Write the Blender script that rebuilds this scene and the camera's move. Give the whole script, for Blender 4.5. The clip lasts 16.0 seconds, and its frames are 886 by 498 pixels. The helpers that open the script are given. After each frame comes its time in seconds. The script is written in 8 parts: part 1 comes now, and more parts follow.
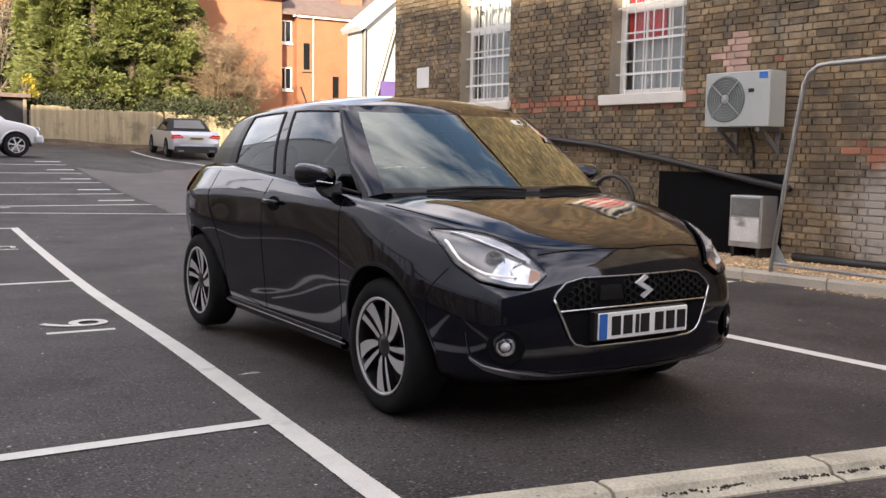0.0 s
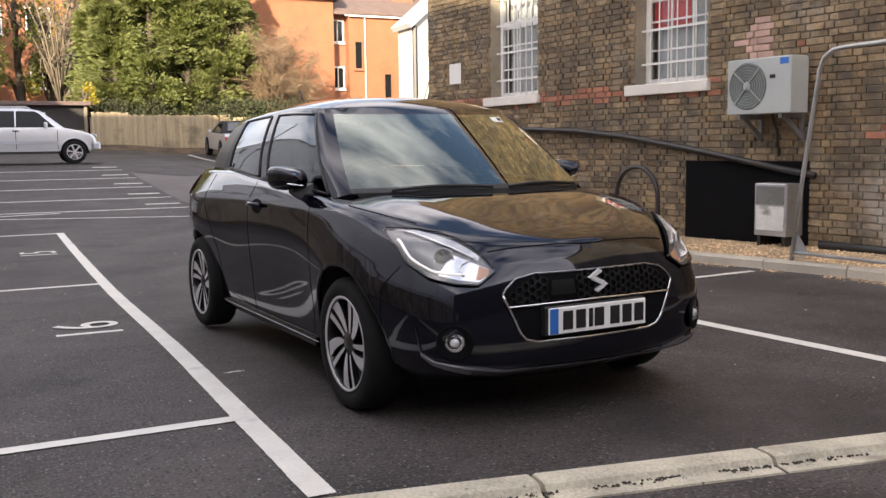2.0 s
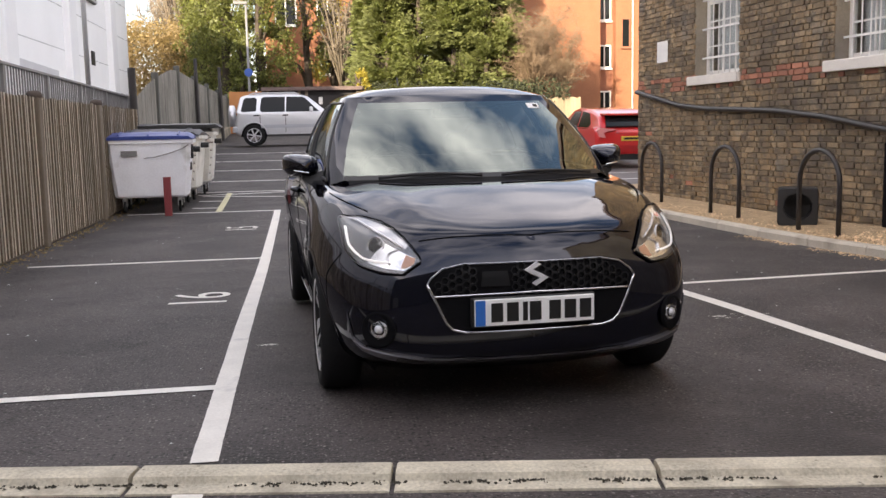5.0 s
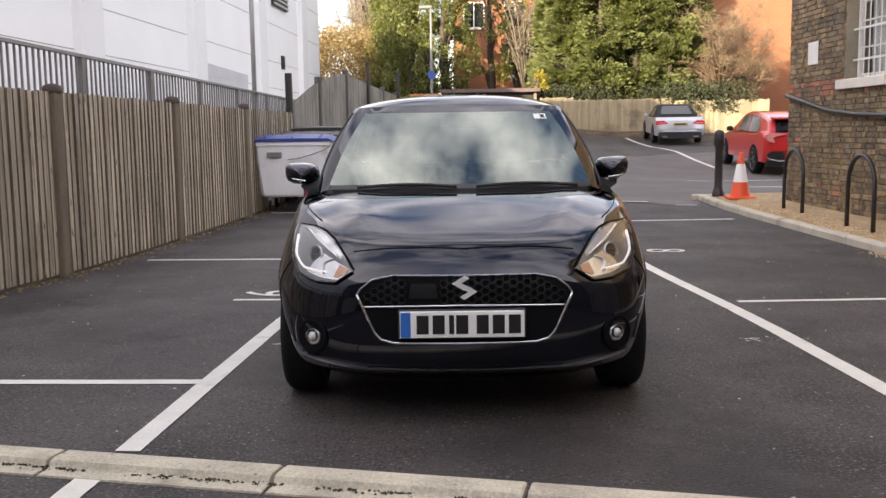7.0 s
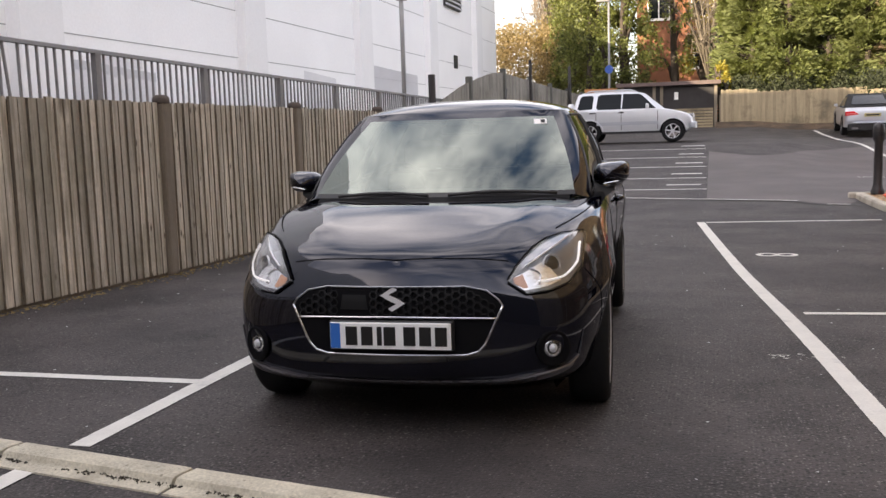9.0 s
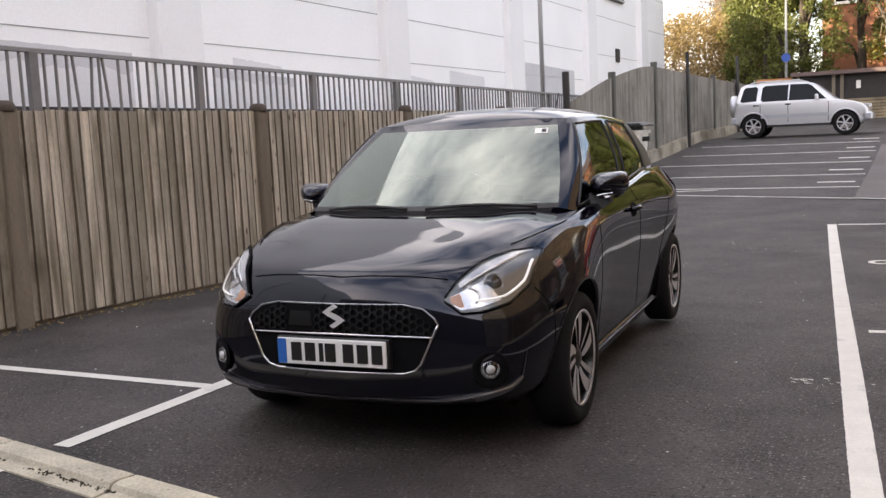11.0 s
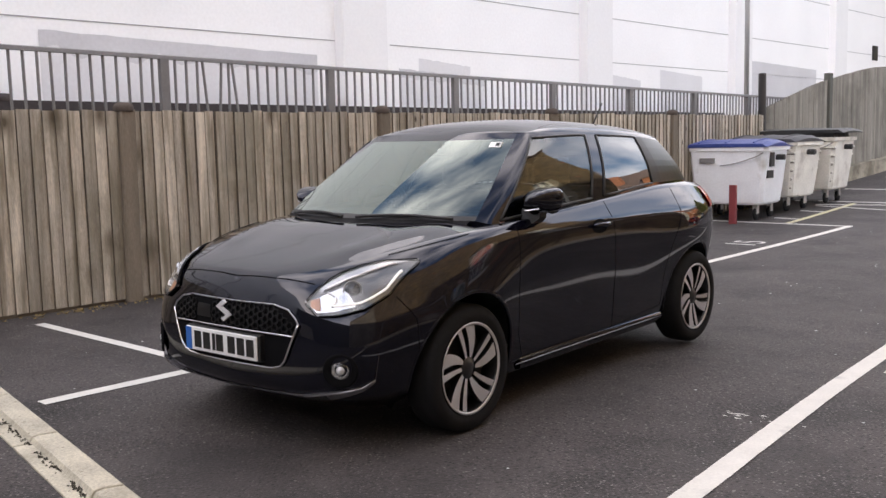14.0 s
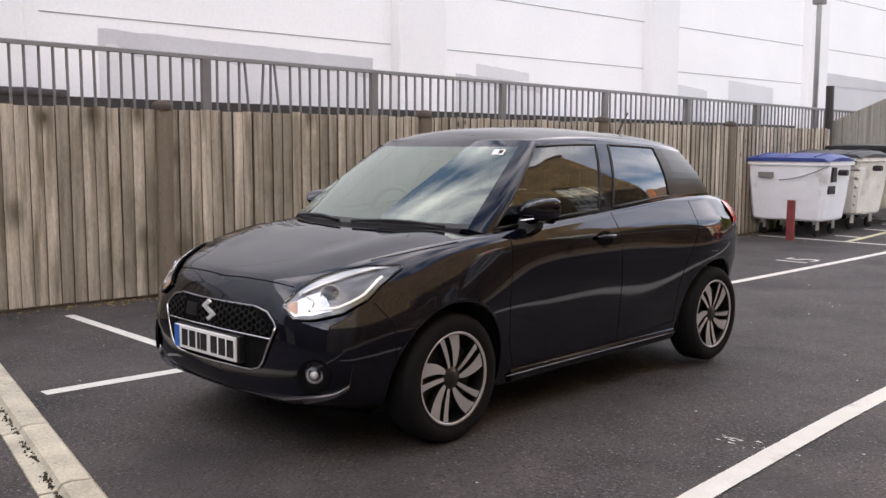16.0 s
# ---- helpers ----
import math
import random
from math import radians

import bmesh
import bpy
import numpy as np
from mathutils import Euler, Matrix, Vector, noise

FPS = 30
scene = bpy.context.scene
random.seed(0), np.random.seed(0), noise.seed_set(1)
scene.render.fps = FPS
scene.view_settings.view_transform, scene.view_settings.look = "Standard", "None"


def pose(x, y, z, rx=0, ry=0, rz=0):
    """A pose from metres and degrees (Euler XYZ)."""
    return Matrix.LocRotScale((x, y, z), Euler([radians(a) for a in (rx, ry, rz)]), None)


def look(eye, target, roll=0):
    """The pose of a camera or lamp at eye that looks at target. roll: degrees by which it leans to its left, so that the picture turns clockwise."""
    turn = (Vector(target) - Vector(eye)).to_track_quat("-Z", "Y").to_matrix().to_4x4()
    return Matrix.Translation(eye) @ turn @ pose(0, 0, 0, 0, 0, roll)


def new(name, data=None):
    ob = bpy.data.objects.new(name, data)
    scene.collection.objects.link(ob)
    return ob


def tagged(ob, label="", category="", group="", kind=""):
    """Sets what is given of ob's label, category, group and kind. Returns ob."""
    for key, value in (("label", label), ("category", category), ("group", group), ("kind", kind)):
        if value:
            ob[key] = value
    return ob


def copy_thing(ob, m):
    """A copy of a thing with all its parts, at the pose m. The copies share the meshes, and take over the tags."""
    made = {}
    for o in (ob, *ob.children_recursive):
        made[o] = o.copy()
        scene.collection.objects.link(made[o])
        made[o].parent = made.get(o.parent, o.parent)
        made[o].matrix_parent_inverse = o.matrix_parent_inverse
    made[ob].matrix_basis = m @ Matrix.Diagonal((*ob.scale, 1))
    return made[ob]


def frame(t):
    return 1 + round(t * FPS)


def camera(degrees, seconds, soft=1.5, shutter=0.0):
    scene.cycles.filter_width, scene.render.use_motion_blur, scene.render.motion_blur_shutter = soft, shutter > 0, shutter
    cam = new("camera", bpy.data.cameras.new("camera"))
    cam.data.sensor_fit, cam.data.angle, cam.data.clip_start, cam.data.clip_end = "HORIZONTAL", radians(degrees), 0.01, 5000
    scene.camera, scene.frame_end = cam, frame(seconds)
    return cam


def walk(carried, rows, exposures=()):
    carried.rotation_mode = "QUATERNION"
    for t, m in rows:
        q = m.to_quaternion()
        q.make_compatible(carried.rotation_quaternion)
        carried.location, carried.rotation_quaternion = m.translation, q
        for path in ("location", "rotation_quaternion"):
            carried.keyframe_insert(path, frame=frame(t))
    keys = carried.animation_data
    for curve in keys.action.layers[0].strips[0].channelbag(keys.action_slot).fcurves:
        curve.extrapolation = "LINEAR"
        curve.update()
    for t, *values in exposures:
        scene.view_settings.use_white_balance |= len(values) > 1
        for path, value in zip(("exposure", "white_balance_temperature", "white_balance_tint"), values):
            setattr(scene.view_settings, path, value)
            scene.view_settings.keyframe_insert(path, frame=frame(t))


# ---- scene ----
cam = camera(50.0, 16.0)
PATH = [
    (0, (0.36, 0.101, 1.173), (1.342, 1.831, 0.97), 0.9),
    (0.5, (0.369, 0.018, 1.175), (1.342, 1.753, 0.964), 0.4),
    (1, (0.426, -0.04, 1.175), (1.392, 1.698, 0.959), -0.1),
    (1.5, (0.583, -0.107, 1.191), (1.508, 1.653, 0.973), -0.3),
    (2, (0.746, -0.181, 1.198), (1.607, 1.612, 0.983), -0.8),
    (2.5, (0.992, -0.369, 1.207), (1.748, 1.47, 0.991), -0.9),
    (3, (1.213, -0.375, 1.191), (1.872, 1.502, 0.976), -0.9),
    (3.5, (1.433, -0.476, 1.201), (2.004, 1.426, 0.971), -0.9),
    (6, (2.735, -0.725, 1.249), (2.789, 1.26, 1.007), -0.7),
    (6.5, (3.047, -0.772, 1.279), (2.987, 1.213, 1.04), -0.3),
    (7, (3.265, -0.739, 1.252), (3.131, 1.242, 1.013), -0.8),
    (7.5, (3.514, -0.679, 1.291), (3.291, 1.294, 1.051), -1.2),
    (8, (3.838, -0.658, 1.292), (3.495, 1.298, 1.057), -1.7),
    (8.5, (4.127, -0.629, 1.319), (3.68, 1.307, 1.086), -1.7),
    (9, (4.367, -0.523, 1.292), (3.822, 1.387, 1.053), -1.8),
    (11.5, (5.608, -0.027, 1.357), (4.612, 1.691, 1.127), -2.7),
    (12, (5.938, 0.055, 1.362), (4.85, 1.717, 1.137), -2.5),
    (12.5, (6.148, 0.193, 1.33), (4.98, 1.801, 1.108), -2.4),
    (13, (6.364, 0.391, 1.362), (5.133, 1.95, 1.133), -2.2),
    (13.5, (6.573, 0.554, 1.361), (5.27, 2.054, 1.133), -2.0),
    (14, (6.816, 0.698, 1.378), (5.454, 2.146, 1.151), -1.3),
    (14.5, (6.941, 0.847, 1.357), (5.54, 2.256, 1.128), -0.6),
    (15, (7.068, 0.991, 1.373), (5.626, 2.36, 1.157), -0.3),
    (15.5, (7.09, 1.022, 1.378), (5.627, 2.37, 1.163), -0.2),
    (16, (7.057, 1.032, 1.379), (5.586, 2.37, 1.164), 0.2),
]
walk(cam, [(t, look(eye, target, roll)) for t, eye, target, roll in PATH],
     [(0, 1.1, 6800, 17), (7, 1.08, 6800, 17), (8, 1.12, 6800, 17), (9, 1.0, 6800, 17), (12.5, 1.25, 6800, 17), (16, 1.35, 6800, 17)])

# ---- light ----
SUN_AZ, SUN_EL = 215.0, 18.0      # compass bearing of the sun from +y (clockwise), degrees
world = bpy.data.worlds.new("sky")
scene.world = world
world.use_nodes = True
wn, wl = world.node_tree.nodes, world.node_tree.links
wn.clear()
w_out, w_bg = wn.new("ShaderNodeOutputWorld"), wn.new("ShaderNodeBackground")
w_sky, w_mix = wn.new("ShaderNodeTexSky"), wn.new("ShaderNodeMix")
w_sky.sky_type, w_sky.sun_disc = "NISHITA", False
w_sky.sun_elevation, w_sky.sun_rotation = radians(SUN_EL), radians(SUN_AZ)
w_sky.air_density, w_sky.dust_density = 1.0, 1.5
w_co, w_map, w_no, w_ramp = (wn.new(n) for n in ("ShaderNodeTexCoord", "ShaderNodeMapping", "ShaderNodeTexNoise", "ShaderNodeValToRGB"))
w_map.inputs["Scale"].default_value = (1.0, 1.0, 1.5)
w_no.inputs["Scale"].default_value, w_no.inputs["Detail"].default_value, w_no.inputs["Roughness"].default_value = 2.9, 5.0, 0.52
w_ramp.color_ramp.elements[0].position, w_ramp.color_ramp.elements[1].position = 0.39, 0.70
w_mix.data_type = "RGBA"
wl.new(w_co.outputs["Generated"], w_map.inputs["Vector"])
wl.new(w_map.outputs["Vector"], w_no.inputs["Vector"])
wl.new(w_no.outputs["Fac"], w_ramp.inputs["Fac"])
wl.new(w_ramp.outputs["Color"], w_mix.inputs["Factor"])
wl.new(w_sky.outputs["Color"], w_mix.inputs["A"])
w_mix.inputs["B"].default_value = (12.0, 11.7, 11.5, 1)       # bright broken cloud, on the sky's own scale
wl.new(w_mix.outputs["Result"], w_bg.inputs["Color"])
w_bg.inputs["Strength"].default_value = 0.15
wl.new(w_bg.outputs["Background"], w_out.inputs["Surface"])

sun = new("sun", bpy.data.lights.new("sun", "SUN"))
sun.data.energy, sun.data.angle, sun.data.color = 6.3, radians(0.6), (1.0, 0.90, 0.66)
az, el = radians(SUN_AZ), radians(SUN_EL)
to_sun = Vector((math.sin(az) * math.cos(el), math.cos(az) * math.cos(el), math.sin(el)))
sun.matrix_world = look(to_sun * 60, (0, 0, 0))

# ---- materials ----
def mat(name, base, rough=0.5, metal=0.0, var=0.18, scale=3.0, fine=60.0, bump=0.15, depth=0.004, coat=0.0, spec=0.5,
        rand=0.0, island=False, second=None, cut=0.55, soft=0.12, stretch=(1, 1, 1), emit=0.0):
    """Principled surface with broad and fine variation; rand: spread from piece to piece; second: a stain colour over part of it."""
    m = bpy.data.materials.new(name)
    m.use_nodes = True
    n, l = m.node_tree.nodes, m.node_tree.links
    b = n["Principled BSDF"]
    b.inputs["Roughness"].default_value, b.inputs["Metallic"].default_value = rough, metal
    b.inputs["Coat Weight"].default_value, b.inputs["Coat Roughness"].default_value = coat, 0.02
    b.inputs["Specular IOR Level"].default_value = spec
    geo, mp = n.new("ShaderNodeNewGeometry"), n.new("ShaderNodeMapping")
    mp.inputs["Scale"].default_value = stretch
    l.new(geo.outputs["Position"], mp.inputs["Vector"])
    big, small = n.new("ShaderNodeTexNoise"), n.new("ShaderNodeTexNoise")
    for t, s, d in ((big, scale, 5), (small, fine, 3)):
        t.inputs["Scale"].default_value, t.inputs["Detail"].default_value = s, d
        l.new(mp.outputs["Vector"], t.inputs["Vector"])
    add = n.new("ShaderNodeMath"); add.operation = "ADD"
    l.new(big.outputs["Fac"], add.inputs[0]); l.new(small.outputs["Fac"], add.inputs[1])
    val = n.new("ShaderNodeMapRange")
    val.inputs["From Min"].default_value, val.inputs["From Max"].default_value = 0.6, 1.4
    val.inputs["To Min"].default_value, val.inputs["To Max"].default_value = 1 - var, 1 + var
    l.new(add.outputs[0], val.inputs["Value"])
    last = val.outputs[0]
    if rand:
        if island:
            r = geo.outputs["Random Per Island"]
        else:
            r = n.new("ShaderNodeObjectInfo").outputs["Random"]
        rr = n.new("ShaderNodeMapRange")
        rr.inputs["To Min"].default_value, rr.inputs["To Max"].default_value = 1 - rand, 1 + rand
        l.new(r, rr.inputs["Value"])
        mul = n.new("ShaderNodeMath"); mul.operation = "MULTIPLY"
        l.new(last, mul.inputs[0]); l.new(rr.outputs[0], mul.inputs[1])
        last = mul.outputs[0]
    colour = n.new("ShaderNodeVectorMath"); colour.operation = "SCALE"
    colour.inputs[0].default_value = base
    l.new(last, colour.inputs["Scale"])
    out = colour.outputs[0]
    if second:
        ramp = n.new("ShaderNodeMapRange")
        ramp.inputs["From Min"].default_value, ramp.inputs["From Max"].default_value = cut - soft, cut + soft
        st = n.new("ShaderNodeTexNoise")
        st.inputs["Scale"].default_value, st.inputs["Detail"].default_value = scale * 0.7, 8
        l.new(mp.outputs["Vector"], st.inputs["Vector"])
        l.new(st.outputs["Fac"], ramp.inputs["Value"])
        mx = n.new("ShaderNodeMix"); mx.data_type = "RGBA"
        l.new(ramp.outputs[0], mx.inputs["Factor"]); l.new(out, mx.inputs["A"])
        mx.inputs["B"].default_value = (*second, 1)
        out = mx.outputs["Result"]
    l.new(out, b.inputs["Base Color"])
    if bump:
        bp = n.new("ShaderNodeBump")
        bp.inputs["Strength"].default_value, bp.inputs["Distance"].default_value = bump, depth
        l.new(small.outputs["Fac"], bp.inputs["Height"])
        l.new(bp.outputs["Normal"], b.inputs["Normal"])
    if emit:
        b.inputs["Emission Color"].default_value, b.inputs["Emission Strength"].default_value = (*base, 1), emit
    return m


def glass(name, tint, gloss=1.0, sheen=(1, 1, 1)):
    """A thin pane: it tints what is behind and mirrors more at flat angles."""
    m = bpy.data.materials.new(name)
    m.use_nodes = True
    n, l = m.node_tree.nodes, m.node_tree.links
    n.clear()
    o, mx, tr, gl, lw = (n.new(k) for k in ("ShaderNodeOutputMaterial", "ShaderNodeMixShader", "ShaderNodeBsdfTransparent", "ShaderNodeBsdfGlossy", "ShaderNodeLayerWeight"))
    tr.inputs["Color"].default_value = (*tint, 1)
    gl.inputs["Roughness"].default_value, gl.inputs["Color"].default_value = 0.01, (*sheen, 1)
    lw.inputs["Blend"].default_value = 0.5
    pw, mul = n.new("ShaderNodeMath"), n.new("ShaderNodeMath")
    pw.operation, mul.operation, mul.use_clamp = "POWER", "MULTIPLY_ADD", True
    pw.inputs[1].default_value = 4.0
    mul.inputs[1].default_value, mul.inputs[2].default_value = 0.96, 0.045 * gloss
    l.new(lw.outputs["Facing"], pw.inputs[0]); l.new(pw.outputs[0], mul.inputs[0]); l.new(mul.outputs[0], mx.inputs[0])
    l.new(tr.outputs[0], mx.inputs[1]); l.new(gl.outputs[0], mx.inputs[2]); l.new(mx.outputs[0], o.inputs["Surface"])
    return m


def spots(m, colour, scale, size, share, stretch=(1, 1, 1), soft=0.04):
    """Adds scattered specks, knots or flecks of another colour; share: how many of the cells carry one."""
    n, l = m.node_tree.nodes, m.node_tree.links
    b = n["Principled BSDF"]
    geo, mp, vo = n.new("ShaderNodeNewGeometry"), n.new("ShaderNodeMapping"), n.new("ShaderNodeTexVoronoi")
    mp.inputs["Scale"].default_value = stretch
    vo.inputs["Scale"].default_value = scale
    l.new(geo.outputs["Position"], mp.inputs["Vector"]); l.new(mp.outputs["Vector"], vo.inputs["Vector"])
    near = n.new("ShaderNodeMapRange")
    near.inputs["From Min"].default_value, near.inputs["From Max"].default_value = size + soft, size - soft
    l.new(vo.outputs["Distance"], near.inputs["Value"])
    pick, sep = n.new("ShaderNodeMath"), n.new("ShaderNodeSeparateColor")
    l.new(vo.outputs["Color"], sep.inputs[0])
    pick.operation = "LESS_THAN"; pick.inputs[1].default_value = share
    l.new(sep.outputs[0], pick.inputs[0])
    mul = n.new("ShaderNodeMath"); mul.operation = "MULTIPLY"
    l.new(near.outputs[0], mul.inputs[0]); l.new(pick.outputs[0], mul.inputs[1])
    mx = n.new("ShaderNodeMix"); mx.data_type = "RGBA"
    l.new(mul.outputs[0], mx.inputs["Factor"])
    l.new(b.inputs["Base Color"].links[0].from_socket, mx.inputs["A"])
    mx.inputs["B"].default_value = (*colour, 1)
    l.new(mx.outputs["Result"], b.inputs["Base Color"])
    return m


def patches(m, colour, scale, cut, soft, amount):
    """Adds broad uneven stains."""
    n, l = m.node_tree.nodes, m.node_tree.links
    b = n["Principled BSDF"]
    geo, no, mr = n.new("ShaderNodeNewGeometry"), n.new("ShaderNodeTexNoise"), n.new("ShaderNodeMapRange")
    no.inputs["Scale"].default_value, no.inputs["Detail"].default_value, no.inputs["Roughness"].default_value = scale, 9, 0.65
    l.new(geo.outputs["Position"], no.inputs["Vector"])
    mr.inputs["From Min"].default_value, mr.inputs["From Max"].default_value, mr.inputs["To Max"].default_value = cut - soft, cut + soft, amount
    l.new(no.outputs["Fac"], mr.inputs["Value"])
    mx = n.new("ShaderNodeMix"); mx.data_type = "RGBA"
    l.new(mr.outputs[0], mx.inputs["Factor"])
    l.new(b.inputs["Base Color"].links[0].from_socket, mx.inputs["A"])
    mx.inputs["B"].default_value = (*colour, 1)
    l.new(mx.outputs["Result"], b.inputs["Base Color"])
    return m


def blotch(m, centre, radius, colour, amount):
    """Adds one ragged pale bloom round a place."""
    n, l = m.node_tree.nodes, m.node_tree.links
    b = n["Principled BSDF"]
    geo, no, di, ad, mr = (n.new(k) for k in ("ShaderNodeNewGeometry", "ShaderNodeTexNoise", "ShaderNodeVectorMath", "ShaderNodeMath", "ShaderNodeMapRange"))
    no.inputs["Scale"].default_value, no.inputs["Detail"].default_value = 7.0, 8
    di.operation, ad.operation = "DISTANCE", "MULTIPLY_ADD"
    di.inputs[1].default_value = centre
    l.new(geo.outputs["Position"], no.inputs["Vector"]); l.new(geo.outputs["Position"], di.inputs[0])
    ad.inputs[1].default_value = 1.4 * radius
    l.new(no.outputs["Fac"], ad.inputs[0]); l.new(di.outputs["Value"], ad.inputs[2])
    mr.inputs["From Min"].default_value, mr.inputs["From Max"].default_value = 1.9 * radius, 1.2 * radius
    mr.inputs["To Max"].default_value = amount
    l.new(ad.outputs[0], mr.inputs["Value"])
    mx = n.new("ShaderNodeMix"); mx.data_type = "RGBA"
    l.new(mr.outputs[0], mx.inputs["Factor"])
    l.new(b.inputs["Base Color"].links[0].from_socket, mx.inputs["A"])
    mx.inputs["B"].default_value = (*colour, 1)
    l.new(mx.outputs["Result"], b.inputs["Base Color"])
    return m


ASPHALT = mat("asphalt", (0.046, 0.0388, 0.0378), 0.75, var=1.35, scale=1.3, fine=62, bump=0.9, depth=0.008, second=(0.074, 0.0635, 0.0615), cut=0.60, soft=0.15)
spots(ASPHALT, (0.17, 0.155, 0.145), 70, 0.30, 0.35, soft=0.12)
spots(ASPHALT, (0.24, 0.225, 0.21), 38, 0.22, 0.10, soft=0.08)
spots(ASPHALT, (0.012, 0.011, 0.011), 48, 0.36, 0.35, soft=0.12)
patches(ASPHALT, (0.026, 0.022, 0.022), 0.55, 0.56, 0.07, 0.7)
patches(ASPHALT, (0.020, 0.018, 0.018), 1.6, 0.66, 0.04, 0.7)
patches(ASPHALT, (0.075, 0.066, 0.063), 2.4, 0.60, 0.08, 0.5)
ASPHALT_OLD = mat("older_asphalt", (0.112, 0.097, 0.093), 0.72, var=0.5, scale=0.9, fine=50, bump=0.7, depth=0.006, second=(0.088, 0.076, 0.073), cut=0.58, soft=0.12)
spots(ASPHALT_OLD, (0.17, 0.155, 0.145), 60, 0.26, 0.3, soft=0.12)
PAINT_W = mat("line_paint", (0.70, 0.68, 0.63), 0.6, var=0.12, scale=6, fine=90, bump=0.3, second=(0.42, 0.41, 0.40), cut=0.68, soft=0.08)
PAINT_Y = mat("yellow_line_paint", (0.64, 0.60, 0.38), 0.6, var=0.15, scale=6, fine=90, bump=0.3)
CONCRETE = mat("concrete_edging", (0.52, 0.48, 0.38), 0.85, var=0.40, scale=4, fine=80, bump=0.6, rand=0.06, second=(0.30, 0.27, 0.21), cut=0.63, soft=0.06)
spots(CONCRETE, (0.10, 0.09, 0.07), 26, 0.14, 0.12, soft=0.10)
LICHEN = mat("black_lichen", (0.055, 0.050, 0.038), 0.95, var=0.4, scale=20, fine=90, rand=0.5, island=True)
KERB = mat("kerb_concrete", (0.50, 0.45, 0.37), 0.85, var=0.25, scale=2.5, fine=80, bump=0.5, rand=0.1, second=(0.28, 0.24, 0.19), cut=0.64, soft=0.07)
PLINTH = mat("stained_plinth", (0.36, 0.32, 0.25), 0.9, var=0.35, scale=2, fine=30, bump=0.5)
patches(PLINTH, (0.09, 0.08, 0.055), 1.5, 0.54, 0.09, 0.7)
GRAVEL = mat("gravel", (0.60, 0.43, 0.26), 0.9, var=0.3, scale=5, fine=90, bump=0.6, depth=0.006, rand=0.5, island=True)
BED = mat("gravel_bed_sand", (0.40, 0.29, 0.17), 0.95, var=0.4, scale=6, fine=60, bump=0.9, depth=0.012)
LITTER = mat("leaf_litter_earth", (0.11, 0.075, 0.048), 0.95, var=0.6, scale=3, fine=25, bump=0.9, depth=0.02, second=(0.05, 0.038, 0.028), cut=0.55)
BRICK = mat("stock_brick", (0.275, 0.200, 0.118), 0.9, var=0.55, scale=9, fine=70, bump=0.9, rand=0.5, island=True, second=(0.10, 0.08, 0.06), cut=0.58, soft=0.10)
BRICK_P = mat("stock_brick_piece", (0.275, 0.200, 0.118), 0.9, var=0.55, scale=9, fine=70, bump=0.9, rand=0.5, second=(0.10, 0.08, 0.06), cut=0.58, soft=0.10)
for m2 in (BRICK, BRICK_P):
    patches(m2, (0.36, 0.31, 0.25), 1.7, 0.62, 0.05, 0.6)
    patches(m2, (0.34, 0.20, 0.075), 3.3, 0.57, 0.10, 0.5)
    patches(m2, (0.07, 0.055, 0.04), 2.5, 0.56, 0.10, 0.5)
    spots(m2, (0.09, 0.07, 0.05), 30, 0.25, 0.35, soft=0.25)
for m2 in (BRICK, BRICK_P):
    patches(m2, (0.055, 0.047, 0.042), 0.7, 0.53, 0.10, 0.45)
    spots(m2, (0.34, 0.28, 0.20), 16, 0.20, 0.20, soft=0.15)
BRICK_RED = mat("red_brick", (0.34, 0.145, 0.09), 0.9, var=0.25, scale=6, fine=60, bump=0.5, rand=0.35, island=True)
BRICK_PINK = mat("pink_washed_brick", (0.50, 0.33, 0.27), 0.9, var=0.25, scale=6, fine=60, bump=0.5, rand=0.2, island=True)
SOUTH = mat("unseen_dark_wall", (0.10, 0.098, 0.096), 0.9, var=0.25, scale=1.0, fine=12)
MORTAR = mat("mortar", (0.30, 0.26, 0.20), 0.95, var=0.3, scale=3, fine=60, bump=0.4, second=(0.34, 0.31, 0.27), cut=0.60)
patches(MORTAR, (0.10, 0.085, 0.07), 0.9, 0.53, 0.12, 0.6)
for m2 in (BRICK, BRICK_P, MORTAR, BRICK_RED):
    blotch(m2, (8.74, 6.0, 0.55), 0.55, (0.50, 0.46, 0.42), 0.75)
    blotch(m2, (8.78, 5.7, 1.9), 0.30, (0.36, 0.34, 0.30), 0.5)
blotch(MORTAR, (8.76, 5.4, 1.2), 1.3, (0.50, 0.46, 0.38), 0.8)
BRICK_FAR = mat("orange_brick", (0.29, 0.122, 0.064), 0.9, var=0.15, scale=1.5, fine=14, bump=0.2)
BRICK_FAR2 = mat("dark_brick", (0.30, 0.13, 0.08), 0.9, var=0.18, scale=1.5, fine=14, bump=0.2)
ROOF = mat("roof_tile", (0.14, 0.10, 0.09), 0.85, var=0.25, scale=3, fine=20, bump=0.4)
WHITE_WALL = mat("white_render", (0.91, 0.91, 0.92), 0.7, var=0.05, scale=0.6, fine=20, bump=0.1)
WHITE_WALL2 = mat("white_pilaster", (0.84, 0.84, 0.85), 0.65, var=0.04, scale=0.6, fine=20, bump=0.1)
PALE_PATCH = mat("pale_grey_overpaint", (0.72, 0.72, 0.74), 0.75, var=0.06, scale=1.2, fine=20, bump=0.1)
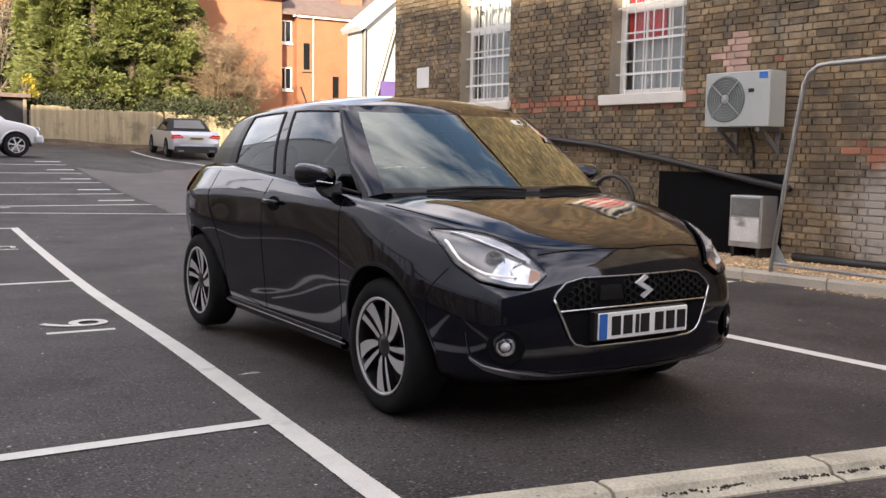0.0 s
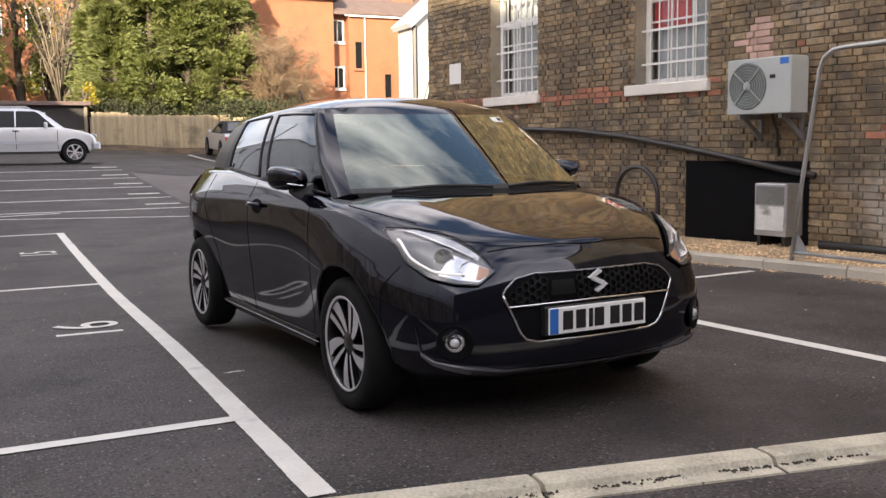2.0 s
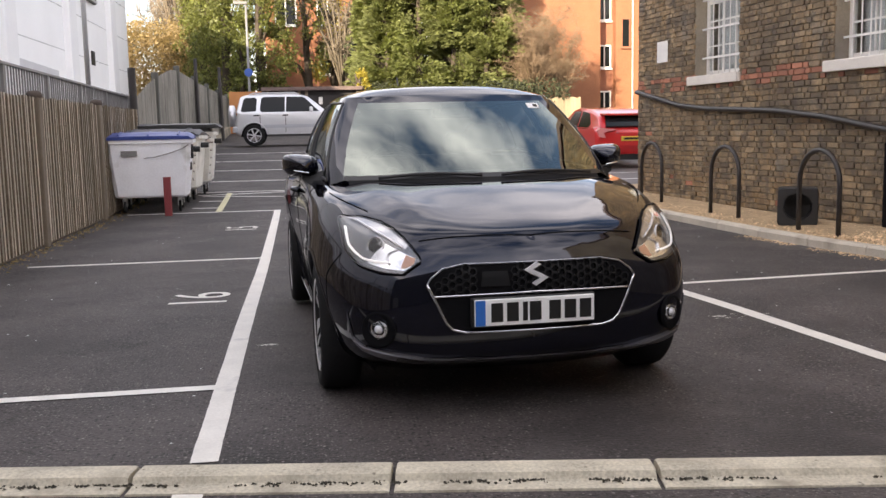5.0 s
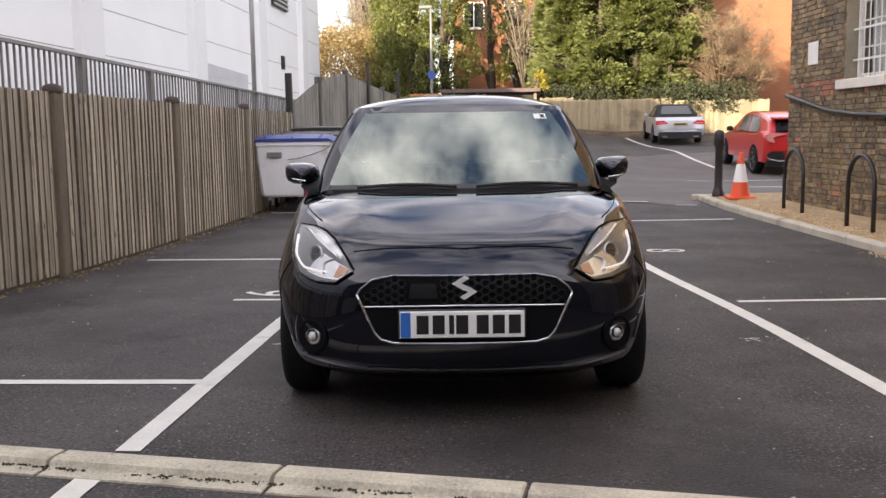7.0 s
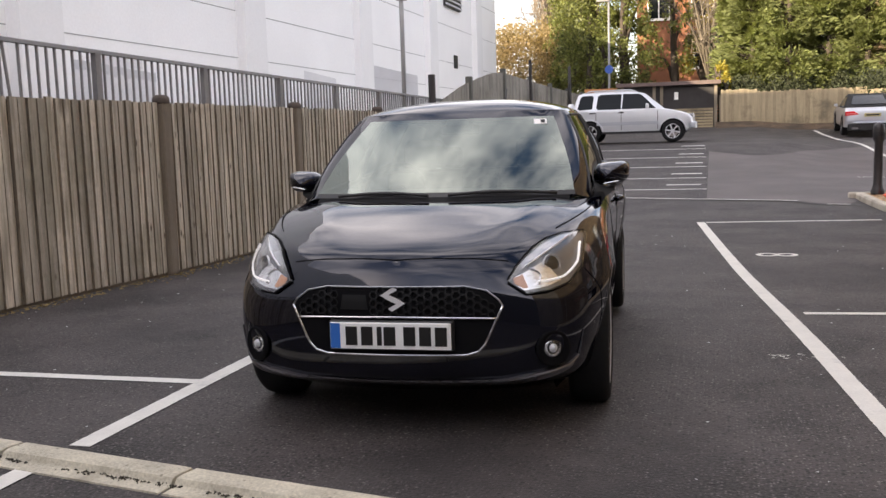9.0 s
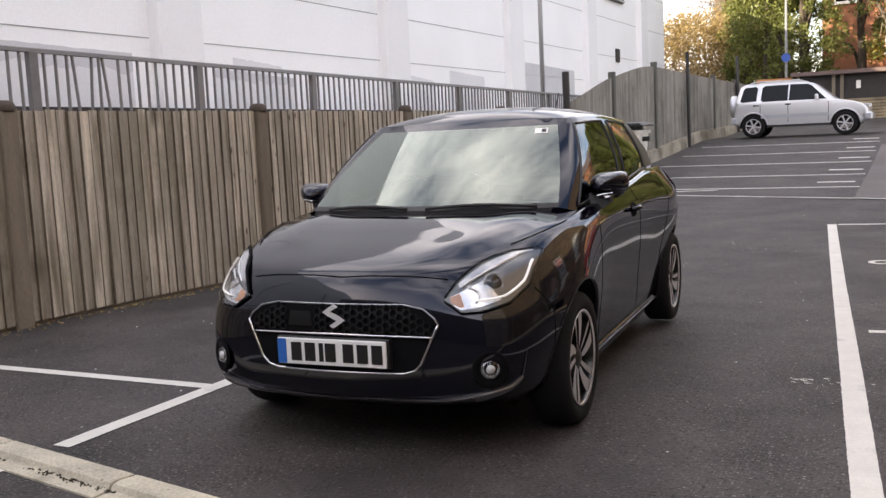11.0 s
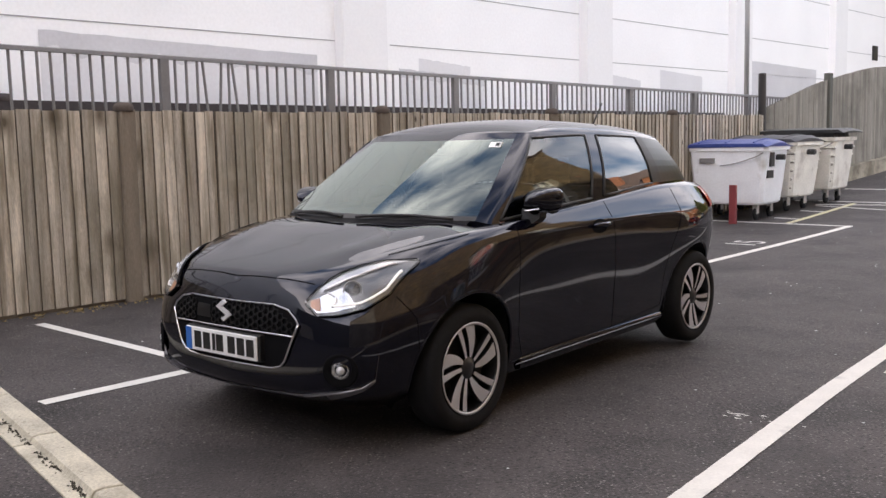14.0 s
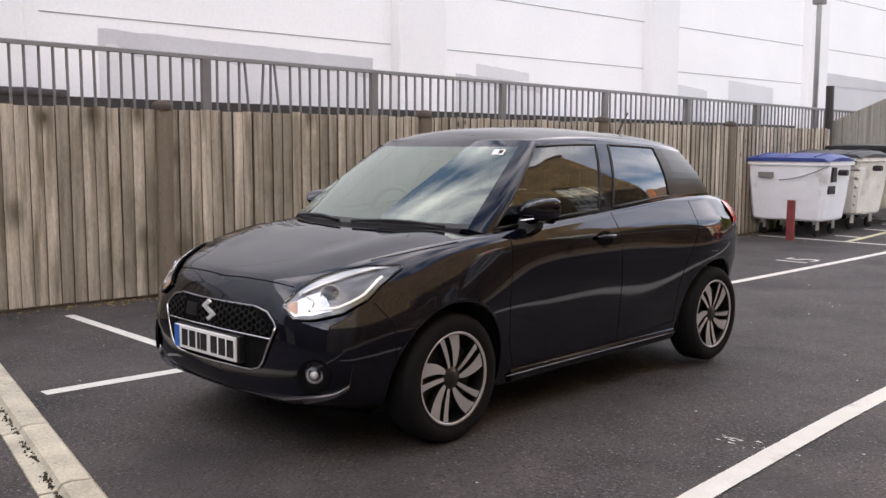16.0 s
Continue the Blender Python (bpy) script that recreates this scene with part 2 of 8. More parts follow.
GREY_PATCH = mat("grey_overpaint", (0.58, 0.58, 0.605), 0.75, var=0.08, scale=1.2, fine=20, bump=0.1)
SEAM = mat("panel_joint", (0.30, 0.30, 0.31), 0.8, var=0.1)
WHITE_GLOSS = mat("white_gloss_paint", (0.80, 0.79, 0.76), 0.45, var=0.08, scale=5, fine=60, bump=0.1)
STONE = mat("painted_stone_sill", (0.72, 0.68, 0.62), 0.7, var=0.12, scale=5, fine=70, bump=0.25)
WOOD = mat("weathered_fence_board", (0.50, 0.442, 0.360), 0.85, var=0.50, scale=2.2, fine=28, bump=0.6, rand=0.30, stretch=(9, 9, 0.7), second=(0.20, 0.165, 0.115), cut=0.60)
patches(WOOD, (0.15, 0.135, 0.085), 1.3, 0.60, 0.10, 0.6)
patches(WOOD, (0.52, 0.46, 0.37), 2.6, 0.62, 0.08, 0.4)
spots(WOOD, (0.11, 0.085, 0.055), 2.6, 0.16, 0.30, (1, 1, 0.6), 0.12)
spots(WOOD, (0.07, 0.045, 0.03), 7.0, 0.13, 0.42, (1, 1, 0.55), 0.06)
# board edge wood with the shade of the step put into its colour
WOOD_EDGE = mat("shaded_board_edge", (0.17, 0.138, 0.10), 0.95, var=0.4, scale=3, fine=30, bump=0.4, rand=0.2, stretch=(1, 1, 0.6))
WOOD_POST = mat("fence_post_wood", (0.20, 0.165, 0.125), 0.9, var=0.3, scale=2, fine=30, bump=0.5, rand=0.1, stretch=(6, 6, 0.8))
POST_GREY = mat("grey_green_post", (0.12, 0.12, 0.105), 0.9, var=0.3, scale=2, fine=30, bump=0.5, stretch=(6, 6, 0.8))
WOOD_PALE = mat("pale_fence_board", (0.31, 0.25, 0.16), 0.85, var=0.3, scale=2, fine=24, bump=0.4, rand=0.2, stretch=(6, 6, 0.7))
patches(WOOD_PALE, (0.10, 0.08, 0.055), 0.9, 0.58, 0.06, 0.7)
WOOD_FAR = mat("grey_fence_board", (0.27, 0.25, 0.215), 0.85, var=0.3, scale=2, fine=24, bump=0.4, rand=0.2, stretch=(6, 6, 0.7))
patches(WOOD_FAR, (0.085, 0.08, 0.065), 0.7, 0.55, 0.10, 0.65)
CAP_WOOD = mat("weathered_cap", (0.09, 0.07, 0.058), 0.85, var=0.3, scale=8, fine=50)
ORANGE_WOOD = mat("orange_fence_panel", (0.50, 0.22, 0.08), 0.8, var=0.15)
STEEL_GREY = mat("grey_painted_steel", (0.20, 0.195, 0.195), 0.5, var=0.15, scale=4, rand=0.08)
GALV = mat("galvanised_steel", (0.50, 0.50, 0.50), 0.42, 0.75, var=0.15, scale=10)
BLACK_STEEL = mat("black_painted_steel", (0.028, 0.024, 0.024), 0.42, var=0.2)
BLACK_PLASTIC = mat("black_plastic", (0.022, 0.022, 0.023), 0.5, var=0.2, scale=8)
DARK_VOID = mat("black_board", (0.006, 0.006, 0.007), 0.9, var=0.2, spec=0.1)
BIN_WHITE = mat("dirty_white_bin_plastic", (0.90, 0.92, 0.96), 0.5, var=0.07, scale=4, fine=40, second=(0.50, 0.49, 0.46), cut=0.72, soft=0.1)
BIN_CREAM = mat("cream_bin_steel", (0.82, 0.80, 0.74), 0.55, var=0.15, scale=4, fine=40, second=(0.42, 0.38, 0.32), cut=0.66, soft=0.1)
BIN_DARK = mat("dark_rib_line", (0.20, 0.18, 0.15), 0.9, var=0.3, scale=8)
BIN_BLUE = mat("blue_lid_plastic", (0.03, 0.055, 0.24), 0.45, var=0.15, scale=5)
RUST_RED = mat("red_painted_post", (0.23, 0.04, 0.045), 0.65, var=0.2)
AC_WHITE = mat("cream_sheet_metal", (0.45, 0.475, 0.46), 0.5, var=0.07, scale=3)
AC_GRILLE = mat("grille_plastic", (0.38, 0.40, 0.38), 0.5, var=0.1)
CONE_RED = mat("cone_orange", (0.80, 0.10, 0.03), 0.5, var=0.1)
CONE_WHITE = mat("cone_sleeve", (0.80, 0.79, 0.78), 0.45, var=0.06)
SIGN_BLUE = mat("blue_sign", (0.03, 0.09, 0.35), 0.45, var=0.08)
PURPLE = mat("purple_sign", (0.10, 0.06, 0.20), 0.5, var=0.1)
BARK = mat("bark", (0.075, 0.058, 0.045), 0.95, var=0.35, scale=4, fine=30, bump=0.6, depth=0.02)
TWIG = mat("bare_twig", (0.21, 0.145, 0.092), 0.9, var=0.3)
BARE = mat("grey_bark", (0.20, 0.165, 0.125), 0.95, var=0.3)
LEAF_A = mat("ivy_leaf", (0.15, 0.165, 0.05), 0.55, var=0.35, scale=0.6, fine=6, bump=0, rand=0.55, island=True)
LEAF_B = mat("cypress_spray", (0.185, 0.205, 0.080), 0.7, var=0.45, scale=0.5, fine=3, bump=0, rand=0.3, island=True, spec=0.25)
LEAF_C = mat("yellow_leaf", (0.36, 0.30, 0.05), 0.6, var=0.3, scale=1, fine=6, bump=0, rand=0.35, island=True)
HEDGE = mat("dry_hedge", (0.30, 0.225, 0.12), 0.8, var=0.35, scale=0.8, fine=6, bump=0, rand=0.4, island=True)
def leafy(m, share, glow):
    """Lets part of the light through the leaves."""
    n, l = m.node_tree.nodes, m.node_tree.links
    b, o = n["Principled BSDF"], n["Material Output"]
    tr, mx, sc = n.new("ShaderNodeBsdfTranslucent"), n.new("ShaderNodeMixShader"), n.new("ShaderNodeMix")
    sc.data_type, sc.blend_type = "RGBA", "MULTIPLY"
    sc.inputs["Factor"].default_value, sc.inputs["B"].default_value = 1.0, (*glow, 1)
    l.new(b.inputs["Base Color"].links[0].from_socket, sc.inputs["A"])
    l.new(sc.outputs["Result"], tr.inputs["Color"])
    mx.inputs[0].default_value = share
    l.new(b.outputs[0], mx.inputs[1]); l.new(tr.outputs[0], mx.inputs[2]); l.new(mx.outputs[0], o.inputs["Surface"])


for m2 in (LEAF_A, LEAF_B, LEAF_C, HEDGE):
    leafy(m2, 0.40, (1.5, 1.5, 0.9))
CAR_BLACK = mat("black_car_paint", (0.0026, 0.0027, 0.0062), 0.05, var=0.1, bump=0, spec=0.66)
CAR_BLACK.node_tree.nodes["Principled BSDF"].inputs["Specular Tint"].default_value = (0.86, 0.89, 1.0, 1)
GLOSS_BLACK = mat("gloss_black_trim", (0.006, 0.006, 0.007), 0.12, var=0.1, bump=0, coat=0.5)
TRIM = mat("satin_black_trim", (0.014, 0.014, 0.015), 0.45, var=0.15, bump=0)
# stands for body paint on the rear pillar, roughened to dull its reflections
PILLAR = mat("dulled_pillar_black", (0.006, 0.006, 0.007), 0.32, var=0.1, bump=0, spec=0.4)
GAP = mat("panel_gap", (0.006, 0.006, 0.007), 0.9, var=0.1, bump=0, spec=0.1)
RUBBER = mat("tyre_rubber", (0.009, 0.009, 0.010), 0.85, var=0.25, scale=20, spec=0.3)
CHROME = mat("chrome", (0.72, 0.72, 0.74), 0.10, 1.0, var=0.05, bump=0)
SATIN = mat("satin_silver_trim", (0.40, 0.40, 0.43), 0.3, 0.9, var=0.08, bump=0)
LIP_GREY = mat("dark_satin_lip", (0.17, 0.165, 0.18), 0.25, 0.6, var=0.1, bump=0)
ALLOY = mat("machined_alloy", (0.64, 0.64, 0.66), 0.34, 0.45, var=0.06, bump=0)
ALLOY_DARK = mat("black_alloy", (0.012, 0.012, 0.013), 0.3, var=0.1, bump=0, coat=0.5)
DISC = mat("brake_disc", (0.30, 0.28, 0.27), 0.4, 0.8, var=0.15)
LAMP_SILVER = mat("lamp_reflector", (0.78, 0.78, 0.79), 0.22, 0.85, var=0.15, scale=20, bump=0)
MESH_BLACK = mat("black_grille_plastic", (0.007, 0.007, 0.008), 0.5, var=0.1, bump=0, spec=0.25)
BADGE = mat("bright_badge", (0.80, 0.80, 0.82), 0.35, 0.25, var=0.04, bump=0)
# brake disc colour with the shade inside the wheel put in
DISC_DARK = mat("shaded_disc", (0.05, 0.048, 0.047), 0.5, 0.6, var=0.15)
LAMP_GREY = mat("lamp_grey_bezel", (0.52, 0.52, 0.53), 0.25, 0.7, var=0.1, bump=0)
LAMP_DARK = mat("lamp_bezel", (0.17, 0.17, 0.175), 0.25, 0.4, var=0.15, bump=0)
AMBER = mat("amber_lens", (0.58, 0.30, 0.18), 0.25, var=0.1, bump=0)
DRL = mat("lit_running_light", (1.0, 0.98, 0.95), 0.3, var=0.02, bump=0, emit=0.22)
RED_LENS = mat("red_lamp_lens", (0.60, 0.010, 0.014), 0.18, var=0.1, bump=0, coat=0.3)
PLATE_W = mat("white_plate", (0.92, 0.92, 0.91), 0.4, var=0.03, bump=0)
# yellow plate again, with the convertible's shade put into the colour
PLATE_SHADED = mat("shaded_yellow_plate", (0.42, 0.36, 0.16), 0.5, var=0.1, bump=0)
PINK_LENS = mat("pale_lamp_strip", (0.80, 0.30, 0.30), 0.2, var=0.1, bump=0, coat=0.8)
PLATE_Y = mat("yellow_plate", (0.75, 0.55, 0.08), 0.4, var=0.03, bump=0)
PLATE_B = mat("blue_plate_band", (0.03, 0.16, 0.55), 0.4, var=0.03, bump=0)
PLATE_K = mat("plate_black", (0.010, 0.010, 0.010), 0.5, var=0.05, bump=0)
SEAT = mat("seat_cloth", (0.035, 0.035, 0.038), 0.9, var=0.2, scale=10)
DASH = mat("dashboard_plastic", (0.030, 0.030, 0.032), 0.6, var=0.15)
SILVER_CAR = mat("silver_car_paint", (0.66, 0.67, 0.70), 0.3, 0.55, var=0.05, bump=0, coat=0.8)
SILVER_CAR2 = mat("silver_metallic_paint", (0.52, 0.54, 0.59), 0.3, 0.55, var=0.05, bump=0, coat=0.8)
RED_CAR = mat("red_car_paint", (0.58, 0.02, 0.022), 0.3, var=0.08, bump=0, coat=1.0)
SOFT_TOP = mat("black_fabric_hood", (0.018, 0.018, 0.019), 0.9, var=0.2)
CAR_GLASS = glass("car_glass", (0.23, 0.26, 0.25), 3.7, (0.90, 1.0, 0.93))
DOOR_GLASS = glass("door_glass", (0.20, 0.23, 0.24), 2.4, (0.72, 0.76, 0.78))
SIDE_GLASS = glass("privacy_glass", (0.06, 0.07, 0.08), 2.6, (0.78, 0.82, 0.85))
LENS = glass("clear_lens", (0.95, 0.96, 0.97), 1.2)
PANE = glass("window_pane", (0.9, 0.92, 0.92), 1.2)
DARK_GLASS = mat("dark_far_glass", (0.010, 0.012, 0.013), 0.06, var=0.1, bump=0, spec=0.22)
REAR_GLASS = mat("sky_lit_rear_glass", (0.02, 0.024, 0.028), 0.08, var=0.1, bump=0, spec=0.9)
# rims of two far cars, darkened for the shadow their wheels are in
ALLOY_SHADED = mat("shaded_alloy", (0.10, 0.10, 0.105), 0.4, 0.5, var=0.1, bump=0)
RED_CLOTH = mat("red_banner", (0.75, 0.04, 0.04), 0.8, var=0.15)
CURTAIN = mat("pale_blind", (0.55, 0.56, 0.56), 0.9, var=0.15)
ROOM_WALL = mat("room_wall", (0.45, 0.45, 0.44), 0.9, var=0.1)

# ---- mesh helpers ----
class Geo:
    """Collects vertices and faces for one mesh."""
    def __init__(self):
        self.v, self.f = [], []

    def add(self, verts, faces, m=None):
        k = len(self.v)
        self.v += [tuple(m @ Vector(p)) for p in verts] if m else [tuple(p) for p in verts]
        self.f += [tuple(i + k for i in f) for f in faces]
        return self

    def box(self, x0, x1, y0, y1, z0, z1, m=None, c=0.0):
        """A box; c: chamfer of its upright edges and top rim."""
        if c <= 0:
            v = [(x, y, z) for z in (z0, z1) for x, y in ((x0, y0), (x1, y0), (x1, y1), (x0, y1))]
            return self.add(v, [(3, 2, 1, 0), (4, 5, 6, 7), (0, 1, 5, 4), (1, 2, 6, 5), (2, 3, 7, 6), (3, 0, 4, 7)], m)
        def ring(i, z):
            return [(x0 + c + i, y0 + i, z), (x1 - c - i, y0 + i, z), (x1 - i, y0 + c + i, z), (x1 - i, y1 - c - i, z),
                    (x1 - c - i, y1 - i, z), (x0 + c + i, y1 - i, z), (x0 + i, y1 - c - i, z), (x0 + i, y0 + c + i, z)]
        return self.loft([ring(c * 0.5, z0), ring(0, z0 + c * 0.5), ring(0, z1 - c), ring(c * 0.7, z1)], True, True, m)

    def loft(self, rings, closed=True, caps=False, m=None):
        n = len(rings[0])
        v = [p for r in rings for p in r]
        f = []
        for a in range(len(rings) - 1):
            for i in range(n if closed else n - 1):
                j = (i + 1) % n
                f.append((a * n + i, a * n + j, (a + 1) * n + j, (a + 1) * n + i))
        if caps:
            f += [tuple(range(n))[::-1], tuple(range((len(rings) - 1) * n, len(rings) * n))]
        return self.add(v, f, m)

    def tube(self, path, r, n=8, m=None, caps=True, taper=None):
        """A round bar along a path of points."""
        path = [Vector(p) for p in path]
        rings, side = [], None
        for i, p in enumerate(path):
            d = (path[min(i + 1, len(path) - 1)] - path[max(i - 1, 0)]).normalized()
            if side is None:
                side = d.cross(Vector((0, 0, 1)) if abs(d.z) < 0.9 else Vector((1, 0, 0))).normalized()
            side = (side - d * side.dot(d)).normalized()
            up = d.cross(side)
            rr = r if taper is None else r + (taper - r) * i / (len(path) - 1)
            rings.append([p + rr * (math.cos(2 * math.pi * k / n) * side + math.sin(2 * math.pi * k / n) * up) for k in range(n)])
        return self.loft(rings, True, caps, m)

    def lathe(self, prof, n=24, m=None, caps=False):
        """Turns (r, z) round the z axis."""
        return self.loft([[(r * math.cos(2 * math.pi * k / n), r * math.sin(2 * math.pi * k / n), z) for k in range(n)] for r, z in prof], True, caps, m)

    def prism(self, poly, y0, y1, m=None):
        """An (x, z) outline pushed from y0 to y1."""
        return self.loft([[(x, y0, z) for x, z in poly], [(x, y1, z) for x, z in poly]], True, True, m)

    def mesh(self, name, smooth=False):
        me = bpy.data.meshes.new(name)
        me.from_pydata(self.v, [], self.f)
        if smooth:
            me.polygons.foreach_set("use_smooth", [True] * len(me.polygons))
        me.update()
        return me


def fix(me):
    """Turns all faces outwards."""
    b = bmesh.new()
    b.from_mesh(me)
    bmesh.ops.recalc_face_normals(b, faces=b.faces)
    b.to_mesh(me)
    b.free()
    return me


def part(name, geo, material, parent=None, label="", smooth=False, m=None, sharp=None):
    """Links one mesh as a thing or as a part under parent."""
    me = fix(geo.mesh(name, smooth)) if isinstance(geo, Geo) else geo
    if material and not me.materials:
        me.materials.append(material)
    ob = new(name, me)
    if sharp:
        me.set_sharp_from_angle(angle=radians(sharp))
    if parent:
        ob.parent = parent
    if m:
        ob.matrix_basis = m
    return tagged(ob, label)


def thing(name, m, label, category, group="", kind=""):
    """An empty at a thing's base, to hold its parts."""
    ob = new(name)
    ob.matrix_basis = m
    ob.empty_display_size = 0.1
    return tagged(ob, label, category, group, kind)


def curve_of(xs, ys):
    """A smooth function through a few points."""
    xs, ys = np.array(xs, float), np.array(ys, float)
    d = np.diff(ys) / np.diff(xs)
    s = np.concatenate([[d[0]], np.where(d[:-1] * d[1:] > 0, 2 * d[:-1] * d[1:] / (d[:-1] + d[1:] + 1e-12), 0), [d[-1]]])
    def at(x):
        x = np.clip(x, xs[0], xs[-1])
        i = np.clip(np.searchsorted(xs, x) - 1, 0, len(xs) - 2)
        h = xs[i + 1] - xs[i]
        t = (x - xs[i]) / h
        return ((1 + 2 * t) * (1 - t) ** 2 * ys[i] + t * (1 - t) ** 2 * h * s[i] + t * t * (3 - 2 * t) * ys[i + 1] + t * t * (t - 1) * h * s[i + 1])
    return at


# ---- ground ----
ground_rise = curve_of([-80, 5, 9, 12, 14.7, 16, 17.8, 20.2, 22.6, 25, 27.4, 30, 33, 36, 40, 48, 90], [0, 0, -0.06, -0.04, 0.0, 0.05, 0.134, 0.22, 0.36, 0.51, 0.67, 0.83, 0.87, 1.0, 1.25, 1.5, 1.5])


def gz(y):
    return float(ground_rise(y))


def ground_z(x, y):
    """The lane drops a little towards the far parking row."""
    e = lambda q: min(1.0, max(0.0, q))
    a, b2, c = e((x - 5.6) / 2.4), e((y - 17.5) / 7.0), e((y - 27.0) / 5.0)
    return gz(y) - (0.24 - 0.07 * c) * a * a * (3 - 2 * a) * b2 * b2 * (3 - 2 * b2)


def strip(points, w, lift, geo=None, step=0.03):
    """A painted band along two points on the ground."""
    g = geo or Geo()
    (x0, y0), (x1, y1) = points
    n = max(1, int(math.hypot(x1 - x0, y1 - y0) / step))
    d = Vector((x1 - x0, y1 - y0)).normalized()
    px, py = -d.y * w / 2, d.x * w / 2
    rings = []
    for i in range(n + 1):
        x, y = x0 + (x1 - x0) * i / n, y0 + (y1 - y0) * i / n
        e = 0.005 * noise.noise((x * 3, y * 3, 1.0)) + 0.007 * noise.noise((x * 29, y * 29, 2.0))
        f = 0.005 * noise.noise((x * 3, y * 3, 7.0)) + 0.007 * noise.noise((x * 29, y * 29, 5.0))
        rings.append([(x + px * (1 + e * 8), y + py * (1 + e * 8), ground_z(x, y + py) + lift), (x - px * (1 + f * 8), y - py * (1 + f * 8), ground_z(x, y - py) + lift)])
    return g.loft(rings, False)


g = Geo()
gx = [-3000, -400, -60, -20, -8, -2, 0, 2, 4, 5] + [5.3 + 0.3 * i for i in range(10)] + [10, 14, 20, 40, 80, 400, 3000]
gy = [-3000, -400, -80, -30, -10, 0, 2, 4] + [4.5 + 0.5 * i for i in range(88)] + [52, 60, 90, 400, 3000]
for a in gy:
    g.v += [(x, a, ground_z(x, a)) for x in gx]
for a in range(len(gy) - 1):
    for b in range(len(gx) - 1):
        k = a * len(gx) + b
        g.f.append((k, k + 1, k + len(gx) + 1, k + len(gx)))
tagged(part("ground", g, ASPHALT, smooth=True), "dark worn asphalt of a sloping car park", "ground", kind="structure")

# lighter, older surface of the lane beyond the bays, with its ragged far seam
seam = curve_of([4.28, 4.9, 5.55, 6.1, 6.8, 8.5, 12.0], [26.5, 25.6, 25.0, 25.5, 27.2, 29.0, 29.5])
near_edge = curve_of([4.28, 5.7, 5.9, 6.4, 6.55, 6.8, 12.0], [16.13, 15.80, 15.45, 15.30, 15.60, 16.26, 16.30])
g = Geo()
for i in range(52):
    x = 4.28 + 0.15 * i
    y0, y1 = float(near_edge(x)) + 0.03 * noise.noise((x * 4, 0, 2)), float(seam(x)) + 0.12 * noise.noise((x * 3, 1, 0))
    g.v += [(x, y0 + (y1 - y0) * j / 40, ground_z(x, y0 + (y1 - y0) * j / 40) + 0.009) for j in range(41)]
    if i:
        k = len(g.v) - 82
        g.f += [(k + j, k + 41 + j, k + 42 + j, k + 1 + j) for j in range(40)]
tagged(part("older_asphalt", g, ASPHALT_OLD, smooth=True), "paler older asphalt of the lane with a ragged seam", "ground", kind="structure")

# painted bay lines
LX = 1.735                                  # middle of the long line beside the fence bays
def marking(name, geo, label, material=PAINT_W, group="bay lines"):
    return tagged(part(name, geo, material), label, "road marking", group, "structure")

marking("bay_line", strip([(LX, 2.87), (LX - 0.035, 14.82)], 0.105, 0.005), "long white painted bay line along the parking lane")
marking("bay_line", strip([(LX - 0.05, 1.0), (LX - 0.02, 2.58)], 0.105, 0.005), "short white painted line before the kerb edging")
for y in (3.95, 9.29, 14.76):
    marking("bay_line", strip([(-0.62, y - 0.04), (LX - 0.055, y + 0.0)], 0.085, 0.005), "white painted line dividing two bays")
marking("bay_line", strip([(5.20, 2.6), (4.215, 13.05)], 0.110, 0.005), "long white painted line beside the gravel strip")
for x, y in ((4.93, 6.37), (4.24, 13.03)):
    marking("bay_line", strip([(x + 0.05, y), (7.25 if y < 10 else 6.55, y + 0.22)], 0.085, 0.005), "white painted line running to the gravel kerb")
marking("bay_line", strip([(0.3, 17.05), (5.7, 15.80)], 0.06, 0.016), "faded white painted line across the lane")
marking("bay_line", strip([(6.08, 15.28), (6.42, 15.24)], 0.05, 0.016), "faded scrap of a white line by the kerb")
g = Geo()
for p1, p2 in (((5.68, 15.74), (5.82, 15.44)), ((5.82, 15.44), (6.02, 15.27)), ((6.02, 15.27), (6.46, 15.32)), ((6.46, 15.32), (6.58, 15.10))):
    strip([p1, p2], 0.045, 0.014, g)
marking("tar_seam", g, "black tar seam winding to the kerb tip", BLACK_PLASTIC, "")
FAR_LINES = [17.8 + 2.4 * i for i in range(5)]
for i, y in enumerate(FAR_LINES):
    marking("bay_line", strip([(-0.4, y + 0.05), (4.27 - 0.02 * i, y)], 0.09, 0.005), "white painted line of a far parking bay")
for i, y in enumerate(FAR_LINES):
    marking("bay_number", strip([(3.5, y + 0.9), (4.15, y + 0.9)], 0.16, 0.006), "white painted bay number seen very flat", group="bay numbers")
marking("bay_line", strip([(8.12, 38.5), (8.80, 24.8)], 0.11, 0.015), "white painted line beside the silver convertible")
marking("bay_line", strip([(7.2, 20.4), (10.5, 20.9)], 0.1, 0.015), "white painted line before the red car")
marking("bay_line", strip([(7.9, 18.2), (10.5, 18.0)], 0.1, 0.015), "white painted line before the red car")
marking("hatch_line", strip([(0.77, 14.8), (0.75, 17.6)], 0.1, 0.006), "yellow painted line beside the bins", PAINT_Y)
for p in (((0.2, 17.3), (1.9, 17.6)), ((0.3, 16.4), (0.72, 16.35)), ((0.3, 15.4), (0.72, 15.35))):
    marking("hatch_line", strip(p, 0.08, 0.005), "white painted hatch line beside the bins")


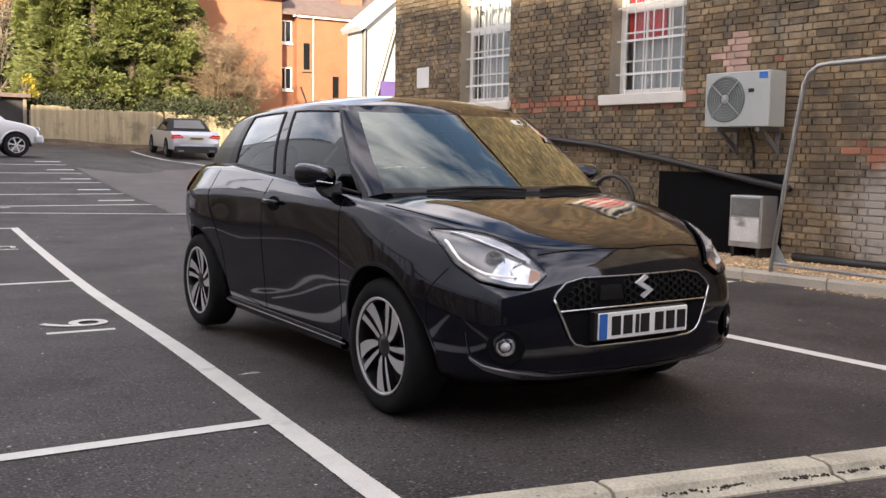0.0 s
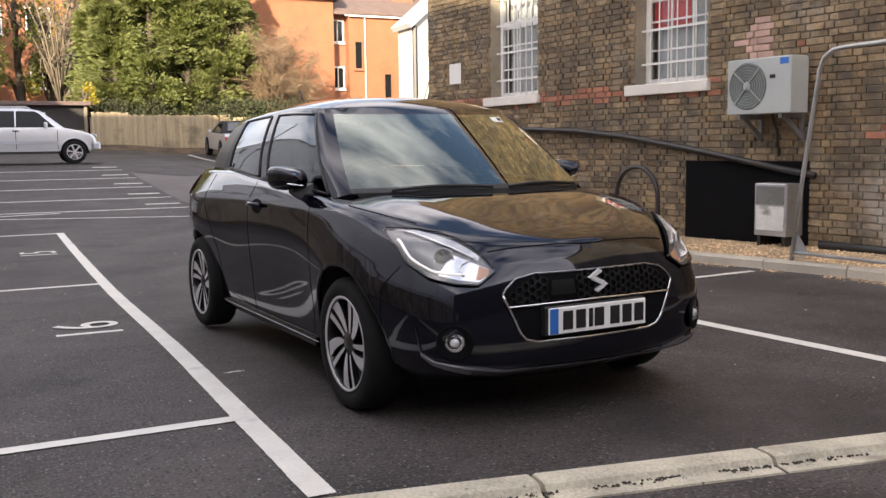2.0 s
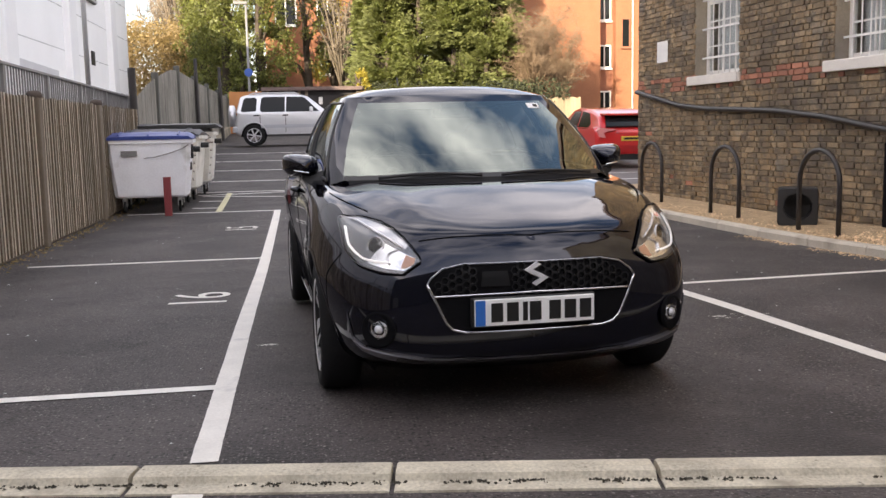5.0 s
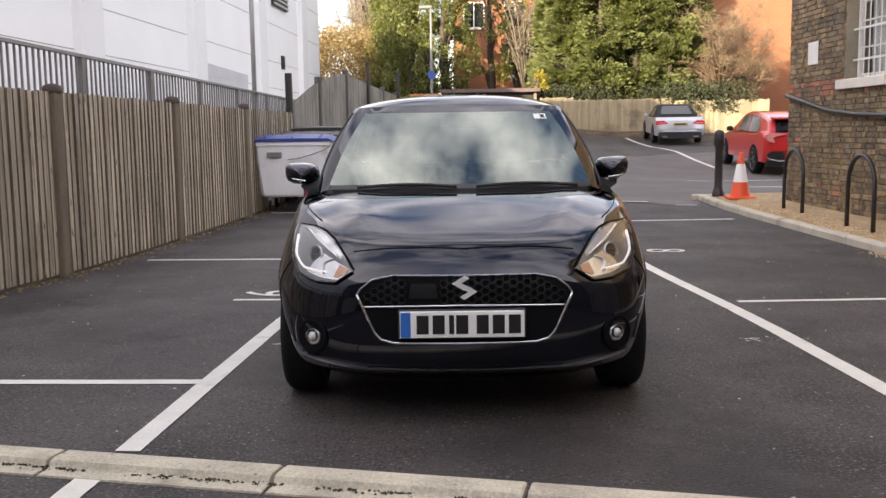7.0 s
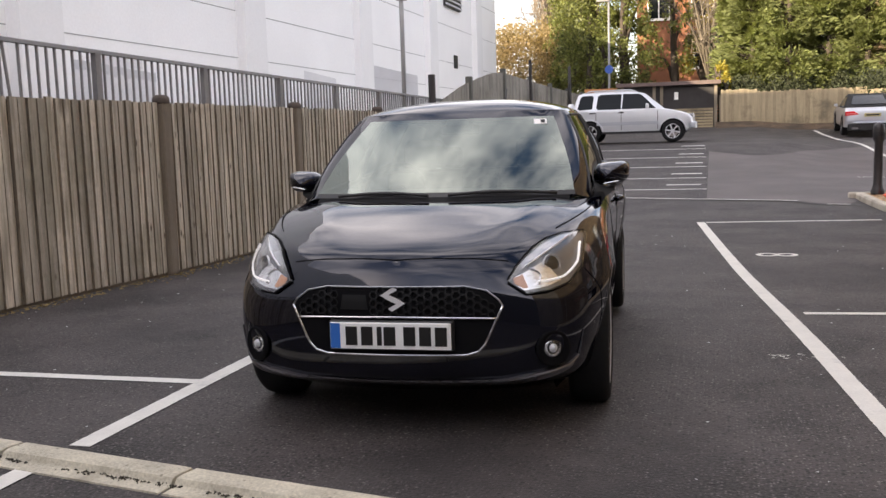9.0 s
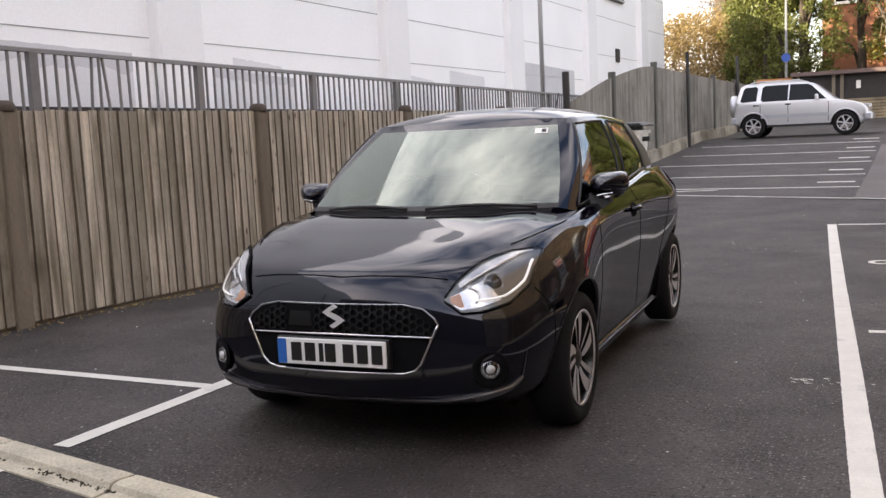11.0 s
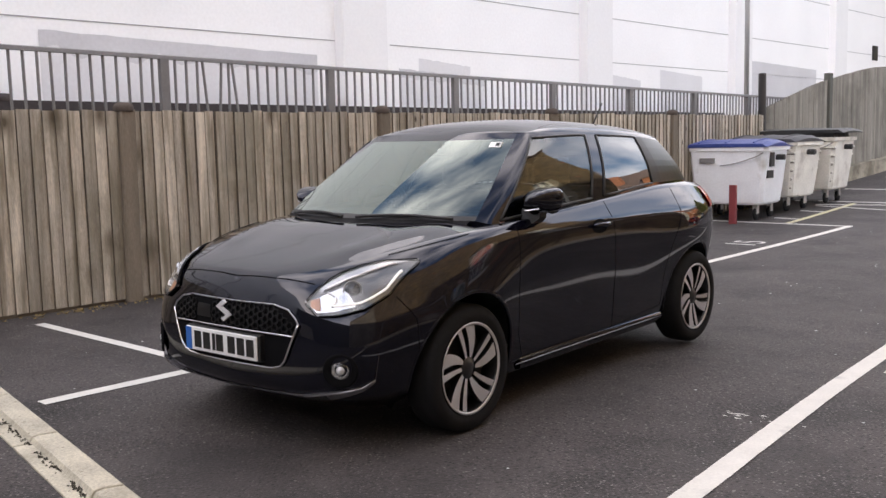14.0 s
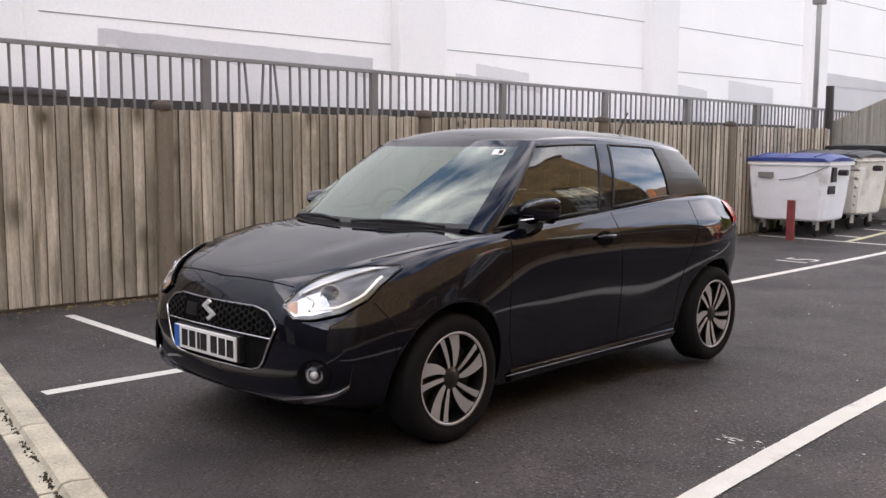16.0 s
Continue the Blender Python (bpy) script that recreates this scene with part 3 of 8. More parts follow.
def painted_number(text, x, y, size, turn):
    c = bpy.data.curves.new("number", "FONT")
    c.body, c.size, c.align_x, c.align_y = text, size, "CENTER", "CENTER"
    tmp = new("tmp", c)
    me = bpy.data.meshes.new_from_object(tmp.evaluated_get(bpy.context.evaluated_depsgraph_get()))
    bpy.data.objects.remove(tmp)
    me.materials.clear()
    me.materials.append(PAINT_W)
    ob = new("bay_number", me)
    ob.matrix_basis = pose(x, y, gz(y) + 0.006, 0, 0, turn)
    return tagged(ob, "white painted parking bay number on asphalt", "road marking", "bay numbers", "structure")


painted_number("16", 1.35, 6.68, 0.62, 90)
painted_number("15", 1.31, 12.3, 0.60, 90)
painted_number("8", 4.99, 9.82, 0.60, -90)

# concrete edging across the foreground, in separate lengths
edging = thing("kerb_edging", pose(0, 0, 0), "row of cream concrete edging blocks across the asphalt", "kerb", kind="structure")
ex, ey = Vector((0.9866, -0.163, 0)), Vector((0.163, 0.9866, 0))
for i in range(-4, 7):
    ln = 0.912
    b = Geo()
    prof = [(-0.006, 0.0), (0.0, 0.024), (0.016, 0.038), (0.10, 0.042), (0.126, 0.036), (0.140, 0.014), (0.150, 0.010), (0.214, 0.008), (0.220, 0.0)]
    o = Vector((1.53, 2.80, 0)) + ex * (0.921 * i)
    rings = []
    for s in (0.004, 0.012, ln - 0.012, ln - 0.004):
        q = 0.004 if s in (0.004, ln - 0.004) else 0.0
        rings.append([tuple(o + ex * s - ey * d + Vector((0, 0, z - q if z > 0 else -0.03))) for d, z in prof])
    b.loft(rings, True, True)
    part("edging_block", b, CONCRETE, edging)

rng = random.Random(21)
b = Geo()
for i in range(5200):
    s1, d1 = rng.uniform(-3.4, 6.2), 0.147 + rng.gauss(0, 0.011)
    if noise.noise((s1 * 2.3, 0.0, 4.0)) < -0.22 or noise.noise((s1 * 21, d1 * 60, 1.0)) < 0.0:
        continue
    c1, r, a = Vector((1.53, 2.80, 0.009)) + ex * s1 - ey * d1, rng.uniform(0.003, 0.009), rng.random() * 6.28
    b.add([tuple(c1 + Vector((r * math.cos(a + k), r * math.sin(a + k), 0.003))) for k in (0, 2.1, 4.2)] + [tuple(c1 + Vector((0, 0, 0.006 + r * 0.5)))], [(0, 1, 3), (1, 2, 3), (2, 0, 3)])
tagged(part("groove_dirt", b, LICHEN, edging, "dark dirt caught in the groove"), kind="stuff")

# gravel strip with its kerb along the brick building
def kx(y):
    return 7.60 - 0.092 * (y - 5.2)
strip_top = 0.09
isl = thing("gravel_bed", pose(0, 0, 0), "raised gravel bed between kerb and brick wall", "gravel bed", kind="structure")
b = Geo()
for i in range(37):
    y0 = 1.0 + 0.419 * i
    b.v += [(kx(y0) + 0.1, y0, gz(y0) + strip_top - 0.015), (kx(y0) + 0.6, y0, gz(y0) + strip_top + 0.03), (9.6, y0, gz(y0) + strip_top + 0.03)]
    if i:
        k = len(b.v) - 6
        b.f += [(k, k + 1, k + 4, k + 3), (k + 1, k + 2, k + 5, k + 4)]
part("bed", b, BED, isl)
rng = random.Random(5)
b = Geo()
for i in range(9000):
    y = rng.uniform(4.5, 16.05)
    x = kx(y) + 0.12 + 1.15 * rng.random()
    r = rng.uniform(0.009, 0.026) if y < 8.5 else rng.uniform(0.006, 0.015)
    z = gz(y) + strip_top - 0.012 + 0.035 * min(1, (x - kx(y)) / 0.6)
    a = rng.random() * 6.28
    b.add([(x + r * math.cos(a), y + r * math.sin(a), z), (x + r * math.cos(a + 2.2), y + r * math.sin(a + 2.2), z),
           (x + r * math.cos(a + 4.1), y + r * math.sin(a + 4.1), z), (x, y, z + r * 0.9)], [(0, 1, 3), (1, 2, 3), (2, 0, 3)])
tagged(part("pebbles", b, GRAVEL, isl), kind="stuff")
b = Geo()
for i in range(900):
    y = rng.uniform(4.8, 9.6)
    x = kx(y) - 0.01 - abs(rng.gauss(0, 0.075))
    if noise.noise((y * 1.7, 3.0, 0.0)) < -0.15:
        continue
    r, a = rng.uniform(0.005, 0.014), rng.random() * 6.28
    b.add([(x + r * math.cos(a + k), y + r * math.sin(a + k), gz(y) + 0.001) for k in (0, 2.2, 4.1)] + [(x, y, gz(y) + r * 0.8)], [(0, 1, 3), (1, 2, 3), (2, 0, 3)])
tagged(part("spilled_gravel", b, GRAVEL), "pale gravel spilled on asphalt below the kerb", "gravel", kind="stuff")
for i in range(18):
    y0 = 1.2 + 0.915 * i
    y1 = min(y0 + 0.905, 16.08)
    if y1 - y0 < 0.2:
        break
    b = Geo()
    rings = []
    for y in (y0, y0 + 0.01, y1 - 0.01, y1):
        q = 0.006 if y in (y0, y1) else 0
        rings.append([(kx(y) + q, y, gz(y) - 0.05), (kx(y) + q, y, gz(y) + 0.075), (kx(y) + 0.02 + q, y, gz(y) + 0.10 - q), (kx(y) + 0.12, y, gz(y) + 0.10 - q), (kx(y) + 0.125, y, gz(y) - 0.05)])
    b.loft(rings, True, True)
    part("kerb_stone", b, KERB, isl)
b = Geo()
b.box(6.50, 8.2, 16.085, 16.21, gz(16.1) - 0.05, gz(16.1) + 0.10, c=0.02)
part("kerb_stone", b, KERB, isl)

# ---- brick building ----
WALL_A = math.atan(0.108)
WALL_M = pose(8.46 + 8.6 * math.sin(WALL_A), 8.6 - 8.6 * math.cos(WALL_A), 0) @ Matrix.Rotation(WALL_A, 4, "Z")     # local y runs along the wall, local -x faces the car park
WY1 = 14.97                                                                  # far corner
house = thing("brick_building", WALL_M, "old yellow stock brick building with barred white windows", "building", kind="structure")
WINS = ((8.65, 9.87, 1.94, 4.2), (11.89, 13.10, 1.94, 4.2))
VENT = (7.2, 8.96, -0.1, 0.92)

b = Geo()
def slab(y0, y1, z0, z1):
    b.box(0.012, 0.36, y0, y1, z0, z1)
(wa0, wa1, wz0, wz1), (wb0, wb1, _, _) = WINS
slab(-6, VENT[0], -0.3, 7.8)
slab(VENT[0], VENT[1], VENT[3], wz0); slab(VENT[0], wa0, wz0, wz1); slab(wa1, wb0, wz0, wz1)
slab(VENT[1], WY1, -0.3, wz0); slab(wb1, WY1, wz0, wz1); slab(VENT[0], WY1, wz1, 7.8)
b.box(0.36, 9.0, WY1 - 0.34, WY1 - 0.012, -0.3, 7.8)
b.box(0.36, 9.0, -6, -5.7, -0.3, 7.8)
b.box(8.7, 9.0, -5.7, WY1 - 0.34, -0.3, 7.8)
part("wall", b, MORTAR, house)
b = Geo()
b.box(-0.1, 9.1, -6.1, WY1 + 0.1, 7.8, 8.0)
part("roof", b, ROOF, house)
# room behind the windows
b = Geo()
b.box(2.6, 2.7, 7.6, WY1 - 0.5, 0.6, 5)
b.box(0.4, 2.6, 7.6, WY1 - 0.5, 0.7, 0.8)
part("inner_wall", b, ROOM_WALL, house)

for k, (y0, y1, z0, z1) in enumerate(WINS):
    win = part("window", Geo().box(0.20, 0.26, y0, y0 + 0.06, z0, z1).box(0.20, 0.26, y1 - 0.06, y1, z0, z1).box(0.20, 0.26, y0 + 0.06, y1 - 0.06, z0, z0 + 0.07).box(0.20, 0.26, y0 + 0.06, y1 - 0.06, z1 - 0.07, z1).box(0.205, 0.255, y0 + 0.06, y1 - 0.06, 2.98, 3.05), WHITE_GLOSS, house, "white painted sash window frame")
    for i in range(1, 3):
        yy = y0 + 0.06 + (y1 - y0 - 0.12) * i / 3
        part("glazing_bar", Geo().box(0.212, 0.24, yy - 0.011, yy + 0.011, z0 + 0.07, z1 - 0.07), WHITE_GLOSS, win)
    for i in range(1, 6):
        zz = z0 + 0.07 + 0.36 * i
        part("glazing_bar", Geo().box(0.214, 0.238, y0 + 0.06, y1 - 0.06, zz - 0.011, zz + 0.011), WHITE_GLOSS, win)
    pane = part("pane", Geo().box(0.224, 0.228, y0 + 0.06, y1 - 0.06, z0 + 0.07, z1 - 0.07), PANE, win)
    pane.visible_shadow = False
    part("window_sill", Geo().box(-0.06, 0.24, y0 - 0.05, y1 + 0.14, z0 - 0.135, z0 - 0.002, c=0.012), STONE, win, "white painted stone sill")
    # security bars in front of the glass
    for i in range(1, 8):
        yy = y0 + (y1 - y0) * i / 8
        part("security_bar", Geo().tube([(0.13, yy, z0), (0.13, yy, z1)], 0.009, 6), WHITE_GLOSS, win)
    for zz in (2.2, 2.62, 3.04, 3.46):
        part("security_bar", Geo().box(0.122, 0.134, y0, y1, zz - 0.014, zz + 0.014), WHITE_GLOSS, win)
    b = Geo()
    rings = []
    for i in range(41):
        yy = y0 + 0.20 + (y1 - y0 - 0.22) * i / 40
        rings.append([(0.40 + 0.03 * math.sin(i * 1.9), yy, z0 - 0.1), (0.40 + 0.03 * math.sin(i * 1.9), yy, z1)])
    tagged(part("window_blind", b.loft(rings, False), CURTAIN, smooth=True, m=WALL_M), "pale vertical blind hanging behind the barred window", "blind")
tagged(part("red_banner", Geo().box(0.27, 0.29, 9.18, 9.79, 2.66, 3.9), RED_CLOTH, m=WALL_M), "red display board inside the window", "banner")

# bricks: rows of alternating stretchers and headers, real blocks in front of the mortar
rng = random.Random(11)
one_brick = {}
def brick_mesh(ln, h=0.065):
    key = round(ln, 3)
    if key not in one_brick:
        c = 0.005
        q = Geo().loft([[(0.02, 0, 0), (0.02, ln, 0), (0.02, ln, h), (0.02, 0, h)], [(-0.002, 0, 0), (-0.002, ln, 0), (-0.002, ln, h), (-0.002, 0, h)],
                        [(-0.007, c, c), (-0.007, ln - c, c), (-0.007, ln - c, h - c), (-0.007, c, h - c)]], True, True)
        one_brick[key] = fix(q.mesh("brick"))
        one_brick[key].materials.append(BRICK_P)
    return one_brick[key]


rows = Geo()
reds = Geo()
pinks = Geo()
singles = 0
def is_red(y, z):
    if 1.70 < z < 1.90 and y > 8.4 and rng.random() < 0.45:
        return True
    if 4.6 < y < 6.5 and 1.0 < z < 1.32 and rng.random() < 0.5:
        return True
    return rng.random() < 0.004
z = -0.22
row = 0
while z < 7.7:
    y = 2.0 - (0.165 if row % 2 else 0)
    k = row % 2
    while y < WY1:
        ln = 0.215 if k % 2 == 0 else 0.1025
        y1 = min(y + ln, WY1)
        spans = [(y, y1)]
        for a, bb, c, d in WINS + (VENT,):
            if c < z + 0.06 and z < d:
                spans = [(p, min(q, a)) for p, q in spans if p < a] + [(max(p, bb), q) for p, q in spans if q > bb]
        for p, q in spans:
            if q - p < 0.02:
                continue
            near = 6.2 < p < 8.9 and 0.95 < z < 2.0 and singles < 300 and abs(q - p - ln) < 1e-6
            red = is_red(p, z)
            if near and not red:
                ob = new("brick", brick_mesh(ln))
                ob.parent = house
                ob.matrix_basis = pose(rng.uniform(-0.004, 0.006), p, z + rng.uniform(-0.002, 0.002))
                singles += 1
            else:
                o, c = rng.uniform(-0.004, 0.006), 0.005
                pink = 7.70 < p < 8.0 + 0.1 * math.sin(z * 9) and 2.08 < z < 2.56
                t = pinks if pink else reds if red else rows
                j1, j2, j3, j4 = (rng.uniform(-0.004, 0.004) for _ in range(4))
                t.add([(o + 0.02, p, z), (o + 0.02, q, z), (o + 0.02, q, z + 0.065), (o + 0.02, p, z + 0.065),
                       (o - 0.002, p + j1, z + j2), (o - 0.002, q + j3, z + j4), (o - 0.002, q + j1, z + 0.065 + j3), (o - 0.002, p + j4, z + 0.065 + j2),
                       (o - 0.007 + j1 * 0.5, p + c + j1, z + c + j2), (o - 0.007, q - c + j3, z + c + j4), (o - 0.007 + j2 * 0.5, q - c + j1, z + 0.065 - c + j3), (o - 0.007, p + c + j4, z + 0.065 - c + j2)],
                      [(8, 11, 10, 9), (4, 8, 9, 5), (5, 9, 10, 6), (6, 10, 11, 7), (7, 11, 8, 4), (0, 4, 5, 1), (1, 5, 6, 2), (2, 6, 7, 3), (3, 7, 4, 0)])
        y += ln + 0.0105
        k += 1
    z += 0.0755
    row += 1
tagged(part("brickwork", rows, BRICK, house), kind="stuff")
tagged(part("pink_brickwork", pinks, BRICK_PINK, house), kind="stuff")
tagged(part("red_brickwork", reds, BRICK_RED, house), kind="stuff")
# end wall, seen at a sharp angle only
b = Geo()
for r in range(106):
    for i in range(18):
        x0 = 0.005 + 0.225 * i + (0.11 if r % 2 else 0)
        zz = -0.2 + 0.0755 * r
        b.box(x0, x0 + 0.215, WY1 - 0.02, WY1 + 0.004, zz, zz + 0.065)
tagged(part("end_brickwork", b, BRICK, house), kind="stuff")
b = Geo().box(-0.004, 0.16, VENT[0], VENT[1], -0.2, 0.985)
part("vent_board", b, DARK_VOID, house, "black board closing a low opening")

# plain unseen wall added behind the walk, to darken what the car mirrors
b = Geo().box(-5.3, 20, -13.4, -13.0, -0.3, 9.0)
tagged(part("wall_south", b, SOUTH), "plain dark wall, unseen, added behind the walk to darken reflections", "wall", kind="structure")

# ---- left side: fence, railing, white building ----
def fx(y):
    return -1.0 + 0.02 * (y - 8.0)
fence = thing("board_fence", pose(0, 0, 0), "weathered close-board timber fence with square posts", "fence", kind="structure")
rng = random.Random(3)
boards = {}
def board_mesh(h, w):
    key = (round(h, 2), round(w, 3))
    if key not in boards:
        q = Geo().loft([[(0, 0, 0), (0, w, 0), (0, w, h), (0, 0, h)], [(0.030, 0, 0), (0.013, w, 0), (0.013, w, h), (0.030, 0, h)]], True, True)
        boards[key] = fix(q.mesh("board"))
        boards[key].materials.append(WOOD)
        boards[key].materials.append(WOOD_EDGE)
        # edge faces towards -y take the darker colour, as the shaded ribs
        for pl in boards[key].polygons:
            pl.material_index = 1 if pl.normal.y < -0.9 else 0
    return boards[key]


POSTS = [-1.20 + 3.08 * i for i in range(6)]
FTOP = 1.70
for a, bb in zip([-4.2] + POSTS, POSTS + [17.4]):
    n = round((bb - a - 0.11) / 0.111)
    pitch = (bb - a - 0.11) / n
    for i in range(n):
        y = a + 0.055 + pitch * i
        base = gz(y) + 0.03
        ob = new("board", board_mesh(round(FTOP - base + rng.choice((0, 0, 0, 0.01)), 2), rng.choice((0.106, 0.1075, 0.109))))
        ob.parent = fence
        ob.matrix_basis = pose(fx(y) + rng.uniform(-0.006, 0.006), y, base, rng.uniform(-0.25, 0.25), 0, -0.9 + rng.uniform(-2.2, 2.2))
    # black sheet added behind the boards, so that their gaps look shaded
    q = Geo().loft([[(fx(y) - 0.034, y, gz(y) + 0.14), (fx(y) - 0.034, y, FTOP - 0.03), (fx(y) - 0.022, y, FTOP - 0.03), (fx(y) - 0.022, y, gz(y) + 0.14)] for y in (a + 0.05, bb - 0.05)], True, True)
    part("backing", q, DARK_VOID, fence, "added black sheet that fills the board joints with shade")
for p in POSTS:
    b = Geo().box(-0.06, 0.062, -0.075, 0.075, -0.3, FTOP - gz(p) + 0.02, c=0.012)
    part("post", b, WOOD_POST, fence, m=pose(fx(p) + 0.0, p, gz(p), -1.0, 0, 0))
    part("post_cap", Geo().lathe([(0.084, 0.0), (0.090, 0.012), (0.088, 0.045), (0.076, 0.068), (0.045, 0.082), (0.003, 0.086)], 16, caps=True), CAP_WOOD, fence, smooth=True, sharp=50, m=pose(fx(p), p + 0.02, FTOP - 0.005, 0, 0, rng.uniform(-3, 3)))
for a, bb in zip([-4.2] + POSTS, POSTS + [17.4]):
    b = Geo()
    m0 = (a + bb) / 2
    b.loft([[(fx(q) - 0.004, q, gz(q) - 0.05), (fx(q) - 0.004, q, gz(q) + 0.13), (fx(q) - 0.034, q, gz(q) + 0.13), (fx(q) - 0.034, q, gz(q) - 0.05)] for q in (a + 0.07, m0, bb - 0.07)], True, True)
    part("gravel_board", b, WOOD_POST, fence)
    for h in (0.45, 1.35):
        part("rail", Geo().loft([[(fx(q) - 0.09, q, h), (fx(q) - 0.036, q, h), (fx(q) - 0.036, q, h + 0.07), (fx(q) - 0.09, q, h + 0.07)] for q in (a, bb)], True, True), WOOD_POST, fence)

# litter of leaves and dirt along the foot of the fence
b = Geo()
for i in range(900):
    y = rng.uniform(3.0, 17)
    x = fx(y) + 0.05 + abs(rng.gauss(0, 0.10))
    r, a = rng.uniform(0.008, 0.028), rng.random() * 6.28
    b.add([(x + r * math.cos(a), y + r * math.sin(a), gz(y) + 0.004), (x + r * math.cos(a + 2), y + r * math.sin(a + 2), gz(y) + 0.006), (x + r * math.cos(a + 4), y + r * math.sin(a + 4), gz(y) + 0.018)], [(0, 1, 2)])
tagged(part("leaf_litter", b, HEDGE), "dry leaves and dirt along the fence foot", "litter", kind="stuff")

# rising fence beyond the tall black post
fence2 = thing("far_board_fence", pose(0, 0, 0), "grey close-board fence climbing towards the trees", "fence", kind="structure")
ftop2 = curve_of([17.4, 20.7, 24.4, 30, 44], [1.78, 2.46, 2.85, 2.80, 2.75])
far_boards = {}
def far_board(h, material):
    key = (round(h, 2), material.name)
    if key not in far_boards:
        far_boards[key] = fix(Geo().box(-0.012, 0.014, 0, 0.104, 0, round(h, 2)).mesh("board"))
        far_boards[key].materials.append(material)
    return far_boards[key]


y = 17.45
while y < 43:
    ob = new("board", far_board(float(ftop2(y)) - gz(y) - 0.32, WOOD_FAR))
    ob.parent = fence2
    ob.matrix_basis = pose(-0.95 + rng.uniform(-0.005, 0.005), y, gz(y) + 0.32, 0, 0, rng.uniform(-2, 2))
    y += 0.108
for p in (20.7, 24.4, 28.2, 32, 36, 40):
    part("post", Geo().box(-1.02, -0.88, p - 0.07, p + 0.07, gz(p) - 0.2, float(ftop2(p)) + 0.12, c=0.01), POST_GREY, fence2)
part("concrete_plinth", Geo().loft([[(-1.05, q, gz(q) - 0.2), (-0.82, q, gz(q) - 0.2), (-0.86, q, gz(q) + 0.30 + 0.05 * noise.noise((q * 0.9, 0, 3))), (-1.05, q, gz(q) + 0.335)] for q in [17.45 + 0.639 * k for k in range(41)]], True, True), PLINTH, fence2, "stained low concrete plinth under the fence")
for x, y, h, r in ((-0.86, 17.45, 2.46, 0.07), (-0.80, 27.7, 3.4, 0.05), (-0.80, 35.8, 3.7, 0.06)):
    b = Geo().lathe([(r, -0.2), (r, h - gz(y) - 0.01), (r * 0.8, h - gz(y)), (0.005, h - gz(y) + 0.004)], 14, caps=True)
    tagged(part("black_post", b, BLACK_STEEL, smooth=True, sharp=40, m=pose(x, y, gz(y), 0, -0.6, 0)), "tall black steel post beside the fence", "post", "tall posts")

# railing
railing = thing("metal_railing", pose(0, 0, 0), "grey steel railing with upright bars behind the fence", "railing", kind="structure")
def rtop(y):
    return 2.255 - 0.0112 * (y - 4.0)
part("top_rail", Geo().loft([[(-1.53, q, rtop(q) - 0.02), (-1.47, q, rtop(q) - 0.02), (-1.475, q, rtop(q) + 0.012), (-1.50, q, rtop(q) + 0.022), (-1.525, q, rtop(q) + 0.012)] for q in (-6, 8, 23.2)], True, True), STEEL_GREY, railing)
part("bottom_rail", Geo().loft([[(-1.52, q, rtop(q) - 0.66), (-1.48, q, rtop(q) - 0.66), (-1.48, q, rtop(q) - 0.63), (-1.52, q, rtop(q) - 0.63)] for q in (-6, 8, 23.2)], True, True), STEEL_GREY, railing)
bar = fix(Geo().box(-0.010, 0.010, -0.010, 0.010, 0, 0.65).mesh("bar"))
bar.materials.append(STEEL_GREY)
rail_post = fix(Geo().box(-0.028, 0.028, -0.045, 0.045, -1.6, 0.66).mesh("post"))
rail_post.materials.append(STEEL_GREY)
y = 5.66 - 2.085 * 5
i = 0
while y < 23.1:
    j = (y - 5.66) / 2.085
    if abs(j - round(j)) < 0.03:
        ob = new("post", rail_post)
    else:
        ob = new("bar", bar)
    ob.parent = railing
    bent = {89: 5, 90: -4, 92: 6}.get(i, 0)
    ob.matrix_basis = pose(-1.5, y, rtop(y) - 0.66, bent + rng.uniform(-0.6, 0.6), 0, 0)
    y += 2.085 / 17
    i += 1
# retaining wall that carries the railing
b = Geo().loft([[(-2.4, q, -0.5), (-1.36, q, -0.5), (-1.36, q, rtop(q) - 0.66), (-2.4, q, rtop(q) - 0.66)] for q in (-6, 8, 24)], True, True)
tagged(part("retaining_wall", b, mat("dark_coping", (0.075, 0.068, 0.066), 0.8, var=0.3, scale=2, fine=20, bump=0.4)), "low dark retaining wall under the railing", "wall", kind="structure")
b = Geo().loft([[(-20, q, -0.5), (-2.4, q, -0.5), (-2.4, q, rtop(q) - 0.66), (-20, q, rtop(q) - 0.66)] for q in (-40, 24, 60)], True, True)
tagged(part("raised_yard", b, KERB), "raised concrete yard behind the railing", "ground", kind="structure")
# dark plinth at the foot of the white wall, felt on part of it
b = Geo().loft([[(-5.36, q, 0.5), (-4.9, q, 0.5), (-4.9, q, 1.985 - 0.003 * (q - 4)), (-5.36, q, 2.0 - 0.003 * (q - 4))] for q in (-10, 6, 24)], True, True)
tagged(part("plinth", b, mat("dark_plinth", (0.036, 0.030, 0.031), 0.85, var=0.3, scale=2, fine=20, bump=0.4)), "dark plinth along the foot of the white wall", "plinth", kind="structure")
def felt_ring(q):
    e = 0.09 + 0.03 * noise.noise((q * 2.1, 0, 3))
    z0 = 1.975 - 0.003 * (q - 4)
    return [(-4.89, q, z0), (-4.88, q, z0 + e), (-5.0, q, z0 + e * 1.2), (-5.1, q, z0 + e * 0.8), (-5.12, q, z0)]
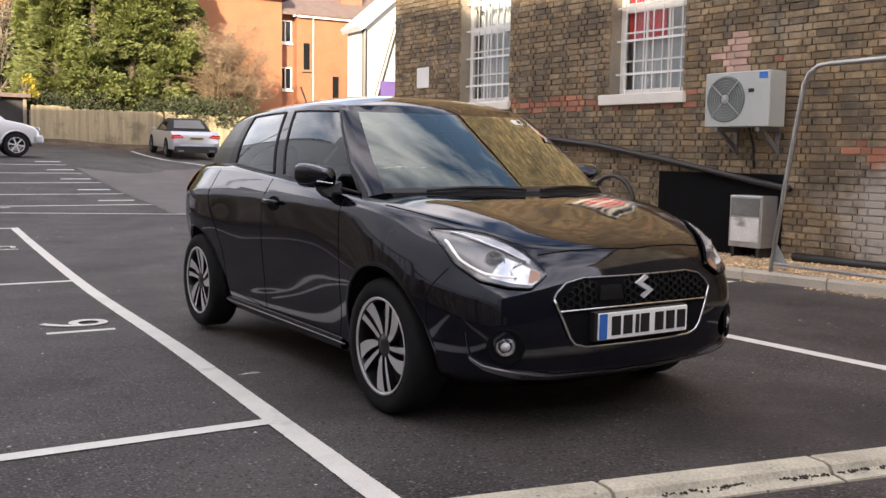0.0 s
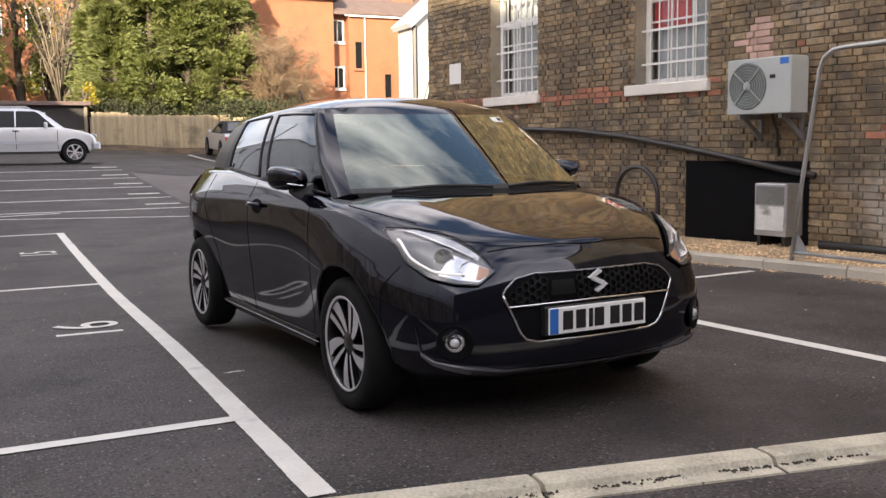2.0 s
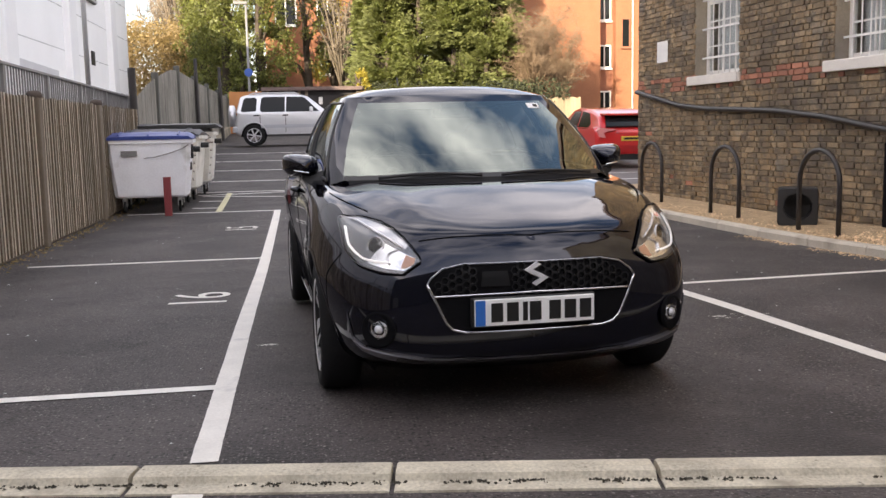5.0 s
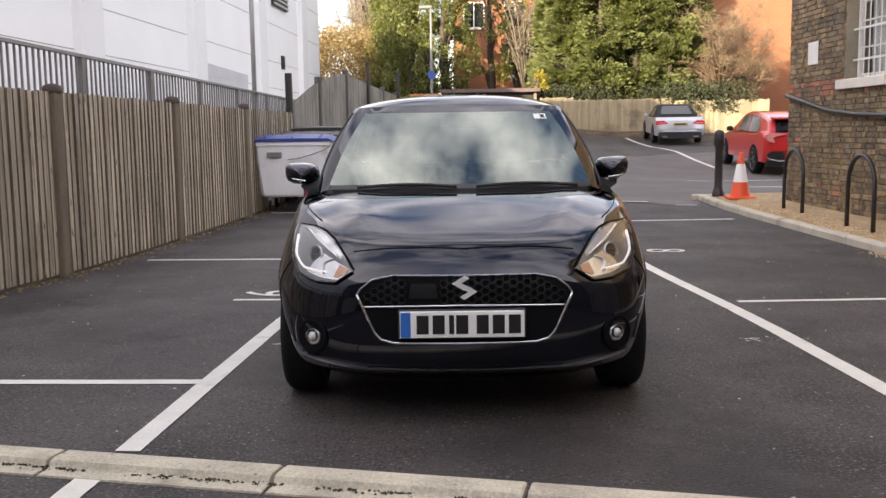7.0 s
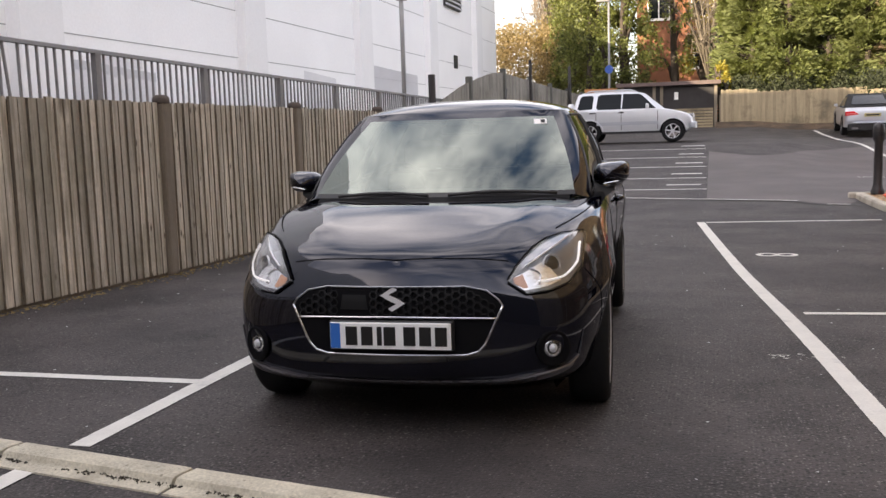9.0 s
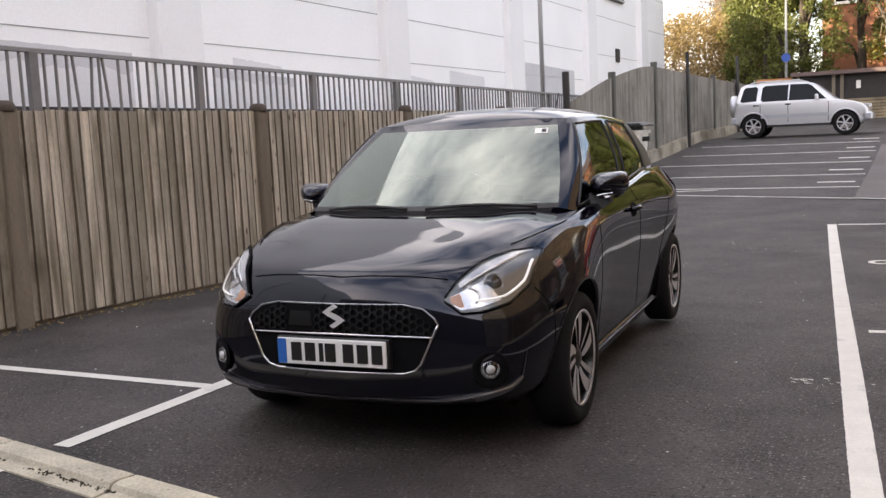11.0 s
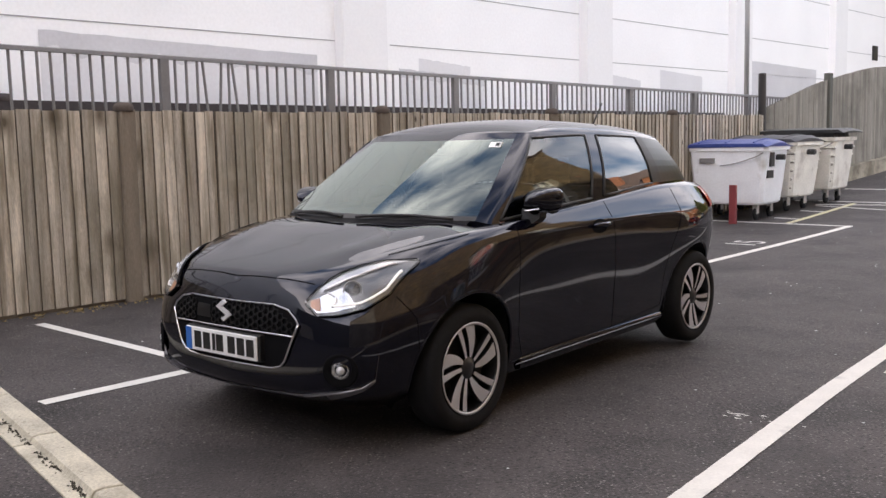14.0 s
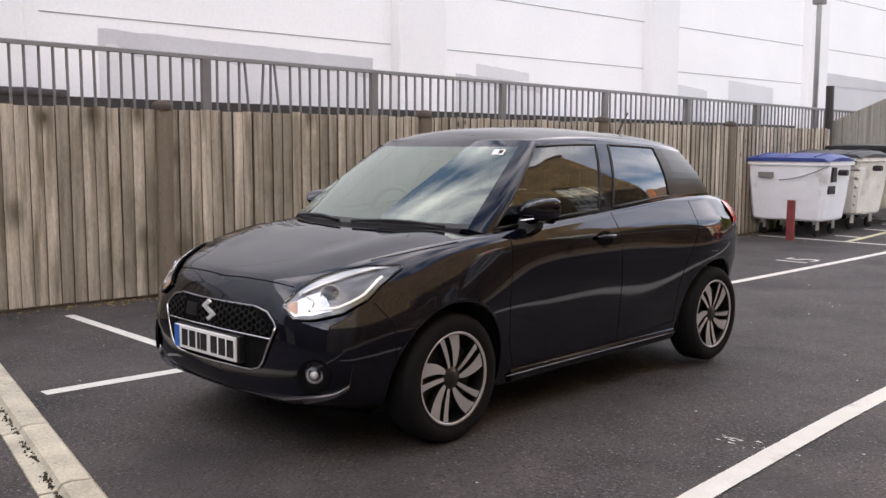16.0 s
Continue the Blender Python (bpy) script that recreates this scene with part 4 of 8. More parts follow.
tagged(part("roofing_felt", Geo().loft([felt_ring(-3.0 + 0.2 * k) for k in range(44)], True, True), mat("dark_felt", (0.06, 0.05, 0.055), 0.9, var=0.3, scale=5, fine=40), smooth=True), "dark crumpled roofing felt lying on the plinth", "roofing felt")

# white building
WX = -5.35
white = thing("white_building", pose(0, 0, 0), "large white rendered warehouse wall with pilasters", "building", kind="structure")
# wall tops are unseen; their stepped heights are made up to place the shadows
WHITE_H, WHITE_END = 7.9, 43.6
part("wall", Geo().box(WX - 14, WX, 19.0, WHITE_END, 0.0, WHITE_H), WHITE_WALL, white)
part("wall", Geo().box(WX - 14, WX, -40, 18.997, 0.0, 11.0), WHITE_WALL, white)
part("roof", Geo().box(WX - 14.1, WX + 0.12, 19.0, WHITE_END + 0.1, WHITE_H, WHITE_H + 0.15), GREY_PATCH, white)
p = 12.15 - 6.95 * 4
while p < WHITE_END - 1:
    part("pilaster", Geo().box(WX - 0.1, WX + 0.22, p - 1.0, p, 0.5, 7.85, c=0.02), WHITE_WALL2, white)
    part("joint", Geo().box(WX, WX + 0.006, p + 0.02, p + 0.042, 1.5, 7.85), SEAM, white)
    for h in (3.05, 4.03, 5.4, 6.8):
        part("joint", Geo().box(WX, WX + 0.008, p + 0.25, p + 5.93, h - 0.007, h + 0.007), SEAM, white)
    p += 6.95
def patch(y0, y1, z0, z1, seed, band=0.0):
    """Rolled-on grey paint with an uneven top; band: a darker coat along its upper edge."""
    top = [(y0 + (y1 - y0) * i / 40, z1 - 0.1 * i / 40 + 0.018 * noise.noise((i * 0.31, seed, 0)) + 0.008 * noise.noise((i * 1.3, seed, 5))) for i in range(41)]
    q = Geo().loft([[(WX + 0.004, yy, z0) for yy, zz in top], [(WX + 0.004, yy, zz) for yy, zz in top]], False)
    part("overpaint", q, PALE_PATCH, white, "patch of pale grey overpaint")
    if band:
        q = Geo().loft([[(WX + 0.008, yy, zz - band * (0.8 + 0.4 * noise.noise((k * 0.3, seed, 9)))) for k, (yy, zz) in enumerate(top)], [(WX + 0.008, yy, zz - 0.004) for yy, zz in top]], False)
        part("overpaint", q, GREY_PATCH, white, "darker coat along the upper edge")
patch(6.2, 10.75, 1.4, 2.9, 1, 0.34); patch(12.6, 14.9, 1.4, 2.66, 2, 0.2); patch(13.1, 14.5, 2.6, 2.86, 8); patch(18.92, 19.35, 1.4, 3.05, 3); patch(19.36, 20.6, 1.4, 2.78, 9); patch(21.5, 23.6, 1.4, 2.97, 10); patch(26.0, 31.0, 1.4, 3.42, 4, 1.9); patch(-2.5, 4.0, 1.4, 2.8, 5)
part("vent_box", Geo().box(WX, WX + 0.03, 11.39, 11.76, 2.0, 2.34, c=0.005), GREY_PATCH, white)
part("louvre", Geo().box(WX, WX + 0.1, 34.6, 36.9, 6.1, 7.35), BLACK_PLASTIC, white, "dark louvred vent")
for i in range(7):
    part("slat", Geo().box(WX + 0.1, WX + 0.14, 34.6, 36.9, 6.15 + 0.17 * i, 6.21 + 0.17 * i), GREY_PATCH, white)

part("small_vent", Geo().box(WX, WX + 0.05, 35.9, 36.35, 3.85, 4.35), BLACK_PLASTIC, white)
pole = thing("lamp_column", pose(-2.0, 19.15, 1.4), "slim grey steel column behind the railing", "pole")
part("shaft", Geo().tube([(0, 0, 0), (0, 0, 5.2)], 0.048, 12), mat("galvanised_column", (0.42, 0.42, 0.42), 0.45, 0.3, var=0.15), pole, smooth=True)
part("bracket", Geo().box(-0.10, 0.10, -0.10, 0.10, 2.75, 2.86, c=0.01), STEEL_GREY, pole)

# ---- back fence, flats and buildings far off ----
back = thing("back_fence", pose(0, 0, 0), "sunlit pale timber fence at the far end of the car park", "fence", kind="structure")
x = 4.7
while x < 14:
    z0, z1 = gz(40) - 0.4, 2.72 + rng.choice((-0.02, 0, 0.02)) - round(0.025 * (x - 4), 1)
    ob = new("board", far_board(z1 - z0, WOOD_PALE))
    ob.parent = back
    ob.matrix_basis = pose(x + 0.10, 40.01 - (0.0 if x < 9.6 else 0.35) + rng.uniform(-0.006, 0.006), z0, 0, 0, 90 + rng.uniform(-2, 2))
    x += 0.100
for x in (4.7, 7.2, 9.7, 12.2):
    part("post", Geo().box(x - 0.06, x + 0.06, 40.03, 40.14, gz(40) - 0.4, 2.55 - 0.025 * (x - 4), c=0.01), WOOD_POST, back)
g = Geo()
for i in range(46):
    x = 4.5 + 0.2 * i
    w = 0.75 + 0.3 * noise.noise((x * 0.8, 0, 0)) + 0.15 * noise.noise((x * 3, 0, 0))
    g.v += [(x, 39.98 - w * j / 3, ground_z(x, 39.98 - w * j / 3) + (0.20, 0.12, 0.05, 0.003)[j]) for j in range(4)]
    if i:
        k = len(g.v) - 8
        g.f += [(k + j, k + j + 1, k + j + 5, k + j + 4) for j in range(3)]
tagged(part("earth_bank", g, LITTER, smooth=True), "brown bank of earth and leaf litter under the fence", "ground", kind="structure")
shed = thing("dark_shelter", pose(0, 0, 0), "dark timber shelter with a flat roof by the fence", "shed", kind="structure")
part("wall", Geo().box(0.7, 4.55, 40.2, 43.5, 0.9, 3.0), mat("dark_shed_wall", (0.04, 0.036, 0.036), 0.9, var=0.3), shed)
part("roof", Geo().box(0.5, 4.7, 39.9, 43.7, 3.0, 3.15), ROOF, shed)
for k in range(8):
    part("slat", Geo().box(2.45, 4.4, 40.13, 40.17, 1.12 + 0.118 * k, 1.12 + 0.118 * k + 0.095), WOOD_PALE, shed, "pale horizontal slat of the shelter front" if k == 0 else "")
for px in (0.75, 2.05, 2.35, 4.5):
    part("post", Geo().box(px - 0.06, px + 0.06, 40.08, 40.19, 0.9, 3.0), WOOD_POST, shed)
part("notice", Geo().box(2.86, 3.02, 40.10, 40.12, 2.42, 2.72), WHITE_GLOSS, shed, "small blank white notice")
tagged(part("orange_panel", Geo().box(-0.85, 0.5, 40.4, 40.5, 1.0, 3.0), ORANGE_WOOD), "orange stained timber fence panel", "fence panel")


def window_unit(parent, x0, x1, z0, z1, y):
    q = 0.07 if x1 - x0 > 0.6 else 0.035
    frame_g = Geo().box(x0, x0 + q, y - 0.06, y + 0.03, z0, z1).box(x1 - q, x1, y - 0.06, y + 0.03, z0, z1).box(x0 + q, x1 - q, y - 0.06, y + 0.03, z0, z0 + q).box(x0 + q, x1 - q, y - 0.06, y + 0.03, z1 - q, z1)
    if x1 - x0 > 0.6:
        frame_g.box((x0 + x1) / 2 - 0.03, (x0 + x1) / 2 + 0.03, y - 0.055, y + 0.03, z0 + q, z1 - q)
    w = part("window", frame_g, WHITE_GLOSS if x1 - x0 > 0.6 else BRICK_FAR2, parent, "white framed window" if x1 - x0 > 0.6 else "narrow brown window")
    part("pane", Geo().box(x0 + q, x1 - q, y - 0.02, y + 0.01, z0 + q, z1 - q), DARK_GLASS, w)
    part("sill", Geo().box(x0 - 0.05, x1 + 0.05, y - 0.12, y, z0 - 0.08, z0), WHITE_GLOSS if x1 - x0 > 0.6 else BRICK_FAR2, w)


flats = thing("orange_brick_flats", pose(0, 0, 0), "orange brick flats in low sun behind the trees", "building", kind="structure")
part("wall", Geo().box(12.2, 17.0, 46.0, 56, 0.5, 8.55), BRICK_FAR, flats)
part("side_wall", Geo().box(17.0, 17.9, 46.8, 56, 0.5, 8.4), BRICK_FAR2, flats)
part("wing", Geo().box(17.9, 24, 46.3, 56, 0.5, 7.9), BRICK_FAR, flats)
part("roof", Geo().box(11.9, 17.3, 45.7, 56.4, 8.55, 8.8), ROOF, flats)
part("pitched_roof", Geo().loft([[(17.0, 46.1, 7.9), (30.0, 46.1, 7.9), (30.0, 46.1, 8.05), (17.0, 46.1, 8.05)], [(17.0, 54.0, 12.3), (30.0, 54.0, 12.3), (30.0, 54.0, 12.5), (17.0, 54.0, 12.5)]], True, True), ROOF, flats, "grey tiled pitched roof")
part("pitched_roof", Geo().loft([[(11.9, 45.8, 8.8), (17.3, 45.8, 8.8), (17.3, 45.8, 8.9), (11.9, 45.8, 8.9)], [(11.9, 52.0, 12.3), (17.3, 52.0, 12.3), (17.3, 52.0, 12.45), (11.9, 52.0, 12.45)]], True, True), ROOF, flats)
part("chimney", Geo().box(20.9, 22.1, 47.6, 48.6, 8.2, 11.4), BRICK_FAR2, flats, "red brick chimney stack")
part("gutter", Geo().box(17.9, 24.2, 46.1, 46.28, 7.82, 7.94), WHITE_GLOSS, flats, "white gutter along the eaves")
for z0 in (1.9, 4.2, 6.55):
    window_unit(flats, 17.1, 17.8, z0, z0 + 1.15, 46.8)
for x0, z0 in ((18.2, 5.2), (19.8, 3.6), (20.6, 3.6), (20.6, 1.4)):
    window_unit(flats, x0, x0 + 0.42, z0, z0 + 1.4, 46.3)
part("drain_pipe", Geo().tube([(18.75, 46.2, 0.5), (18.75, 46.2, 7.9)], 0.03, 8), WHITE_GLOSS, flats)
house2 = thing("brick_house_behind_trees", pose(0, 0, 0), "orange brick house seen between the trees", "building", kind="structure")
part("wall", Geo().box(0.2, 9.0, 56, 64, 0.5, 10.5), BRICK_FAR, house2)
part("roof", Geo().box(-0.2, 9.5, 55.6, 64, 10.5, 10.8), ROOF, house2)
for x0, z0 in ((3.2, 7.4), (3.3, 4.6), (0.8, 7.4), (6.4, 7.4)):
    window_unit(house2, x0, x0 + 1.25, z0, z0 + 1.5, 56)

# white gabled shed with dark frame beyond the brick building
ws = thing("white_gable_building", pose(18.8, 40.5, 0.5), "white building with dark frame and bracing", "building", kind="structure")
b = Geo().prism([(0, -0.6), (7, -0.6), (7, 10.8), (5.1, 10.8), (0, 6.3)], 0, 1.5)
part("wall", b, mat("cream_boarding", (0.46, 0.47, 0.44), 0.8, var=0.08, scale=1.0, fine=20), ws)
part("roof", Geo().prism([(-0.3, 6.3), (-0.15, 6.1), (5.1, 10.65), (7.2, 10.65), (7.2, 10.85), (5.0, 10.85)], -0.4, 1.7), GREY_PATCH, ws)
for q in ([(0.15, -0.08, 0), (0.15, -0.08, 6.2)], [(1.9, -0.08, 0), (1.9, -0.08, 7.6)], [(0.35, -0.08, 1.8), (1.75, -0.08, 6.4)], [(1.9, -0.08, 4.5), (5.1, -0.08, 4.5)], [(1.9, -0.08, 6.2), (5.1, -0.08, 6.2)], [(3.6, -0.08, 0), (3.6, -0.08, 8.6)]):
    part("frame_member", Geo().tube(q, 0.11, 6), BLACK_STEEL, ws)
tagged(part("purple_sign", Geo().box(19.7, 21.0, 40.2, 40.3, 3.5, 4.4), PURPLE), "purple sign with unreadable white lettering", "sign")

# ---- black hatchback ----
CAR_M = pose(3.040, 3.930, 0, 0, 0, 3.65)
car = thing("black_hatchback", CAR_M, "glossy black five-door hatchback parked on asphalt", "car")
WB, WR, HUB = 2.45, 0.305, 0.305
# half width, nose and tail by height; the middle of the plan outline lies at YC
c_w = curve_of([0.16, 0.24, 0.34, 0.50, 0.62, 0.74, 0.82, 0.88, 0.91, 0.94, 1.0, 1.06, 1.12], [0.768, 0.812, 0.828, 0.847, 0.859, 0.8668, 0.8695, 0.8685, 0.863, 0.846, 0.814, 0.776, 0.74])
c_f = curve_of([0.16, 0.22, 0.28, 0.34, 0.45, 0.60, 0.70, 0.76, 0.80, 0.90, 1.0, 1.12], [-0.50, -0.63, -0.735, -0.750, -0.758, -0.748, -0.720, -0.690, -0.648, -0.40, 0.0, 0.35])
c_r = curve_of([0.16, 0.35, 0.5, 0.65, 0.8, 0.95, 1.05, 1.12], [2.86, 2.99, 3.02, 3.04, 3.04, 3.02, 2.96, 2.90])
c_sh = curve_of([-0.70, -0.56, -0.47, -0.3, 0.0, 0.35, 0.8, 1.5, 2.1, 2.5, 2.95], [0.764, 0.800, 0.822, 0.868, 0.915, 0.950, 0.985, 1.03, 1.068, 1.068, 1.01])
c_hood = curve_of([-0.70, -0.65, -0.56, -0.43, -0.3, -0.15, 0.0, 0.12, 0.8, 2.0, 3.0], [0.764, 0.796, 0.832, 0.871, 0.905, 0.943, 0.972, 0.982, 0.982, 0.982, 0.982])
YC, NR = 1.10, 7.0
c_nf = curve_of([0.16, 0.28, 0.44, 0.58, 0.7, 0.85, 1.0], [4.6, 7.0, 7.4, 6.6, 5.0, 4.1, 4.0])


def sweep(x, q):
    """How far the nose falls back from its middle; q: 1 at the nose, 0 at the middle of the car."""
    return 0.05 * (1 - math.exp(-(x / 0.40) ** 2)) * q * q


def flare(y, z):
    """Fender and haunch swelling of the flanks."""
    f = 0.053 * math.exp(-((y + 0.05) / 0.44) ** 2 - ((z - 0.57) / 0.27) ** 2)
    r = 0.042 * math.exp(-((y - 2.45) / 0.50) ** 2 - ((z - 0.76) / 0.20) ** 2)
    waist = -0.006 * math.exp(-((y - 1.25) / 0.55) ** 2 - ((z - 0.52) / 0.14) ** 2)
    return f + r + waist - 0.014


def front(x, z, off=0.0):
    """The nose's y at x, z."""
    w = float(c_w(z))
    nf = float(c_nf(z))
    k = max(0.0, 1 - min(1.0, abs(x) / w) ** nf) ** (1 / nf)
    return YC - (YC - float(c_f(z))) * k + sweep(x, k) - off


def flank(y, z, off=0.0):
    """The flank's x (positive side) at y, z."""
    w = float(c_w(z)) + flare(y, z)
    n, a = (float(c_nf(z)), YC - float(c_f(z))) if y < YC else (NR, float(c_r(z)) - YC)
    x = w * max(0.0, 1 - min(1.0, abs(y - YC) / a) ** n) ** (1 / n)
    if y < YC:
        for _ in range(4):
            q = min(1.0, (YC - y + sweep(x, min(1.0, (YC - y) / a))) / a)
            x = 0.5 * x + 0.5 * w * max(0.0, 1 - q ** n) ** (1 / n)
    return x + off


def outline(phi, z):
    c, s = math.cos(phi), math.sin(phi)
    n = float(c_nf(z)) if s >= 0 else NR
    r = (abs(c) ** n + abs(s) ** n) ** (-1 / n)
    a = (YC - float(c_f(z))) if s >= 0 else (float(c_r(z)) - YC)
    y = YC - a * r * s
    x = r * c
    if s > 0:
        y += sweep(abs(x) * float(c_w(z)), r * s)
    return (math.copysign(float(c_w(z)) + flare(y, z), c) * abs(x), y)


def surf(phi, t):
    """Point of the body side: t from 0 at the sill to 1 at the shoulder."""
    zs = 0.9
    for _ in range(4):
        zs = float(c_sh(outline(phi, zs)[1]))
    y1 = outline(phi, 0.3)[1]
    z0 = 0.185 if -0.5 < y1 < 2.8 else 0.17
    z = z0 + (zs - z0) * t
    x, y = outline(phi, z)
    return Vector((x, y, z))


NPHI, NT = 264, 30
phis = [2 * math.pi * i / NPHI for i in range(NPHI)]
grid = [[surf(p, j / NT) for j in range(NT + 1)] for p in phis]
body = Geo()
for col in grid:
    body.v += [tuple(p) for p in col]
def vid(i, j):
    return (i % NPHI) * (NT + 1) + j
ARCH = 0.365
def arch_d(p):
    return min(math.hypot(p[1] - 0.0, p[2] - HUB), math.hypot(p[1] - WB, p[2] - HUB)) if abs(p[0]) > 0.5 else 9
inside = [arch_d(p) < ARCH for p in body.v]
faces = [(vid(i, j), vid(i, j + 1), vid(i + 1, j + 1), vid(i + 1, j)) for i in range(NPHI) for j in range(NT)]
keep = []
for f in faces:
    k = sum(inside[q] for q in f)
    if k == 4:
        continue
    keep.append(f)
    for q in f:
        if inside[q]:
            x, y, z = body.v[q]
            cy = 0.0 if abs(y) < abs(y - WB) else WB
            d = math.hypot(y - cy, z - HUB)
            y, z = cy + (y - cy) * ARCH / d, HUB + (z - HUB) * ARCH / d
            body.v[q] = (math.copysign(flank(y, max(z, 0.17)), x), y, z)
body.f += keep
# bonnet and deck between the shoulders
NK = 12
right = [i for i in range(NPHI) if math.cos(phis[i]) > 1e-6]
right.sort(key=lambda i: grid[i][NT].y)
base = len(body.v)
for i in right:
    e = grid[i][NT]
    for k in range(-NK, NK + 1):
        u = k / NK
        lead = max(0.0, min(1.0, (e.y + 0.695) / 0.045)) if i != right[0] else 0.0
        hz = e.z + (float(c_hood(e.y)) - e.z) * (1 - abs(u) ** 2.1) * lead * lead * (3 - 2 * lead) * min(1.0, abs(e.x) / 0.3)
        if e.y < 0.5:                        # raised outer flanks of the bonnet
            hz += 0.014 * math.exp(-((abs(u) - 0.72) / 0.16) ** 2) * max(0, min(1, (e.y + 0.67) * 3)) * (1 - abs(u) ** 8) - 0.006 * math.exp(-(u / 0.45) ** 2) * (1 - abs(u) ** 8)
        body.v.append((e.x * u, e.y, hz))
w = 2 * NK + 1
tip = vid(NPHI // 4, NT)
body.f += [(base + k + 1, base + k, tip) for k in range(w - 1)]
for a in range(len(right) - 1):
    for k in range(w - 1):
        q = base + a * w + k
        body.f.append((q, q + 1, q + w + 1, q + w))
shell = part("body", body, CAR_BLACK, car, smooth=True)
bmw = bmesh.new(); bmw.from_mesh(shell.data)
bmesh.ops.remove_doubles(bmw, verts=bmw.verts, dist=0.0006)
for _ in range(8):
    bmesh.ops.smooth_vert(bmw, verts=[v for v in bmw.verts if v.co.z > 0.735 and v.co.y < -0.42 and abs(v.co.x) < 0.62], factor=0.5, use_axis_x=False, use_axis_y=True, use_axis_z=True)
bmesh.ops.recalc_face_normals(bmw, faces=bmw.faces)
bmw.to_mesh(shell.data); bmw.free()
# floor pan and arch liners
pan = Geo().box(-0.60, 0.60, -0.46, 2.75, 0.205, 0.24).box(-0.52, 0.52, -0.5, 2.8, 0.24, 0.62)
part("underbody", pan, GAP, car)
for cy in (0.0, WB):
    for s in (-1, 1):
        lin = Geo()
        rings = []
        for k in range(25):
            a = math.pi * k / 24 * 1.16 - 0.08 * math.pi
            yy, zz = cy + (ARCH + 0.004) * math.cos(a), HUB + (ARCH + 0.004) * math.sin(a)
            xo = flank(yy, max(zz, 0.17)) - 0.006
            rings.append([(s * xo, yy, zz), (s * 0.52, yy, zz)])
        part("arch_liner", lin.loft(rings, False), TRIM, car)
        lip = Geo()
        rings = []
        for k in range(41):
            a = math.pi * k / 40 * 1.14 - 0.07 * math.pi
            ring = []
            for rr, oo in ((ARCH - 0.002, -0.02), (ARCH - 0.003, 0.001), (ARCH + 0.004, 0.0025), (ARCH + 0.014, 0.0008)):
                yy, zz = cy + rr * math.cos(a), HUB + rr * math.sin(a)
                ring.append((s * flank(yy, max(zz, 0.17), oo), yy, zz))
            rings.append(ring)
        part("arch_lip", lip.loft(rings, False), CAR_BLACK, car, smooth=True)


# ---- cabin ----
c_gw = curve_of([0, 0.35, 0.7, 1], [0.768, 0.734, 0.674, 0.606])
def cab_z(y, t):
    zb = float(c_sh(y)) - 0.004 if y > 0.30 else 0.94
    zr = float(curve_of([0.1, 0.75, 1.3, 2.1, 2.8], [1.396, 1.406, 1.420, 1.395, 1.325])(y))
    return zb + (zr - zb) * t
def cab_f(t):
    return 0.05 + 0.74 * t - 0.08 * t * (1 - t)
def cab_r(t):
    return 2.90 - 0.29 * t ** 1.3
NC, NS = 5.0, 9.0
def cab_side(y, t):
    """Half width of the cabin at y, level t."""
    f, r = cab_f(t), cab_r(t)
    m = (f + r) / 2
    a = (r - f) / 2
    return float(c_gw(t)) * max(0.0, 1 - min(1, abs(y - m) / a) ** NS) ** (1 / NS) * (1 - 0.049 * max(0, y - 1.3) ** 2)
def cab_nose(x, t):
    f, r = cab_f(t), cab_r(t)
    m, a = (f + r) / 2, (r - f) / 2
    return m - a * max(0.0, 1 - min(1, abs(x) / float(c_gw(t))) ** NC) ** (1 / NC)
def cab_tail(x, t):
    f, r = cab_f(t), cab_r(t)
    m, a = (f + r) / 2, (r - f) / 2
    w2 = float(c_gw(t)) * (1 - 0.049 * max(0, r - 1.3) ** 2)
    return m + a * max(0.0, 1 - min(1, abs(x) / w2) ** NC) ** (1 / NC)


def foot_z(x):
    """Height of the windscreen's foot at x."""
    return 0.986 - 0.012 * (x / 0.75) ** 2


